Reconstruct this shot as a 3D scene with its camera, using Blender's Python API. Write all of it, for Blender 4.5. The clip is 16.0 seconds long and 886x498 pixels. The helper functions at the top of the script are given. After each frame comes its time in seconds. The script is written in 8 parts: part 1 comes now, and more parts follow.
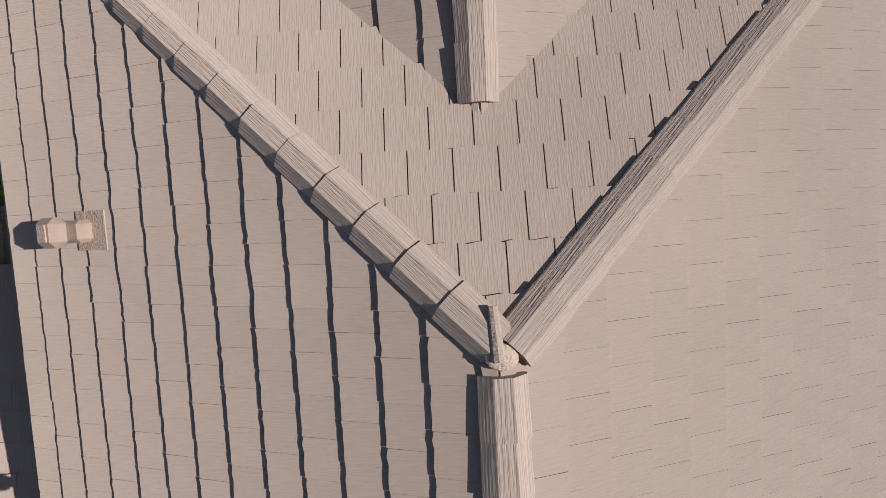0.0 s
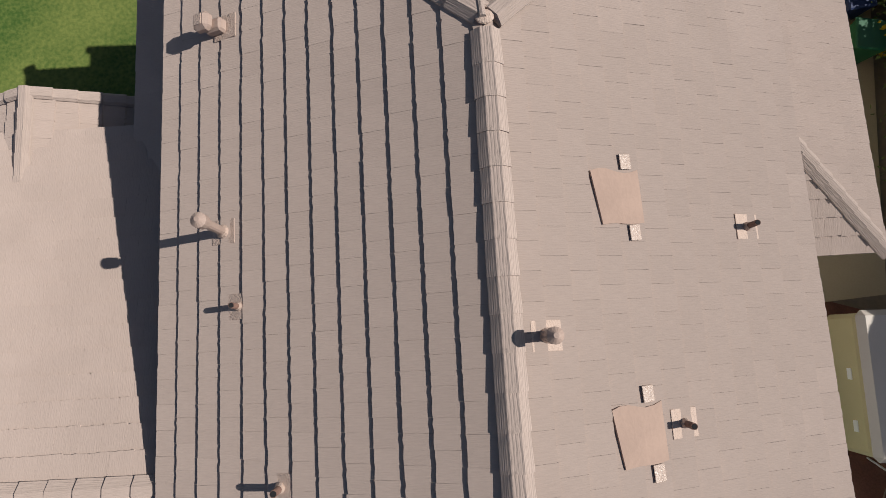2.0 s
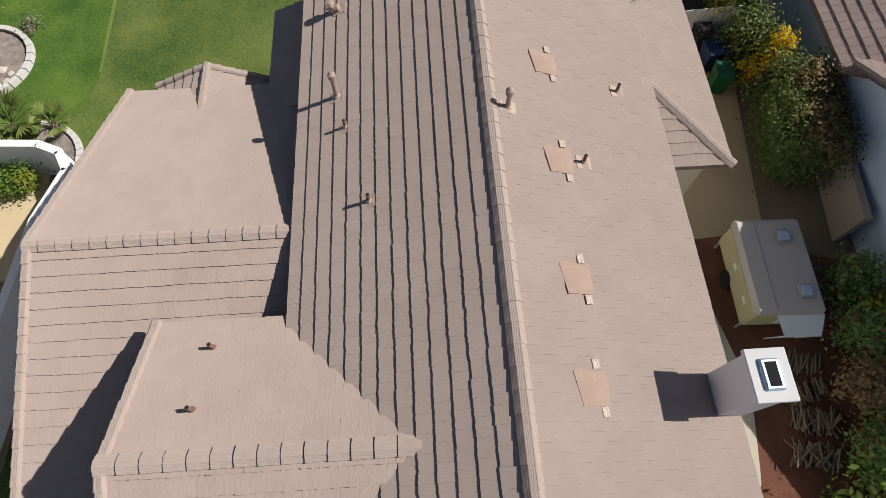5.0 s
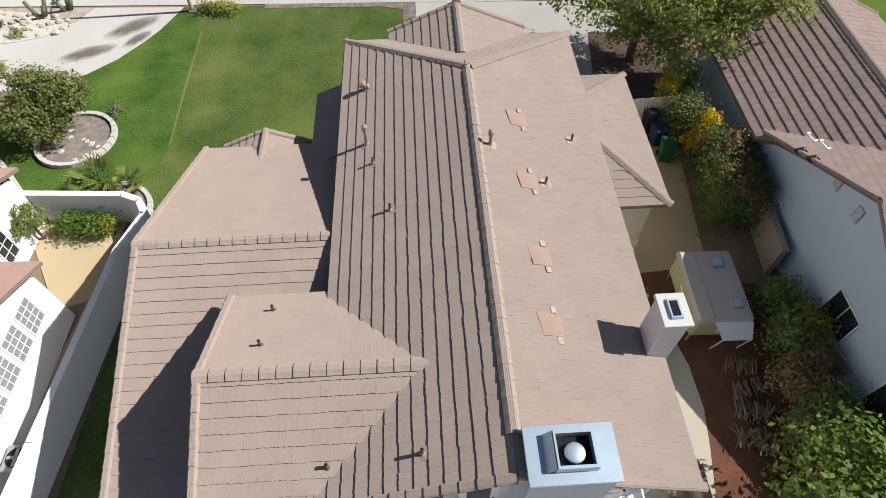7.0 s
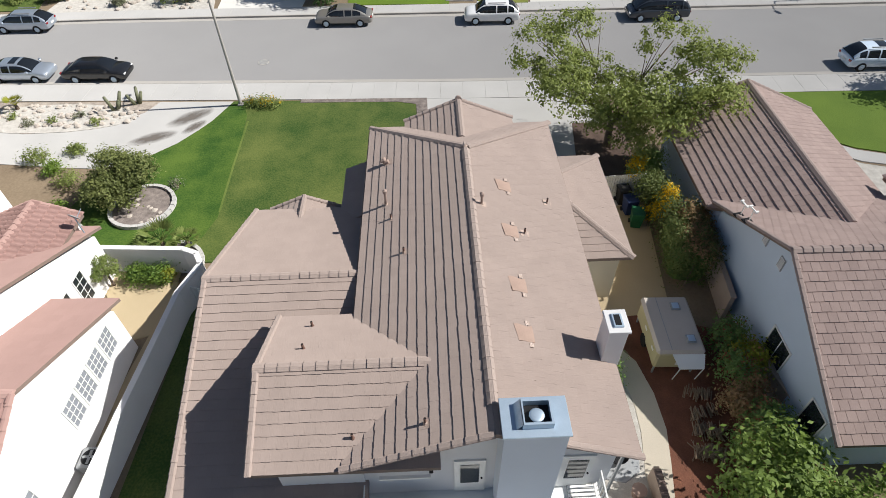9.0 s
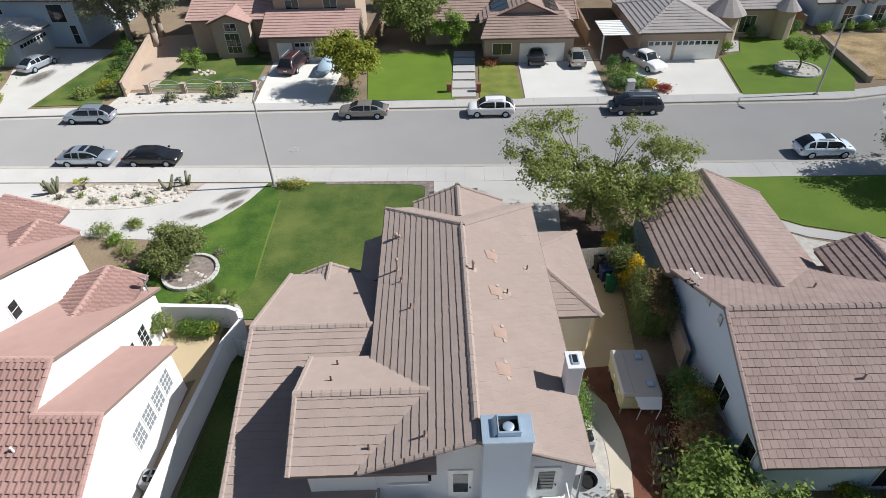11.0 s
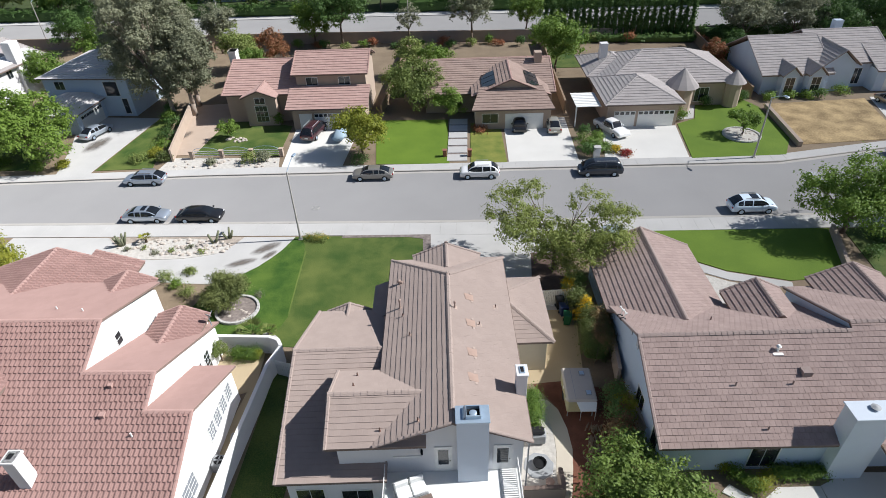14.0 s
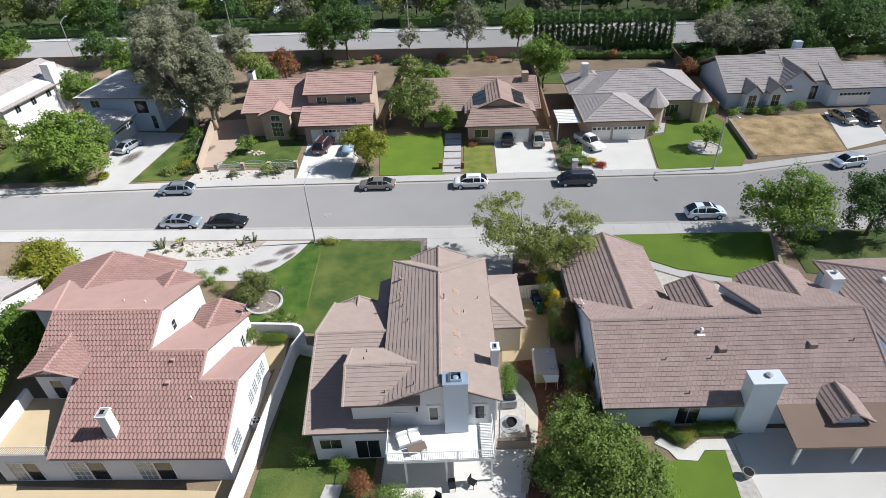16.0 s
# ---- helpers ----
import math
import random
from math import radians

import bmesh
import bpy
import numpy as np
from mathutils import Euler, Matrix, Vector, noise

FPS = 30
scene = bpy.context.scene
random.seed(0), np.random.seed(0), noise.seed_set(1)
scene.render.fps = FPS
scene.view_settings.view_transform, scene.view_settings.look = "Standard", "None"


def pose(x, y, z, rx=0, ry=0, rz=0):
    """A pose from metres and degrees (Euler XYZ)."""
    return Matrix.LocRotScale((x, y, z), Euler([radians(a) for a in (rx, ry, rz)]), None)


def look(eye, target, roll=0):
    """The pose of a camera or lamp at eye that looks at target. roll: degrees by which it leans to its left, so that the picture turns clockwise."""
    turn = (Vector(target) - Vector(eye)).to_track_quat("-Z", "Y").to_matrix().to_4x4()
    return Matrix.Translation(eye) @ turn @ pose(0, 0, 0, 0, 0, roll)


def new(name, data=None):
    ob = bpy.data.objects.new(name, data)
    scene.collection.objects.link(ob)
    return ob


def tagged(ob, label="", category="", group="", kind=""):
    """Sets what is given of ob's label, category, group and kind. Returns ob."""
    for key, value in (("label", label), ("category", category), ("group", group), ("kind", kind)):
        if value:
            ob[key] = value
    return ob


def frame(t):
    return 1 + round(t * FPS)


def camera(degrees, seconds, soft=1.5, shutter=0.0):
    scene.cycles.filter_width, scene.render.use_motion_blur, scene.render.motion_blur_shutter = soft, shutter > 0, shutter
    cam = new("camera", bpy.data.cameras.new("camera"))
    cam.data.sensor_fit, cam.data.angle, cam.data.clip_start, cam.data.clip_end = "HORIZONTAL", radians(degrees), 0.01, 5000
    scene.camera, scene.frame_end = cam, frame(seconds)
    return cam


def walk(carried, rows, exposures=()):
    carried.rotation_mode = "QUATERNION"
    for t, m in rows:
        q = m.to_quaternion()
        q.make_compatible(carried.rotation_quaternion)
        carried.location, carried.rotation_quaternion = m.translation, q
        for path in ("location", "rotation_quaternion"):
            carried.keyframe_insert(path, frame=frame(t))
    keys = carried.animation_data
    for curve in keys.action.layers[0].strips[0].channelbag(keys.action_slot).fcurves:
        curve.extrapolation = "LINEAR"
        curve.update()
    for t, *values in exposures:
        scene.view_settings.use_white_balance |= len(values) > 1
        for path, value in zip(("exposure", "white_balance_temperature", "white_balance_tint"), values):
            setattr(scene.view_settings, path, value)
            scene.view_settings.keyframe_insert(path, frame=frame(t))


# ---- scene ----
cam = camera(75.04, 16.0, soft=0.4)
PATH = [
    (0.0, 0.007, 0.414, 10.959, -4.85, 0.50, -0.12),
    (0.5, 0.015, -0.580, 11.480, -1.44, 0.70, 0.09),
    (1.0, 0.014, -1.568, 12.002, 2.18, 0.77, -0.04),
    (1.5, 0.001, -2.616, 12.540, 5.66, 0.81, -0.17),
    (2.0, -0.053, -3.717, 13.091, 8.72, 0.63, -0.25),
    (2.5, -0.152, -4.887, 13.631, 11.30, 0.43, -0.33),
    (3.0, -0.247, -6.117, 14.216, 13.89, 0.35, -0.34),
    (3.5, -0.326, -7.354, 14.850, 16.39, 0.36, -0.42),
    (4.0, -0.356, -8.570, 15.460, 18.91, 0.38, -0.43),
    (6.5, -0.404, -14.221, 18.189, 33.11, 0.44, -0.54),
    (7.0, -0.374, -15.245, 18.777, 35.36, 0.49, -0.21),
    (7.5, -0.320, -16.239, 19.352, 37.54, 0.55, 0.02),
    (8.0, -0.256, -17.206, 19.930, 39.69, 0.63, 0.27),
    (10.5, 0.389, -22.262, 23.717, 49.25, 1.37, 1.65),
    (11.0, 0.549, -23.337, 24.620, 50.90, 1.37, 1.83),
    (11.5, 0.719, -24.468, 25.613, 52.66, 1.46, 1.90),
    (12.0, 0.908, -25.639, 26.688, 54.35, 1.56, 1.93),
    (12.5, 1.127, -26.885, 27.751, 54.56, 1.65, 1.94),
    (13.0, 1.384, -28.151, 28.856, 54.55, 1.68, 2.01),
    (13.5, 1.648, -29.449, 30.038, 54.53, 1.77, 2.05),
    (14.0, 1.912, -30.832, 31.307, 54.51, 1.87, 2.10),
    (14.5, 2.197, -32.362, 32.641, 54.50, 1.94, 2.15),
    (15.0, 2.521, -34.060, 34.002, 54.49, 2.00, 2.18),
    (15.5, 2.859, -35.935, 35.372, 54.47, 2.06, 2.21),
    (16.0, 3.206, -37.956, 36.756, 54.42, 2.12, 2.22),
]
EXPOSURE = [(0.0, -0.10, 6500, 10), (2.0, -0.12, 6500, 10), (4.0, -0.12, 6500, 10), (7.0, 0.05, 6450, 9), (10.5, 0.07, 6150, 9), (16.0, 0.13, 6000, 10)]
walk(cam, [(t, pose(x, y, z, rx, ry, rz)) for t, x, y, z, rx, ry, rz in PATH], EXPOSURE)

# ---- light ----
SUN_DIR = Vector((0.725, 0.065, 0.68)).normalized()
world = bpy.data.worlds.new("sky")
scene.world = world
world.use_nodes = True
wn = world.node_tree.nodes
sky = wn.new("ShaderNodeTexSky")
sky.sky_type, sky.sun_disc = "NISHITA", False
sky.sun_elevation = math.asin(SUN_DIR.z)
sky.sun_rotation = math.atan2(SUN_DIR.x, SUN_DIR.y)
wn["Background"].inputs["Strength"].default_value = 0.062
world.node_tree.links.new(sky.outputs["Color"], wn["Background"].inputs["Color"])
sun_data = bpy.data.lights.new("sun", "SUN")
sun_data.energy, sun_data.angle, sun_data.color = 5.95, radians(0.53), (1.0, 0.95, 0.875)
sun = new("sun", sun_data)
sun.matrix_world = look((0, 0, 60), Vector((0, 0, 60)) - SUN_DIR)


# ---- materials ----
def material(name, color, dark, rough=0.85, scale=3.0, fine=40.0, amount=0.5, bump=0.3, metal=0.0, coords="Object", stretch=(1, 1, 1), island=0.0, spec=0.3):
    """Two scales of noise between two colours, with fine relief; island varies whole pieces."""
    m = bpy.data.materials.new(name)
    m.use_nodes = True
    nt = m.node_tree
    n, l = nt.nodes, nt.links
    b = n["Principled BSDF"]
    tc = n.new("ShaderNodeTexCoord")
    mp = n.new("ShaderNodeMapping")
    mp.inputs["Scale"].default_value = stretch
    l.new(tc.outputs[coords], mp.inputs["Vector"])
    big, small = n.new("ShaderNodeTexNoise"), n.new("ShaderNodeTexNoise")
    big.inputs["Scale"].default_value, small.inputs["Scale"].default_value = scale, fine
    big.inputs["Detail"].default_value, small.inputs["Detail"].default_value = 5.0, 3.0
    l.new(tc.outputs[coords], big.inputs["Vector"])
    l.new(mp.outputs["Vector"], small.inputs["Vector"])
    a1, a2 = n.new("ShaderNodeMath"), n.new("ShaderNodeMath")
    a1.operation = a2.operation = "MULTIPLY_ADD"
    a1.inputs[1].default_value, a1.inputs[2].default_value = 2.0 * amount, 0.5 - amount
    l.new(big.outputs["Fac"], a1.inputs[0])
    a2.inputs[1].default_value = 1.2 * amount
    l.new(small.outputs["Fac"], a2.inputs[0])
    l.new(a1.outputs[0], a2.inputs[2])
    fac = a2.outputs[0]
    if island:
        geo, info = n.new("ShaderNodeNewGeometry"), n.new("ShaderNodeObjectInfo")
        s, w = n.new("ShaderNodeMath"), n.new("ShaderNodeMath")
        s.operation, w.operation = "ADD", "MULTIPLY_ADD"
        l.new(geo.outputs["Random Per Island"], s.inputs[0])
        l.new(info.outputs["Random"], s.inputs[1])
        l.new(s.outputs[0], w.inputs[0])
        w.inputs[1].default_value = island
        l.new(fac, w.inputs[2])
        sub = n.new("ShaderNodeMath")
        sub.operation = "SUBTRACT"
        l.new(w.outputs[0], sub.inputs[0])
        sub.inputs[1].default_value = island + 0.3 * amount
        fac = sub.outputs[0]
    else:
        sub = n.new("ShaderNodeMath")
        sub.operation = "SUBTRACT"
        l.new(fac, sub.inputs[0])
        sub.inputs[1].default_value = 0.6 * amount
        fac = sub.outputs[0]
    ramp = n.new("ShaderNodeMix")
    ramp.data_type, ramp.clamp_factor = "RGBA", True
    ramp.inputs[6].default_value, ramp.inputs[7].default_value = (*dark, 1), (*color, 1)
    l.new(fac, ramp.inputs[0])
    l.new(ramp.outputs[2], b.inputs["Base Color"])
    b.inputs["Roughness"].default_value, b.inputs["Metallic"].default_value = rough, metal
    b.inputs["Specular IOR Level"].default_value = spec
    b.inputs["Diffuse Roughness"].default_value = 0.6 if rough > 0.75 else 0.0
    if bump:
        bp = n.new("ShaderNodeBump")
        bp.inputs["Strength"].default_value, bp.inputs["Distance"].default_value = bump, 0.02
        l.new(small.outputs["Fac"], bp.inputs["Height"])
        l.new(bp.outputs["Normal"], b.inputs["Normal"])
    return m


def leaf_material(name, color, dark):
    m = material(name, color, dark, rough=0.6, scale=0.8, fine=6, amount=0.6, bump=0, island=0.5)
    nt = m.node_tree
    b, out = nt.nodes["Principled BSDF"], nt.nodes["Material Output"]
    tr, mix = nt.nodes.new("ShaderNodeBsdfTranslucent"), nt.nodes.new("ShaderNodeMixShader")
    nt.links.new(b.inputs["Base Color"].links[0].from_socket, tr.inputs["Color"])
    mix.inputs[0].default_value = 0.38
    nt.links.new(b.outputs[0], mix.inputs[1])
    nt.links.new(tr.outputs[0], mix.inputs[2])
    nt.links.new(mix.outputs[0], out.inputs["Surface"])
    return m


def glass_material(name, tint, rough=0.05):
    m = bpy.data.materials.new(name)
    m.use_nodes = True
    b = m.node_tree.nodes["Principled BSDF"]
    b.inputs["Base Color"].default_value = (*tint, 1)
    b.inputs["Roughness"].default_value = rough
    b.inputs["Specular IOR Level"].default_value = 0.8
    return m


def paint_material(name, color, rough=0.3, metal=0.0, coat=0.6):
    m = material(name, color, tuple(c * 0.86 for c in color), rough=rough, scale=2.0, fine=60, amount=0.3, bump=0.0, metal=metal, spec=0.5)
    m.node_tree.nodes["Principled BSDF"].inputs["Coat Weight"].default_value = coat
    m.node_tree.nodes["Principled BSDF"].inputs["Coat Roughness"].default_value = 0.08
    return m


TAUPE = material("taupe_tile", (0.43, 0.345, 0.305), (0.325, 0.26, 0.228), 0.9, 0.9, 9, 0.45, 0.38, coords="UV", stretch=(9, 0.8, 1), island=0.14)
TAUPE_CAP = material("taupe_cap", (0.44, 0.355, 0.315), (0.31, 0.25, 0.22), 0.9, 3, 70, 0.5, 0.9, stretch=(0.03, 1, 1), island=0.15)
BROWN_TILE = material("brown_tile", (0.44, 0.335, 0.302), (0.28, 0.207, 0.187), 0.9, 0.7, 9, 0.5, 0.4, coords="UV", stretch=(6, 1, 1), island=0.28)
BROWN_CAP = material("brown_cap", (0.39, 0.31, 0.28), (0.29, 0.225, 0.205), 0.9, 3, 60, 0.4, 0.3, island=0.15)
RED_TILE = material("red_tile", (0.39, 0.245, 0.218), (0.25, 0.152, 0.133), 0.9, 0.5, 9, 0.5, 0.4, coords="UV", stretch=(6, 1, 1), island=0.3)
RED_CAP = material("red_cap", (0.47, 0.31, 0.275), (0.36, 0.23, 0.20), 0.9, 3, 60, 0.4, 0.3, island=0.2)
TAN_TILE = material("tan_tile", (0.43, 0.32, 0.27), (0.29, 0.21, 0.18), 0.9, 0.5, 9, 0.5, 0.4, coords="UV", stretch=(6, 1, 1), island=0.3)
PINK_TILE = material("pink_tile", (0.52, 0.35, 0.31), (0.38, 0.25, 0.215), 0.9, 0.5, 9, 0.5, 0.4, coords="UV", stretch=(6, 1, 1), island=0.3)
GREY_TILE = material("grey_tile", (0.48, 0.44, 0.425), (0.33, 0.30, 0.29), 0.9, 0.5, 9, 0.5, 0.4, coords="UV", stretch=(6, 1, 1), island=0.3)
PATCH = material("clay_patch", (0.46, 0.33, 0.268), (0.39, 0.28, 0.228), 0.8, 4, 30, 0.6, 0.1)
MASTIC = material("mastic", (0.47, 0.365, 0.31), (0.40, 0.30, 0.25), 0.6, 14, 60, 0.7, 0.6)
PIPE = material("pipe_paint", (0.40, 0.31, 0.265), (0.28, 0.20, 0.17), 0.7, 8, 60, 0.5, 0.2)
RUSTY = material("rusty_pipe", (0.23, 0.13, 0.10), (0.10, 0.065, 0.055), 0.8, 14, 60, 0.7, 0.3)
STUCCO = material("white_stucco", (0.80, 0.79, 0.785), (0.72, 0.71, 0.705), 0.95, 0.8, 70, 0.5, 0.35)
# white stucco with the blue of sky-lit shade mixed into its colour
SKYTINTED = material("cool_white_stucco", (0.74, 0.79, 0.85), (0.67, 0.715, 0.77), 0.95, 0.8, 70, 0.5, 0.35)
CREAM = material("cream_stucco", (0.62, 0.55, 0.42), (0.52, 0.46, 0.34), 0.95, 0.8, 70, 0.5, 0.35)
BLUEGREY = material("blue_grey_stucco", (0.58, 0.66, 0.76), (0.51, 0.585, 0.68), 0.95, 0.8, 70, 0.5, 0.35)
BEIGE = material("beige_stucco", (0.50, 0.40, 0.32), (0.42, 0.33, 0.26), 0.95, 0.8, 70, 0.5, 0.35)
TAN_BOX = material("tan_siding", (0.52, 0.46, 0.28), (0.43, 0.38, 0.22), 0.8, 1.5, 40, 0.4, 0.2)
FASCIA = material("brown_fascia", (0.24, 0.18, 0.15), (0.17, 0.125, 0.105), 0.8, 3, 50, 0.4, 0.2)
WHITE = material("white_paint", (0.80, 0.80, 0.78), (0.72, 0.72, 0.70), 0.5, 2, 40, 0.4, 0.05)
DUSTY_TILE = material("dusty_tile", (0.40, 0.262, 0.232), (0.31, 0.20, 0.176), 0.9, 0.5, 9, 0.5, 0.3, coords="UV", stretch=(6, 1, 1), island=0.2)
WORN = material("worn_grass", (0.17, 0.215, 0.05), (0.09, 0.14, 0.025), 0.9, 0.5, 14, 0.8, 0.6)
GREYPAINT = material("grey_trim", (0.35, 0.36, 0.37), (0.27, 0.28, 0.29), 0.6, 2, 40, 0.4, 0.1)
METAL = material("galvanised_metal", (0.52, 0.62, 0.72), (0.38, 0.48, 0.58), 0.42, 3, 30, 0.5, 0.1, metal=0.55, spec=0.5)
DARK = material("dark_void", (0.02, 0.02, 0.022), (0.01, 0.01, 0.012), 0.9, 3, 30, 0.3, 0)
BLACKRUBBER = material("black_rubber", (0.025, 0.025, 0.027), (0.015, 0.015, 0.016), 0.8, 9, 60, 0.4, 0.2)
GLASS = glass_material("window_glass", (0.025, 0.03, 0.035))
BLIND = glass_material("window_with_blind", (0.26, 0.28, 0.31))
CARGLASS = glass_material("car_glass", (0.012, 0.014, 0.017), 0.03)
ASPHALT = material("old_asphalt", (0.36, 0.35, 0.345), (0.29, 0.283, 0.28), 0.95, 0.16, 30, 0.5, 0.3)
CONCRETE = material("pale_concrete", (0.57, 0.555, 0.535), (0.44, 0.43, 0.415), 0.92, 0.35, 25, 0.55, 0.2)
BRIGHT = material("bright_concrete", (0.76, 0.74, 0.70), (0.62, 0.60, 0.56), 0.92, 0.3, 25, 0.5, 0.2)
LIGHT_TILE = material("light_tile", (0.70, 0.67, 0.65), (0.52, 0.49, 0.48), 0.9, 0.5, 9, 0.5, 0.4, coords="UV", stretch=(6, 1, 1), island=0.3)
KERB = material("kerb_concrete", (0.50, 0.47, 0.44), (0.38, 0.36, 0.33), 0.92, 0.6, 25, 0.55, 0.2)
PATHTAN = material("tan_concrete", (0.54, 0.44, 0.29), (0.43, 0.345, 0.22), 0.92, 0.5, 25, 0.5, 0.2)
SOIL = material("red_mulch", (0.25, 0.105, 0.065), (0.12, 0.052, 0.035), 0.95, 1.2, 22, 0.7, 0.8)
CREAMPATH = material("cream_concrete", (0.66, 0.60, 0.50), (0.54, 0.485, 0.40), 0.92, 0.5, 25, 0.5, 0.2)
DARKSOIL = material("dark_soil", (0.17, 0.115, 0.09), (0.08, 0.055, 0.045), 0.95, 1.0, 16, 0.8, 0.7)
EARTH = material("dry_earth", (0.30, 0.235, 0.16), (0.17, 0.125, 0.085), 0.95, 0.25, 8, 0.7, 0.5)
# paler than the earth so the unseen rear ground reflects more light
BOUNCESOIL = material("pale_soil", (0.50, 0.42, 0.33), (0.38, 0.315, 0.24), 0.95, 0.25, 8, 0.6, 0.4)
DRYGRASS = material("dry_grass", (0.54, 0.40, 0.21), (0.24, 0.17, 0.085), 0.95, 0.45, 5, 1.3, 0.6)
GRASS = material("lawn_grass", (0.135, 0.165, 0.040), (0.036, 0.080, 0.013), 0.9, 0.35, 11, 1.3, 1.0)
GRASS_LUSH = material("lush_lawn", (0.098, 0.160, 0.024), (0.030, 0.082, 0.010), 0.9, 0.5, 11, 1.3, 1.0)
YELLOWGRASS = material("yellowing_grass", (0.27, 0.27, 0.06), (0.12, 0.17, 0.03), 0.9, 0.5, 11, 1.2, 0.8)
GROUNDCOVER = material("ground_cover", (0.075, 0.10, 0.035), (0.03, 0.045, 0.015), 0.95, 0.3, 4, 0.8, 0.8)
DARKGRAVEL = material("dark_gravel", (0.33, 0.28, 0.255), (0.12, 0.10, 0.09), 0.95, 3, 22, 0.9, 0.9)
GRASS_FRESH = material("fresh_lawn", (0.165, 0.25, 0.026), (0.09, 0.16, 0.014), 0.9, 0.3, 14, 0.6, 0.8)
GRAVEL = material("white_gravel", (0.66, 0.63, 0.58), (0.42, 0.39, 0.35), 0.9, 3, 26, 0.8, 0.9)
ROCK = material("pale_rock", (0.56, 0.50, 0.44), (0.36, 0.31, 0.27), 0.9, 2.5, 20, 0.6, 0.5, island=0.3)
BLOCK = material("block_wall", (0.42, 0.34, 0.28), (0.31, 0.25, 0.205), 0.95, 1, 20, 0.5, 0.4, island=0.2)
BRICK = material("red_brick", (0.34, 0.15, 0.10), (0.22, 0.10, 0.075), 0.9, 3, 30, 0.5, 0.4, island=0.3)
BARK = material("grey_bark", (0.24, 0.18, 0.135), (0.11, 0.085, 0.065), 0.95, 3, 18, 0.6, 0.8)
PALEBARK = material("pale_bark", (0.50, 0.42, 0.35), (0.27, 0.21, 0.17), 0.95, 2, 18, 0.6, 0.6)
WOOD = material("weathered_wood", (0.30, 0.22, 0.15), (0.17, 0.12, 0.085), 0.9, 3, 25, 0.6, 0.5, island=0.3)
LEAF = leaf_material("leaf_mid", (0.217, 0.320, 0.056), (0.085, 0.160, 0.029))
LEAF_OLIVE = leaf_material("leaf_olive", (0.295, 0.348, 0.104), (0.122, 0.174, 0.043))
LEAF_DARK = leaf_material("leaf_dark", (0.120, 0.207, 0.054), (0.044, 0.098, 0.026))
LEAF_GREY = leaf_material("leaf_grey", (0.295, 0.305, 0.200), (0.139, 0.157, 0.096))
LEAF_YELLOW = leaf_material("leaf_yellow", (0.348, 0.348, 0.043), (0.174, 0.217, 0.029))
LEAF_RED = leaf_material("leaf_red", (0.415, 0.160, 0.085), (0.170, 0.113, 0.047))
FLOWER_Y = leaf_material("flower_yellow", (0.75, 0.50, 0.015), (0.50, 0.34, 0.02))
FLOWER_R = leaf_material("flower_red", (0.42, 0.04, 0.03), (0.20, 0.03, 0.03))


# ---- mesh helpers ----
def mesh_object(name, verts, faces, mat, parent=None, label="", uvs=None, smooth=False, kind=""):
    me = bpy.data.meshes.new(name)
    me.from_pydata([tuple(v) for v in verts], [], faces)
    if uvs is not None:
        lay = me.uv_layers.new(name="uv")
        idx = np.empty(len(me.loops), dtype=np.int32)
        me.loops.foreach_get("vertex_index", idx)
        lay.data.foreach_set("uv", np.asarray(uvs, dtype=np.float32)[idx].ravel())
    me.materials.append(mat)
    if smooth:
        me.shade_smooth()
    ob = new(name, me)
    ob.parent = parent
    return tagged(ob, label=label, kind=kind)


def part(name, bm, mat, parent, label="", smooth=False):
    me = bpy.data.meshes.new(name)
    bm.normal_update()
    bm.to_mesh(me)
    bm.free()
    me.materials.append(mat)
    if smooth:
        me.shade_smooth()
    ob = new(name, me)
    ob.parent = parent
    return tagged(ob, label=label)


def thing(name, m, label, category, group="", kind=""):
    ob = new(name)
    ob.matrix_basis = m
    ob.empty_display_size = 0.2
    return tagged(ob, label, category, group, kind)


def box(bm, x0, x1, y0, y1, z0, z1, bevel=0.0):
    r = bmesh.ops.create_cube(bm, size=1.0, matrix=Matrix.Translation(((x0 + x1) / 2, (y0 + y1) / 2, (z0 + z1) / 2)) @ Matrix.Diagonal((abs(x1 - x0), abs(y1 - y0), abs(z1 - z0), 1)))
    if bevel:
        es = {e for v in r["verts"] for e in v.link_edges}
        bmesh.ops.bevel(bm, geom=list(es), offset=bevel, segments=1, affect="EDGES")
    return bm


def boxes(*specs, bevel=0.0):
    bm = bmesh.new()
    for s in specs:
        box(bm, *s, bevel=bevel)
    return bm


def tube(bm, p0, p1, r0, r1=None, seg=10, cap=True):
    p0, p1 = Vector(p0), Vector(p1)
    d = p1 - p0
    m = Matrix.Translation((p0 + p1) / 2) @ d.to_track_quat("Z", "Y").to_matrix().to_4x4()
    bmesh.ops.create_cone(bm, cap_ends=cap, segments=seg, radius1=r0, radius2=r0 if r1 is None else r1, depth=d.length, matrix=m)
    return bm


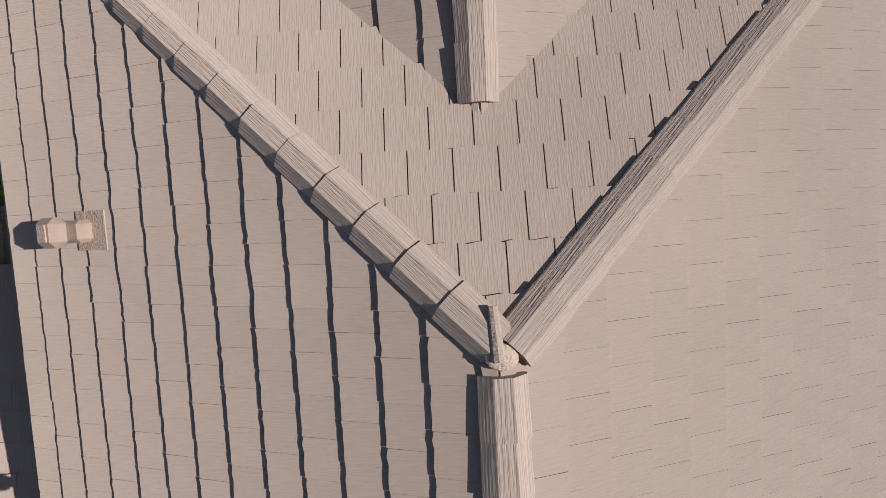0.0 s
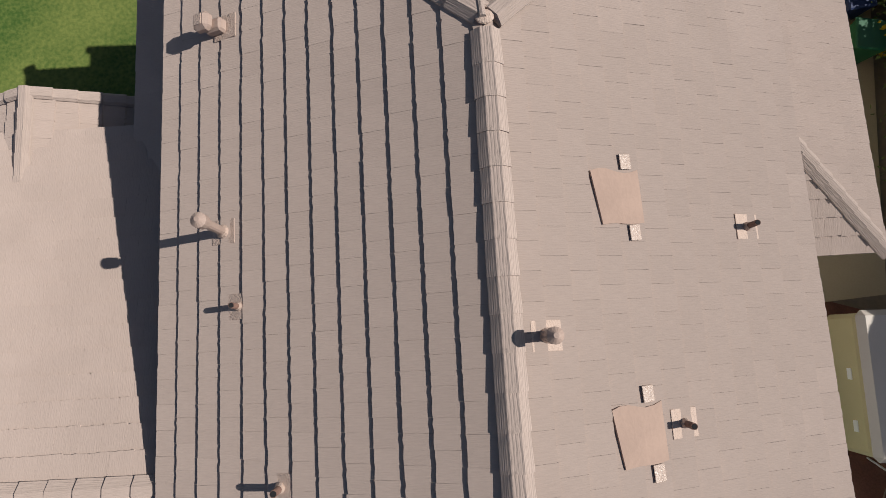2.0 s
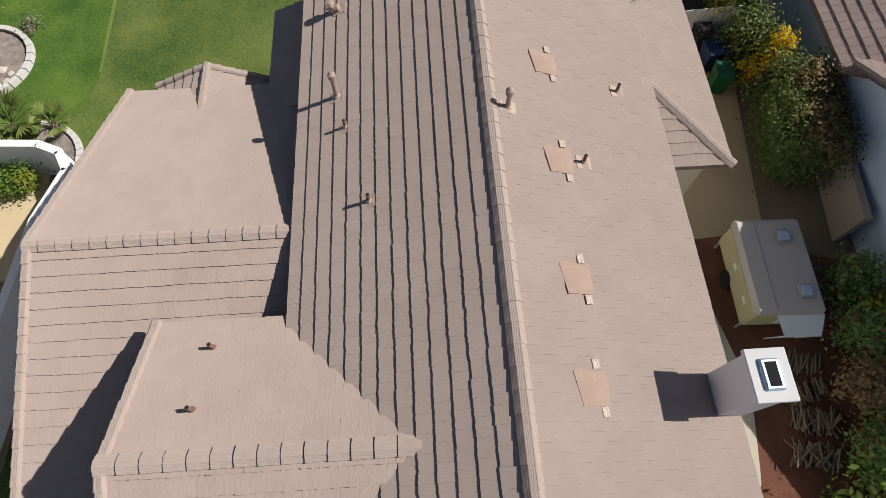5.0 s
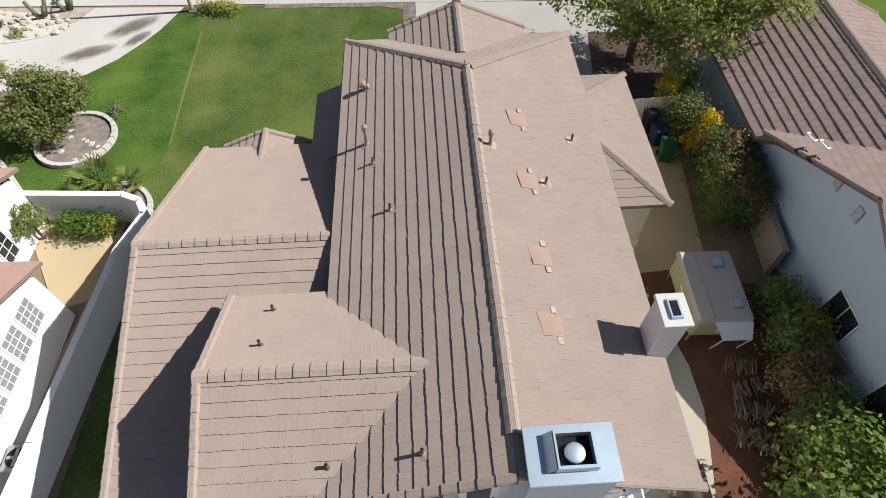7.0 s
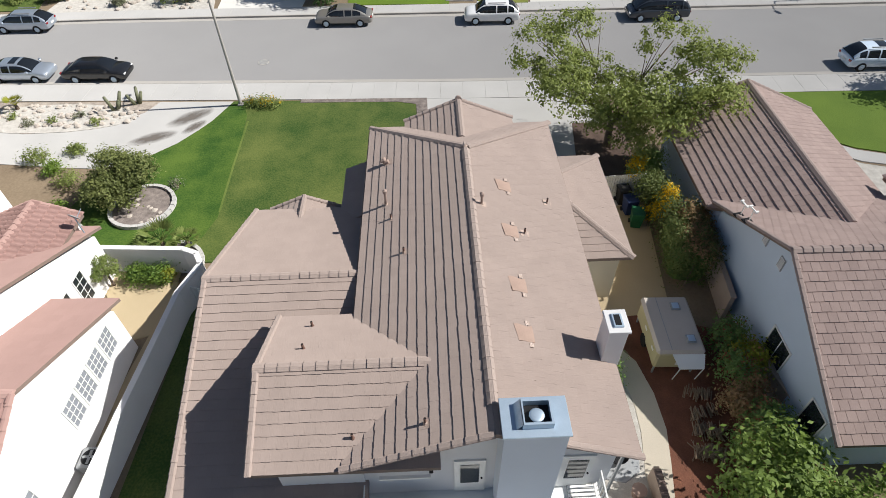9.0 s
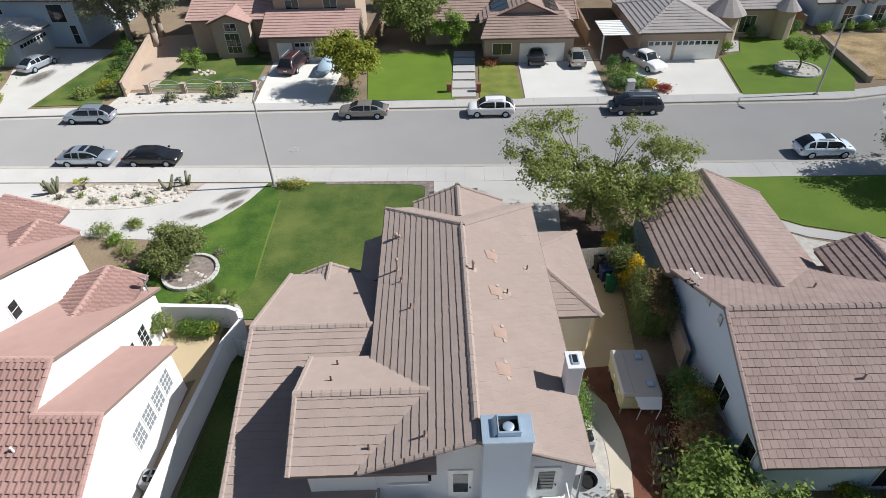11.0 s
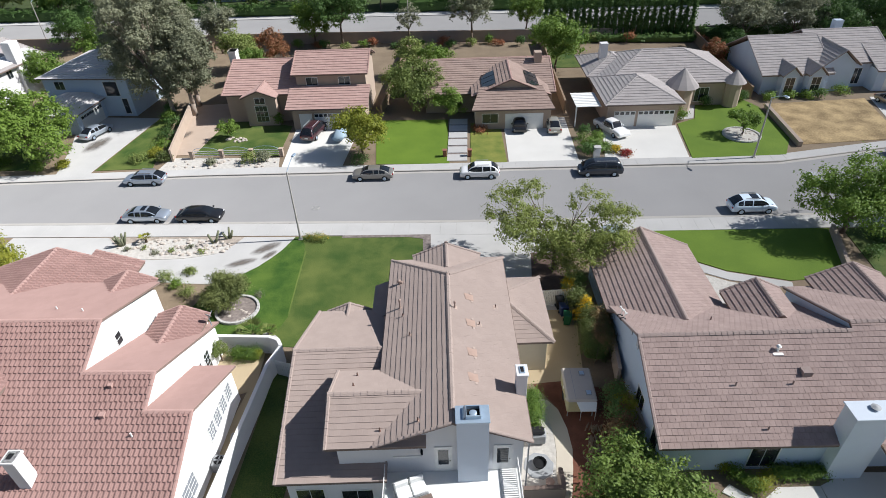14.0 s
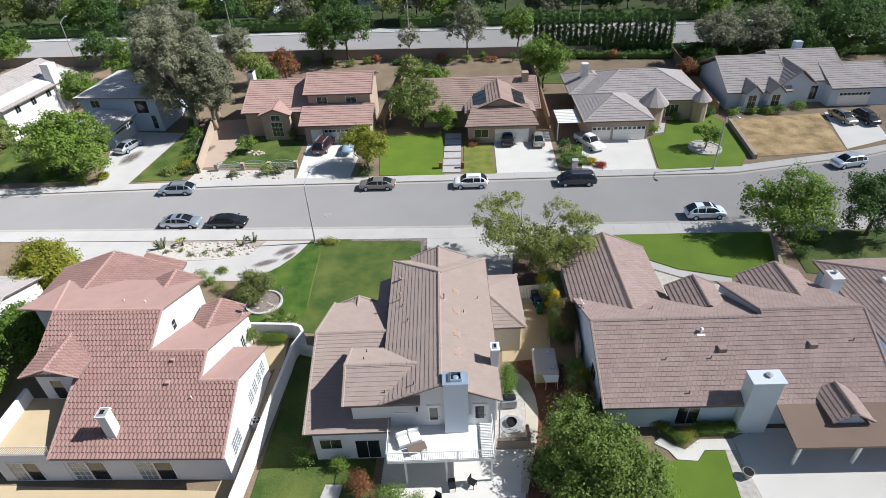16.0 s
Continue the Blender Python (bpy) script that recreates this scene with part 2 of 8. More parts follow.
def slab(name, pts, z0, z1, mat, label, category, kind="structure", parent=None, subdiv=False):
    """A flat polygon with thickness."""
    n = len(pts)
    v = [(x, y, z1) for x, y in pts] + [(x, y, z0) for x, y in pts]
    f = [list(range(n)), list(range(2 * n - 1, n - 1, -1))] + [[i, n + i, n + (i + 1) % n, (i + 1) % n] for i in range(n)]
    area = sum(pts[i][0] * pts[(i + 1) % n][1] - pts[(i + 1) % n][0] * pts[i][1] for i in range(n))
    if area < 0:
        f = [list(reversed(q)) for q in f]
    ob = mesh_object(name, v, f, mat, parent)
    if parent is None:
        tagged(ob, label, category, kind=kind)
    return ob


# ---- roofs ----
def clip(poly, cell):
    """The part of a convex cell inside a convex polygon (both anticlockwise lists of 2D points)."""
    out = cell
    for i in range(len(poly)):
        (ax, ay), (bx, by) = poly[i], poly[(i + 1) % len(poly)]
        src, out = out, []
        for j in range(len(src)):
            p, q = src[j], src[(j + 1) % len(src)]
            sp = (bx - ax) * (p[1] - ay) - (by - ay) * (p[0] - ax)
            sq = (bx - ax) * (q[1] - ay) - (by - ay) * (q[0] - ax)
            if sp >= 0:
                out.append(p)
            if (sp > 0 > sq) or (sp < 0 < sq):
                k = sp / (sp - sq)
                out.append((p[0] + k * (q[0] - p[0]), p[1] + k * (q[1] - p[1])))
        if len(out) < 3:
            return []
    return out


class Roof:
    """Collects the sloping planes of one house's roof; each carries overlapping courses of tiles."""

    def __init__(self, house, tile, cap, course=0.33, width=0.30, lift=0.024, curve=0.0, label="", ragged=0.0, gap=0.0017):
        self.ragged, self.gap = ragged, gap
        self.house, self.tile, self.cap = house, tile, cap
        self.course, self.width, self.lift, self.curve = course, width, lift, curve
        self.v, self.f, self.uv, self.pieces = [], [], [], []
        self.decks = []
        self.label = label
        self.rng = random.Random(len(house.name) * 7 + 3)
        self.node = None

    def plane(self, pts, whole=None, split=None):
        """pts: convex polygon of 3D points, first edge along the eave or lower side."""
        P = [Vector(p) for p in pts]
        nrm = (P[1] - P[0]).cross(P[2] - P[0]).normalized()
        if nrm.z < 0:
            P.reverse()
            nrm = -nrm
        down = (Vector((0, 0, -1)) - nrm * (-nrm.z)).normalized()
        eu = nrm.cross(down).normalized() * -1
        o = min(P, key=lambda p: p.z) if whole is None else Vector(whole)
        q = [((p - o).dot(eu), (p - o).dot(down)) for p in P]
        if sum(q[i][0] * q[(i + 1) % len(q)][1] - q[(i + 1) % len(q)][0] * q[i][1] for i in range(len(q))) < 0:
            q.reverse()
        n = len(P)
        bv = [p - nrm * 0.004 for p in P] + [p - Vector((0, 0, 0.16)) for p in P]
        bf = [list(range(n)), list(range(2 * n - 1, n - 1, -1))]
        bf += [[i, n + i, n + (i + 1) % n, (i + 1) % n] for i in range(n)]
        self.decks.append((bv, bf))
        c, w, rng = self.course, self.width, self.rng
        u0, u1 = min(a for a, b in q), max(a for a, b in q)
        s0, s1 = min(b for a, b in q), max(b for a, b in q)
        k = math.floor(s0 / c)
        while k * c < s1 + 0.02:
            off = (k % 2) * w / 2
            j = math.floor((u0 - off) / w)
            while j * w + off < u1:
                ua, ub = j * w + off + self.gap, (j + 1) * w + off - self.gap
                lo = (k + 1) * c + rng.uniform(-0.008, 0.008)
                cell = [(ua, k * c - 0.02), (ub, k * c - 0.02), (ub, lo), (ua, lo)]
                if self.ragged:
                    cell = cell[:2] + [(ub - (ub - ua) * i / 5, lo + rng.uniform(-1, 1) * self.ragged) for i in range(6)]
                cut = clip(q, cell)
                if len(cut) >= 3:
                    lift = self.lift * rng.uniform(0.9, 1.1)
                    full = len(cut) == len(cell) and abs(max(b for a, b in cut) - lo) < 0.02 and abs(max(a for a, b in cut) - ub) < 1e-6 and abs(min(a for a, b in cut) - ua) < 1e-6 and abs(min(b for a, b in cut) - k * c + 0.02) < 1e-6
                    if full and split and split(o + eu * (ua + ub) / 2 + down * lo):
                        m = Matrix((eu, down, nrm)).transposed().to_4x4()
                        m.translation = o + eu * ua + down * (k * c - 0.02)
                        self.pieces.append((m, lift))
                    else:
                        self.add(cut, o, eu, down, nrm, k * c, lift, ua, ub)
                j += 1
            k += 1

    def add(self, cut, o, eu, down, nrm, sk, lift, ua, ub):
        b, n = len(self.v), len(cut)
        if self.curve and n == 4:
            seg = 5
            rows = []
            for s in (min(p[1] for p in cut), max(p[1] for p in cut)):
                a0, a1 = min(p[0] for p in cut), max(p[0] for p in cut)
                for i in range(seg + 1):
                    a = a0 + (a1 - a0) * i / seg
                    h = lift * max(0, (s - sk) / self.course) + self.curve * math.sin(math.pi * 2 * (a - ua) / (ub - ua)) * 0.5 + self.curve * 0.5
                    rows.append((a, s, h))
            self.v += [o + eu * a + down * s + nrm * h for a, s, h in rows]
            self.uv += [(a, s) for a, s, h in rows]
            m = seg + 1
            self.f += [[b + i, b + m + i, b + m + i + 1, b + i + 1] for i in range(seg)]
            e = len(self.v)
            low = rows[m:]
            self.v += [o + eu * a + down * s for a, s, h in low]
            self.uv += [(a, s) for a, s, h in low]
            self.f += [[b + m + i, e + i, e + i + 1, b + m + i + 1] for i in range(seg)]
            return
        hs = [lift * max(0.0, min(1.0, (s - sk) / self.course)) + 0.002 for a, s in cut]
        self.v += [o + eu * a + down * s + nrm * h for (a, s), h in zip(cut, hs)] + [o + eu * a + down * s - nrm * 0.004 for a, s in cut]
        self.uv += [(a, s) for a, s in cut] * 2
        self.f.append([b + i for i in range(n)])
        self.f += [[b + i, b + n + i, b + n + (i + 1) % n, b + (i + 1) % n] for i in range(n)]

    def finish(self, kind_label, tile_label):
        self.node = mesh_object("roof", *self.decks[0], FASCIA, self.house, kind_label)
        for bv, bf in self.decks[1:]:
            mesh_object("roof_slope", bv, bf, FASCIA, self.node)
        mesh_object("roof_tiles", self.v, self.f, self.tile, self.node, tile_label, self.uv, kind="stuff")
        c, w = self.course, self.width - 2 * self.gap
        shared = {}
        for m, lift in self.pieces:
            key = round(lift / self.lift * 16)
            if key not in shared:
                h = self.lift * key / 16 + 0.002
                L = c + 0.02
                edge = [(0, 0), (w, 0)] + [(w - w * i / 5, L + self.rng.uniform(-1, 1) * self.ragged) for i in range(6)]
                v = [(a, s, h if s else 0.002) for a, s in edge] + [(a, s, -0.004) for a, s in edge]
                f = [list(range(8))] + [[i, 8 + i, 8 + (i + 1) % 8, (i + 1) % 8] for i in range(8)]
                me = bpy.data.meshes.new("tile")
                me.from_pydata(v, [], f)
                lay = me.uv_layers.new(name="uv")
                for loop in me.loops:
                    lay.data[loop.index].uv = v[loop.vertex_index][:2]
                me.materials.append(self.tile)
                shared[key] = me
            ob = new("tile", shared[key])
            ob.parent = self.node
            ob.matrix_basis = m
        return self.node

    def caps(self, p0, p1, half=0.15, rise=0.10, length=0.36, left=0.42, right=0.42, flat=0.05, lip=0.028):
        """A row of overlapping angular cap tiles from the low or near end p0 to p1."""
        p0, p1 = Vector(p0), Vector(p1)
        d = p1 - p0
        n = max(1, round(d.length / length))
        step = d.length / n
        x = d.normalized()
        y = Vector((0, 0, 1)).cross(x).normalized()
        z = x.cross(y)
        m = Matrix((x, y, z)).transposed().to_4x4()
        prof = [(-half, -half * left), (-half, -half * left + 0.035), (-flat, 0.05), (flat, 0.05), (half, -half * right + 0.035), (half, -half * right)]
        v, f = [], []
        k = len(prof)
        for s, lift in ((-0.03, lip), (step + 0.0, 0.0)):
            v += [(s, a * (1.06 if lift else 1.0), b + lift + 0.02) for a, b in prof]
        f = [[i, k + i, k + i + 1, i + 1] for i in range(k - 1)] + [list(range(k)), list(range(2 * k - 1, k - 1, -1))]
        f = [list(reversed(q)) for q in f]
        me = bpy.data.meshes.new("cap_tile")
        me.from_pydata(v, [], f)
        me.materials.append(self.cap)
        for i in range(n):
            ob = new("cap_tile", me)
            ob.parent = self.house
            mm = m.copy()
            mm.translation = p0 + x * (step * i)
            ob.matrix_basis = mm @ pose(0, 0, self.rng.uniform(-0.004, 0.004), 0, 0, self.rng.uniform(-0.8, 0.8))


def body(house, name, x0, x1, y0, y1, z0, ze, mat, axis=None, zr=None, label=""):
    """A solid storey of walls; with axis 'x' or 'y' its ends rise to a gable at zr."""
    bm = bmesh.new()
    if axis is None:
        box(bm, x0, x1, y0, y1, z0, ze)
    else:
        if axis == "x":
            ym = (y0 + y1) / 2
            prof = [(y0, z0), (y1, z0), (y1, ze), (ym, zr), (y0, ze)]
            rings = [[bm.verts.new((x, a, b)) for a, b in prof] for x in (x0, x1)]
        else:
            xm = (x0 + x1) / 2
            prof = [(x0, z0), (x1, z0), (x1, ze), (xm, zr), (x0, ze)]
            rings = [[bm.verts.new((a, y, b)) for a, b in prof] for y in (y0, y1)]
        bm.faces.new(rings[0])
        bm.faces.new(list(reversed(rings[1])))
        for i in range(5):
            bm.faces.new((rings[0][i], rings[1][i], rings[1][(i + 1) % 5], rings[0][(i + 1) % 5]))
        bmesh.ops.recalc_face_normals(bm, faces=bm.faces)
    return part(name, bm, mat, house, label)


def window(house, m, w, h, cols=2, rows=1, mat=None, name="window", glass=None, bar=0.03):
    """A framed window in the xz plane of m, facing its -y, with separate panes and glazing bars."""
    mat = mat or WHITE
    bm = bmesh.new()
    rings = []
    for e, y in ((0.06, 0.02), (0.06, -0.045), (0.0, -0.045), (0.0, 0.02)):
        rings.append([bm.verts.new(p) for p in ((-w / 2 - e, y, -e), (w / 2 + e, y, -e), (w / 2 + e, y, h + e), (-w / 2 - e, y, h + e))])
    for a, b in zip(rings, rings[1:]):
        for i in range(4):
            bm.faces.new((a[i], a[(i + 1) % 4], b[(i + 1) % 4], b[i]))
    bmesh.ops.recalc_face_normals(bm, faces=bm.faces)
    fr = part(name, bm, mat, house)
    fr.matrix_basis = m
    for i in range(1, cols):
        x = -w / 2 + w * i / cols
        part("glazing_bar", boxes((x - bar / 2, x + bar / 2, -0.03, 0.02, 0, h)), mat, fr)
    for j in range(1, rows):
        z = h * j / rows
        part("glazing_bar", boxes((-w / 2, w / 2, -0.028, 0.02, z - bar / 2, z + bar / 2)), mat, fr)
    pw, ph = w / cols, h / rows
    me = None
    for i in range(cols):
        for j in range(rows):
            if me is None:
                o = part("pane", boxes((0, pw, -0.012, 0.015, 0, ph)), glass or GLASS, fr)
                me = o.data
            else:
                o = new("pane", me)
                o.parent = fr
            o.location = (-w / 2 + i * pw, 0, j * ph)
    return fr

# ---- ground ----
def near_kerb(x):
    return 17.75 + (0.0 if x < 0 else 0.023 * x)


def far_kerb(x):
    pts = [(-300, 14.0), (-58, 26.6), (-29, 28.1), (0, 28.8), (37, 29.9), (46, 32.0), (56, 34.3), (80, 43.0), (300, 130.0)]
    for (a, ya), (b, yb) in zip(pts, pts[1:]):
        if a <= x <= b:
            return ya + (yb - ya) * (x - a) / (b - a)
    return pts[-1][1]


slab("ground", [(-2500, -2500), (2500, -2500), (2500, 2500), (-2500, 2500)], -1.2, -0.3, EARTH, "dry brown earth reaching to the horizon", "ground")
XS = [-220, -140, -90, -58, -40, -29, -20, -10, 0, 10, 20, 30, 37, 46, 56, 80, 140]
road = slab("road", [(x, near_kerb(x) - 0.2) for x in XS] + [(x, far_kerb(x) + 0.2) for x in reversed(XS)], -0.4, -0.13, ASPHALT, "sun-bleached grey asphalt street between concrete kerbs", "road")
slab("ground_near", [(-220, -120), (140, -120)] + [(x, near_kerb(x) - 0.15) for x in reversed(XS)], -0.5, -0.04, EARTH, "bare brown earth of the near plots", "ground")
slab("ground_far", [(x, far_kerb(x) + 0.15) for x in XS] + [(140, 83.5), (-220, 83.5)], -0.5, -0.04, EARTH, "bare brown earth of the far plots", "ground")


def strip(name, f0, f1, z0, z1, mat, label, category, xs):
    slab(name, [(x, f0(x)) for x in xs] + [(x, f1(x)) for x in reversed(xs)], z0, z1, mat, label, category)


strip("kerb", lambda x: near_kerb(x) - 0.16, near_kerb, -0.4, 0.02, KERB, "pale concrete kerb beside the road", "kerb", XS)
strip("kerb", far_kerb, lambda x: far_kerb(x) + 0.16, -0.4, 0.02, KERB, "pale concrete kerb beside the road", "kerb", XS)
strip("gutter", near_kerb, lambda x: near_kerb(x) + 0.45, -0.4, -0.122, KERB, "flat concrete gutter at the road edge", "gutter", XS)
strip("gutter", lambda x: far_kerb(x) - 0.45, far_kerb, -0.4, -0.122, KERB, "flat concrete gutter at the road edge", "gutter", XS)


def pavement(f, g, x0, x1, label):
    """A concrete pavement laid as separate slabs with open joints."""
    base = tagged(new("pavement"), label, "pavement", kind="structure")
    x = x0
    while x < x1:
        b = min(x + 1.55, x1)
        sl = slab("slab", [(x + 0.005, f(x)), (b - 0.005, f(b)), (b - 0.005, g(b)), (x + 0.005, g(x))], -0.08, 0.012 + 0.004 * math.sin(x * 7.3), CONCRETE, "", "", parent=base)
        x = b


pavement(lambda x: near_kerb(x) - 2.35, lambda x: near_kerb(x) - 0.17, -60, 75, "pale concrete pavement slabs along the road")
pavement(lambda x: far_kerb(x) + 0.17, lambda x: far_kerb(x) + 1.65, -75, 75, "pale concrete pavement slabs along the far kerb")

# lawns, drives and paths of the near side
slab("lawn", [(-2.4, 15.3), (-2.2, 9.0), (-3, 4.5), (-6, 1.2), (-11, 0.2), (-19.5, 0.6), (-21.5, 4.5), (-20.6, 8.1), (-18.7, 9.2), (-17.5, 10.4), (-16.6, 11.8), (-16.0, 12.9), (-15.5, 14.3), (-15.2, 15.2)], -0.1, 0.02, GRASS, "patchy mown green lawn with a pale worn line", "lawn")
slab("driveway", [(-2.3, 15.4), (9.3, 15.5), (9.0, 4.5), (-2.1, 4.3)], -0.1, 0.0, CONCRETE, "pale concrete driveway before the taupe house", "driveway")
slab("driveway", [(-44, 15.3), (-15.2, 15.2), (-15.5, 14.3), (-16.0, 12.9), (-16.6, 11.8), (-17.5, 10.4), (-18.7, 9.2), (-20.6, 8.1), (-21.4, 7.9), (-23.5, 8.0), (-30, 8.6), (-44, 8.6)], -0.1, 0.0, CONCRETE, "wide stained concrete driveway of the red-roofed house", "driveway")
slab("lawn", [(18.4, 15.8), (35.8, 16.1), (34.8, 8.8), (28.8, 8.2), (24, 9.6), (20.8, 11.6)], -0.1, 0.025, GRASS_FRESH, "bright green lawn edged by a curved path", "lawn")
slab("path", [(20.8, 11.4), (24, 9.4), (28.8, 8.0), (28.6, 7.2), (23.8, 8.3), (20.5, 10.2)], -0.1, 0.01, CONCRETE, "curved pale concrete front path", "path")
slab("gravel_bed", [(20.3, 10.0), (23.7, 8.1), (27.5, 7.0), (26, 3.0), (20.4, 4.0)], -0.1, 0.0, GRAVEL, "pale gravel bed inside a curved path", "gravel bed")
slab("lawn", [(37, 16.1), (70, 16.6), (70, 6), (36.4, 8.8)], -0.1, 0.02, GRASS, "shaded green lawn beyond a low wall", "lawn")
slab("side_yard", [(6.2, 8), (10.5, 8), (9.9, -1), (9.8, -2.8), (5.6, -3.3), (5.6, 3)], -0.1, -0.01, PATHTAN, "tan concrete side passage with a stain", "passage")
slab("soil_bed", [(6.9, 5.3), (10.5, 5.7), (10.9, 12.4), (7.4, 12.4)], -0.05, 0.012, DARKSOIL, "dark brown soil under the street tree", "soil bed")
slab("mulch_bed", [(6.2, -3.3), (8.3, -2.9), (12.5, -4), (12.5, -24), (6.2, -24), (6.9, -14), (7.8, -11), (8.1, -8.5), (7.9, -6.6), (7.4, -5.0)], -0.1, -0.015, SOIL, "bed of red-brown bark mulch", "mulch bed")
slab("patio", [(-3.4, -12.0), (7.3, -11.9), (6.9, -14), (6.4, -17), (6, -30), (-3.5, -30)], -0.1, 0.0, BRIGHT, "pale concrete patio behind the taupe house", "patio")
slab("path", [(6.0, -4.4), (7.0, -4.7), (7.64, -5.46), (8.04, -6.98), (8.16, -8.53), (8.0, -9.9), (7.8, -11.2), (7.3, -13.2), (6.8, -15.4), (6.3, -15.4), (6.6, -13.2), (7.0, -11.9), (6.95, -10.3), (7.15, -8.7), (7.14, -7.6), (7.0, -6.6), (6.5, -5.7), (5.8, -5.2)], -0.1, 0.014, CREAMPATH, "curved cream concrete path beside the mulch", "path")
slab("gravel_bed", [(4.4, -5.2), (5.8, -5.2), (6.5, -5.7), (7.0, -6.6), (7.12, -7.6), (7.13, -8.7), (6.94, -10.3), (6.98, -11.88), (4.4, -11.85)], -0.06, 0.008, GRAVEL, "white gravel beside the curved path", "gravel bed")
slab("lawn", [(-12.3, -30), (-6.4, -30), (-4.0, -17), (-4.0, -12.3), (-9.2, -12.6), (-9.2, -2), (-12.4, -2)], -0.1, 0.02, GRASS, "narrow side lawn behind the boundary wall", "lawn")
slab("path", [(-13.6, -1), (-13.2, -22), (-34, -22), (-34, -15.4), (-15, -15.6)], -0.1, 0.0, PATHTAN, "ochre concrete path behind the red-roofed house", "path")
slab("courtyard", [(-18.0, 1.2), (-13.8, 1.0), (-13.4, -4.0), (-15, -4.6), (-17, -1.6)], -0.1, 0.005, PATHTAN, "small ochre courtyard inside a white wall", "courtyard")
slab("path", [(-7.3, -15.0), (-6.1, -15.0), (-6.6, -20), (-8.2, -20)], -0.08, 0.03, CONCRETE, "pale stepping path in the back garden", "path")
slab("patio", [(22.1, -10.8), (24, -9.9), (60, -9.4), (60, -40), (22.75, -40), (22.5, -17), (22.2, -13.3)], -0.1, 0.0, BRIGHT, "bright concrete patio behind the brown-roofed house", "patio")
slab("lawn", [(15, -13.2), (17.6, -12.7), (19.0, -12.8), (19.8, -11.9), (21.2, -11.85), (21.1, -13.5), (20.95, -15.5), (20.5, -24), (14, -24)], -0.1, 0.02, GRASS_FRESH, "green back lawn with a pale path edge", "lawn")
slab("path", [(16.3, -11.3), (17.2, -11.9), (17.6, -12.65), (19.0, -12.75), (19.75, -11.85), (22.05, -11.8), (22.05, -10.85), (19.6, -10.95), (18.35, -11.85), (17.6, -11.4), (16.9, -10.8)], -0.1, 0.028, BRIGHT, "angled pale concrete garden path", "path")
slab("gravel_bed", [(21.22, -11.85), (22.08, -11.8), (22.2, -13.3), (22.45, -17), (22.7, -24), (20.5, -24), (20.97, -15.5), (21.12, -13.5)], -0.1, 0.012, GRAVEL, "pale gravel strip between lawn and patio", "gravel bed")
# added out of view: a pale reflector that brightens the south walls
slab("back_ground", [(-70, -34), (75, -34), (75, -110), (-70, -110)], -0.1, -0.02, BOUNCESOIL, "unseen pale ground added to bounce light onto the rear walls", "ground")

# far side
slab("lawn", [(-31.5, 48), (-32.6, 33.6), (-21.8, 33.0), (-22.3, 42.0), (-26, 43.2)], -0.1, 0.02, GRASS, "small green lawn before the pink-roofed house", "lawn")
slab("driveway", [(-21.7, 43.2), (-20.6, 29.9), (-13.3, 30.1), (-12.9, 43.0)], -0.1, 0.0, BRIGHT, "concrete driveway with leaf shade", "driveway")
slab("driveway", [(-39.5, 50), (-35.0, 33.5), (-32.7, 33.6), (-31.6, 48), (-32, 51)], -0.1, 0.005, BEIGE, "dusty pale side drive beside a block wall", "driveway")
slab("gravel_bed", [(-35.2, 32.8), (-35.6, 29.0), (-20.9, 29.8), (-21.5, 32.5)], -0.1, 0.0, GRAVEL, "pale gravel strip with small shrubs", "gravel bed")
slab("lawn", [(-9.3, 30.4), (-0.6, 30.4), (-1.2, 43.4), (-11, 43.4)], -0.1, 0.02, GRASS_FRESH, "green front lawn beside stepped slabs", "lawn")
slab("lawn", [(1.9, 30.5), (6.2, 30.5), (5.8, 42.0), (1.9, 42.0)], -0.1, 0.02, YELLOWGRASS, "small yellowing front lawn", "lawn")
slab("driveway", [(6.4, 30.4), (14.6, 30.6), (14.6, 43.6), (6.3, 43.6)], -0.1, 0.0, BRIGHT, "pale concrete double driveway", "driveway")
slab("driveway", [(17.6, 30.6), (27.4, 30.9), (28.6, 42.0), (19.3, 42.0)], -0.1, 0.0, BRIGHT, "broad pale concrete driveway of the grey-roofed house", "driveway")
slab("lawn", [(27.7, 31.0), (38.6, 31.6), (40.9, 36), (41.2, 46), (40, 49), (33, 47), (31.5, 42.4), (28.8, 40.8)], -0.1, 0.025, GRASS_FRESH, "bright green front lawn with a tree ring", "lawn")
slab("path", [(28.7, 41.9), (31.4, 42.6), (33.0, 47.2), (36, 48.4), (36, 49.6), (31.6, 48.4), (30.2, 44)], -0.1, 0.012, CONCRETE, "curved pale entry path", "path")
slab("dry_lawn", [(41.4, 34.2), (54, 35.6), (56.5, 48.5), (42.2, 47)], -0.1, 0.01, DRYGRASS, "parched brown front lawn", "lawn")
slab("driveway", [(54.3, 36.2), (61.5, 39.2), (64, 49), (57.4, 49)], -0.1, 0.0, BRIGHT, "concrete driveway of the blue-grey house", "driveway")
slab("driveway", [(-47.6, 28.6), (-43.6, 28.8), (-42.4, 45.5), (-54.5, 46.5), (-50, 36)], -0.1, 0.0, CONCRETE, "concrete driveway dappled with shade", "driveway")
slab("lawn", [(-43.3, 29.6), (-36.4, 30.0), (-40.4, 47), (-42.2, 45)], -0.1, 0.02, GRASS, "narrow green lawn beside a block wall", "lawn")
slab("back_lawn", [(15, 64), (20, 64), (20, 76), (15, 76)], -0.1, 0.02, GRASS, "green back lawn", "lawn")
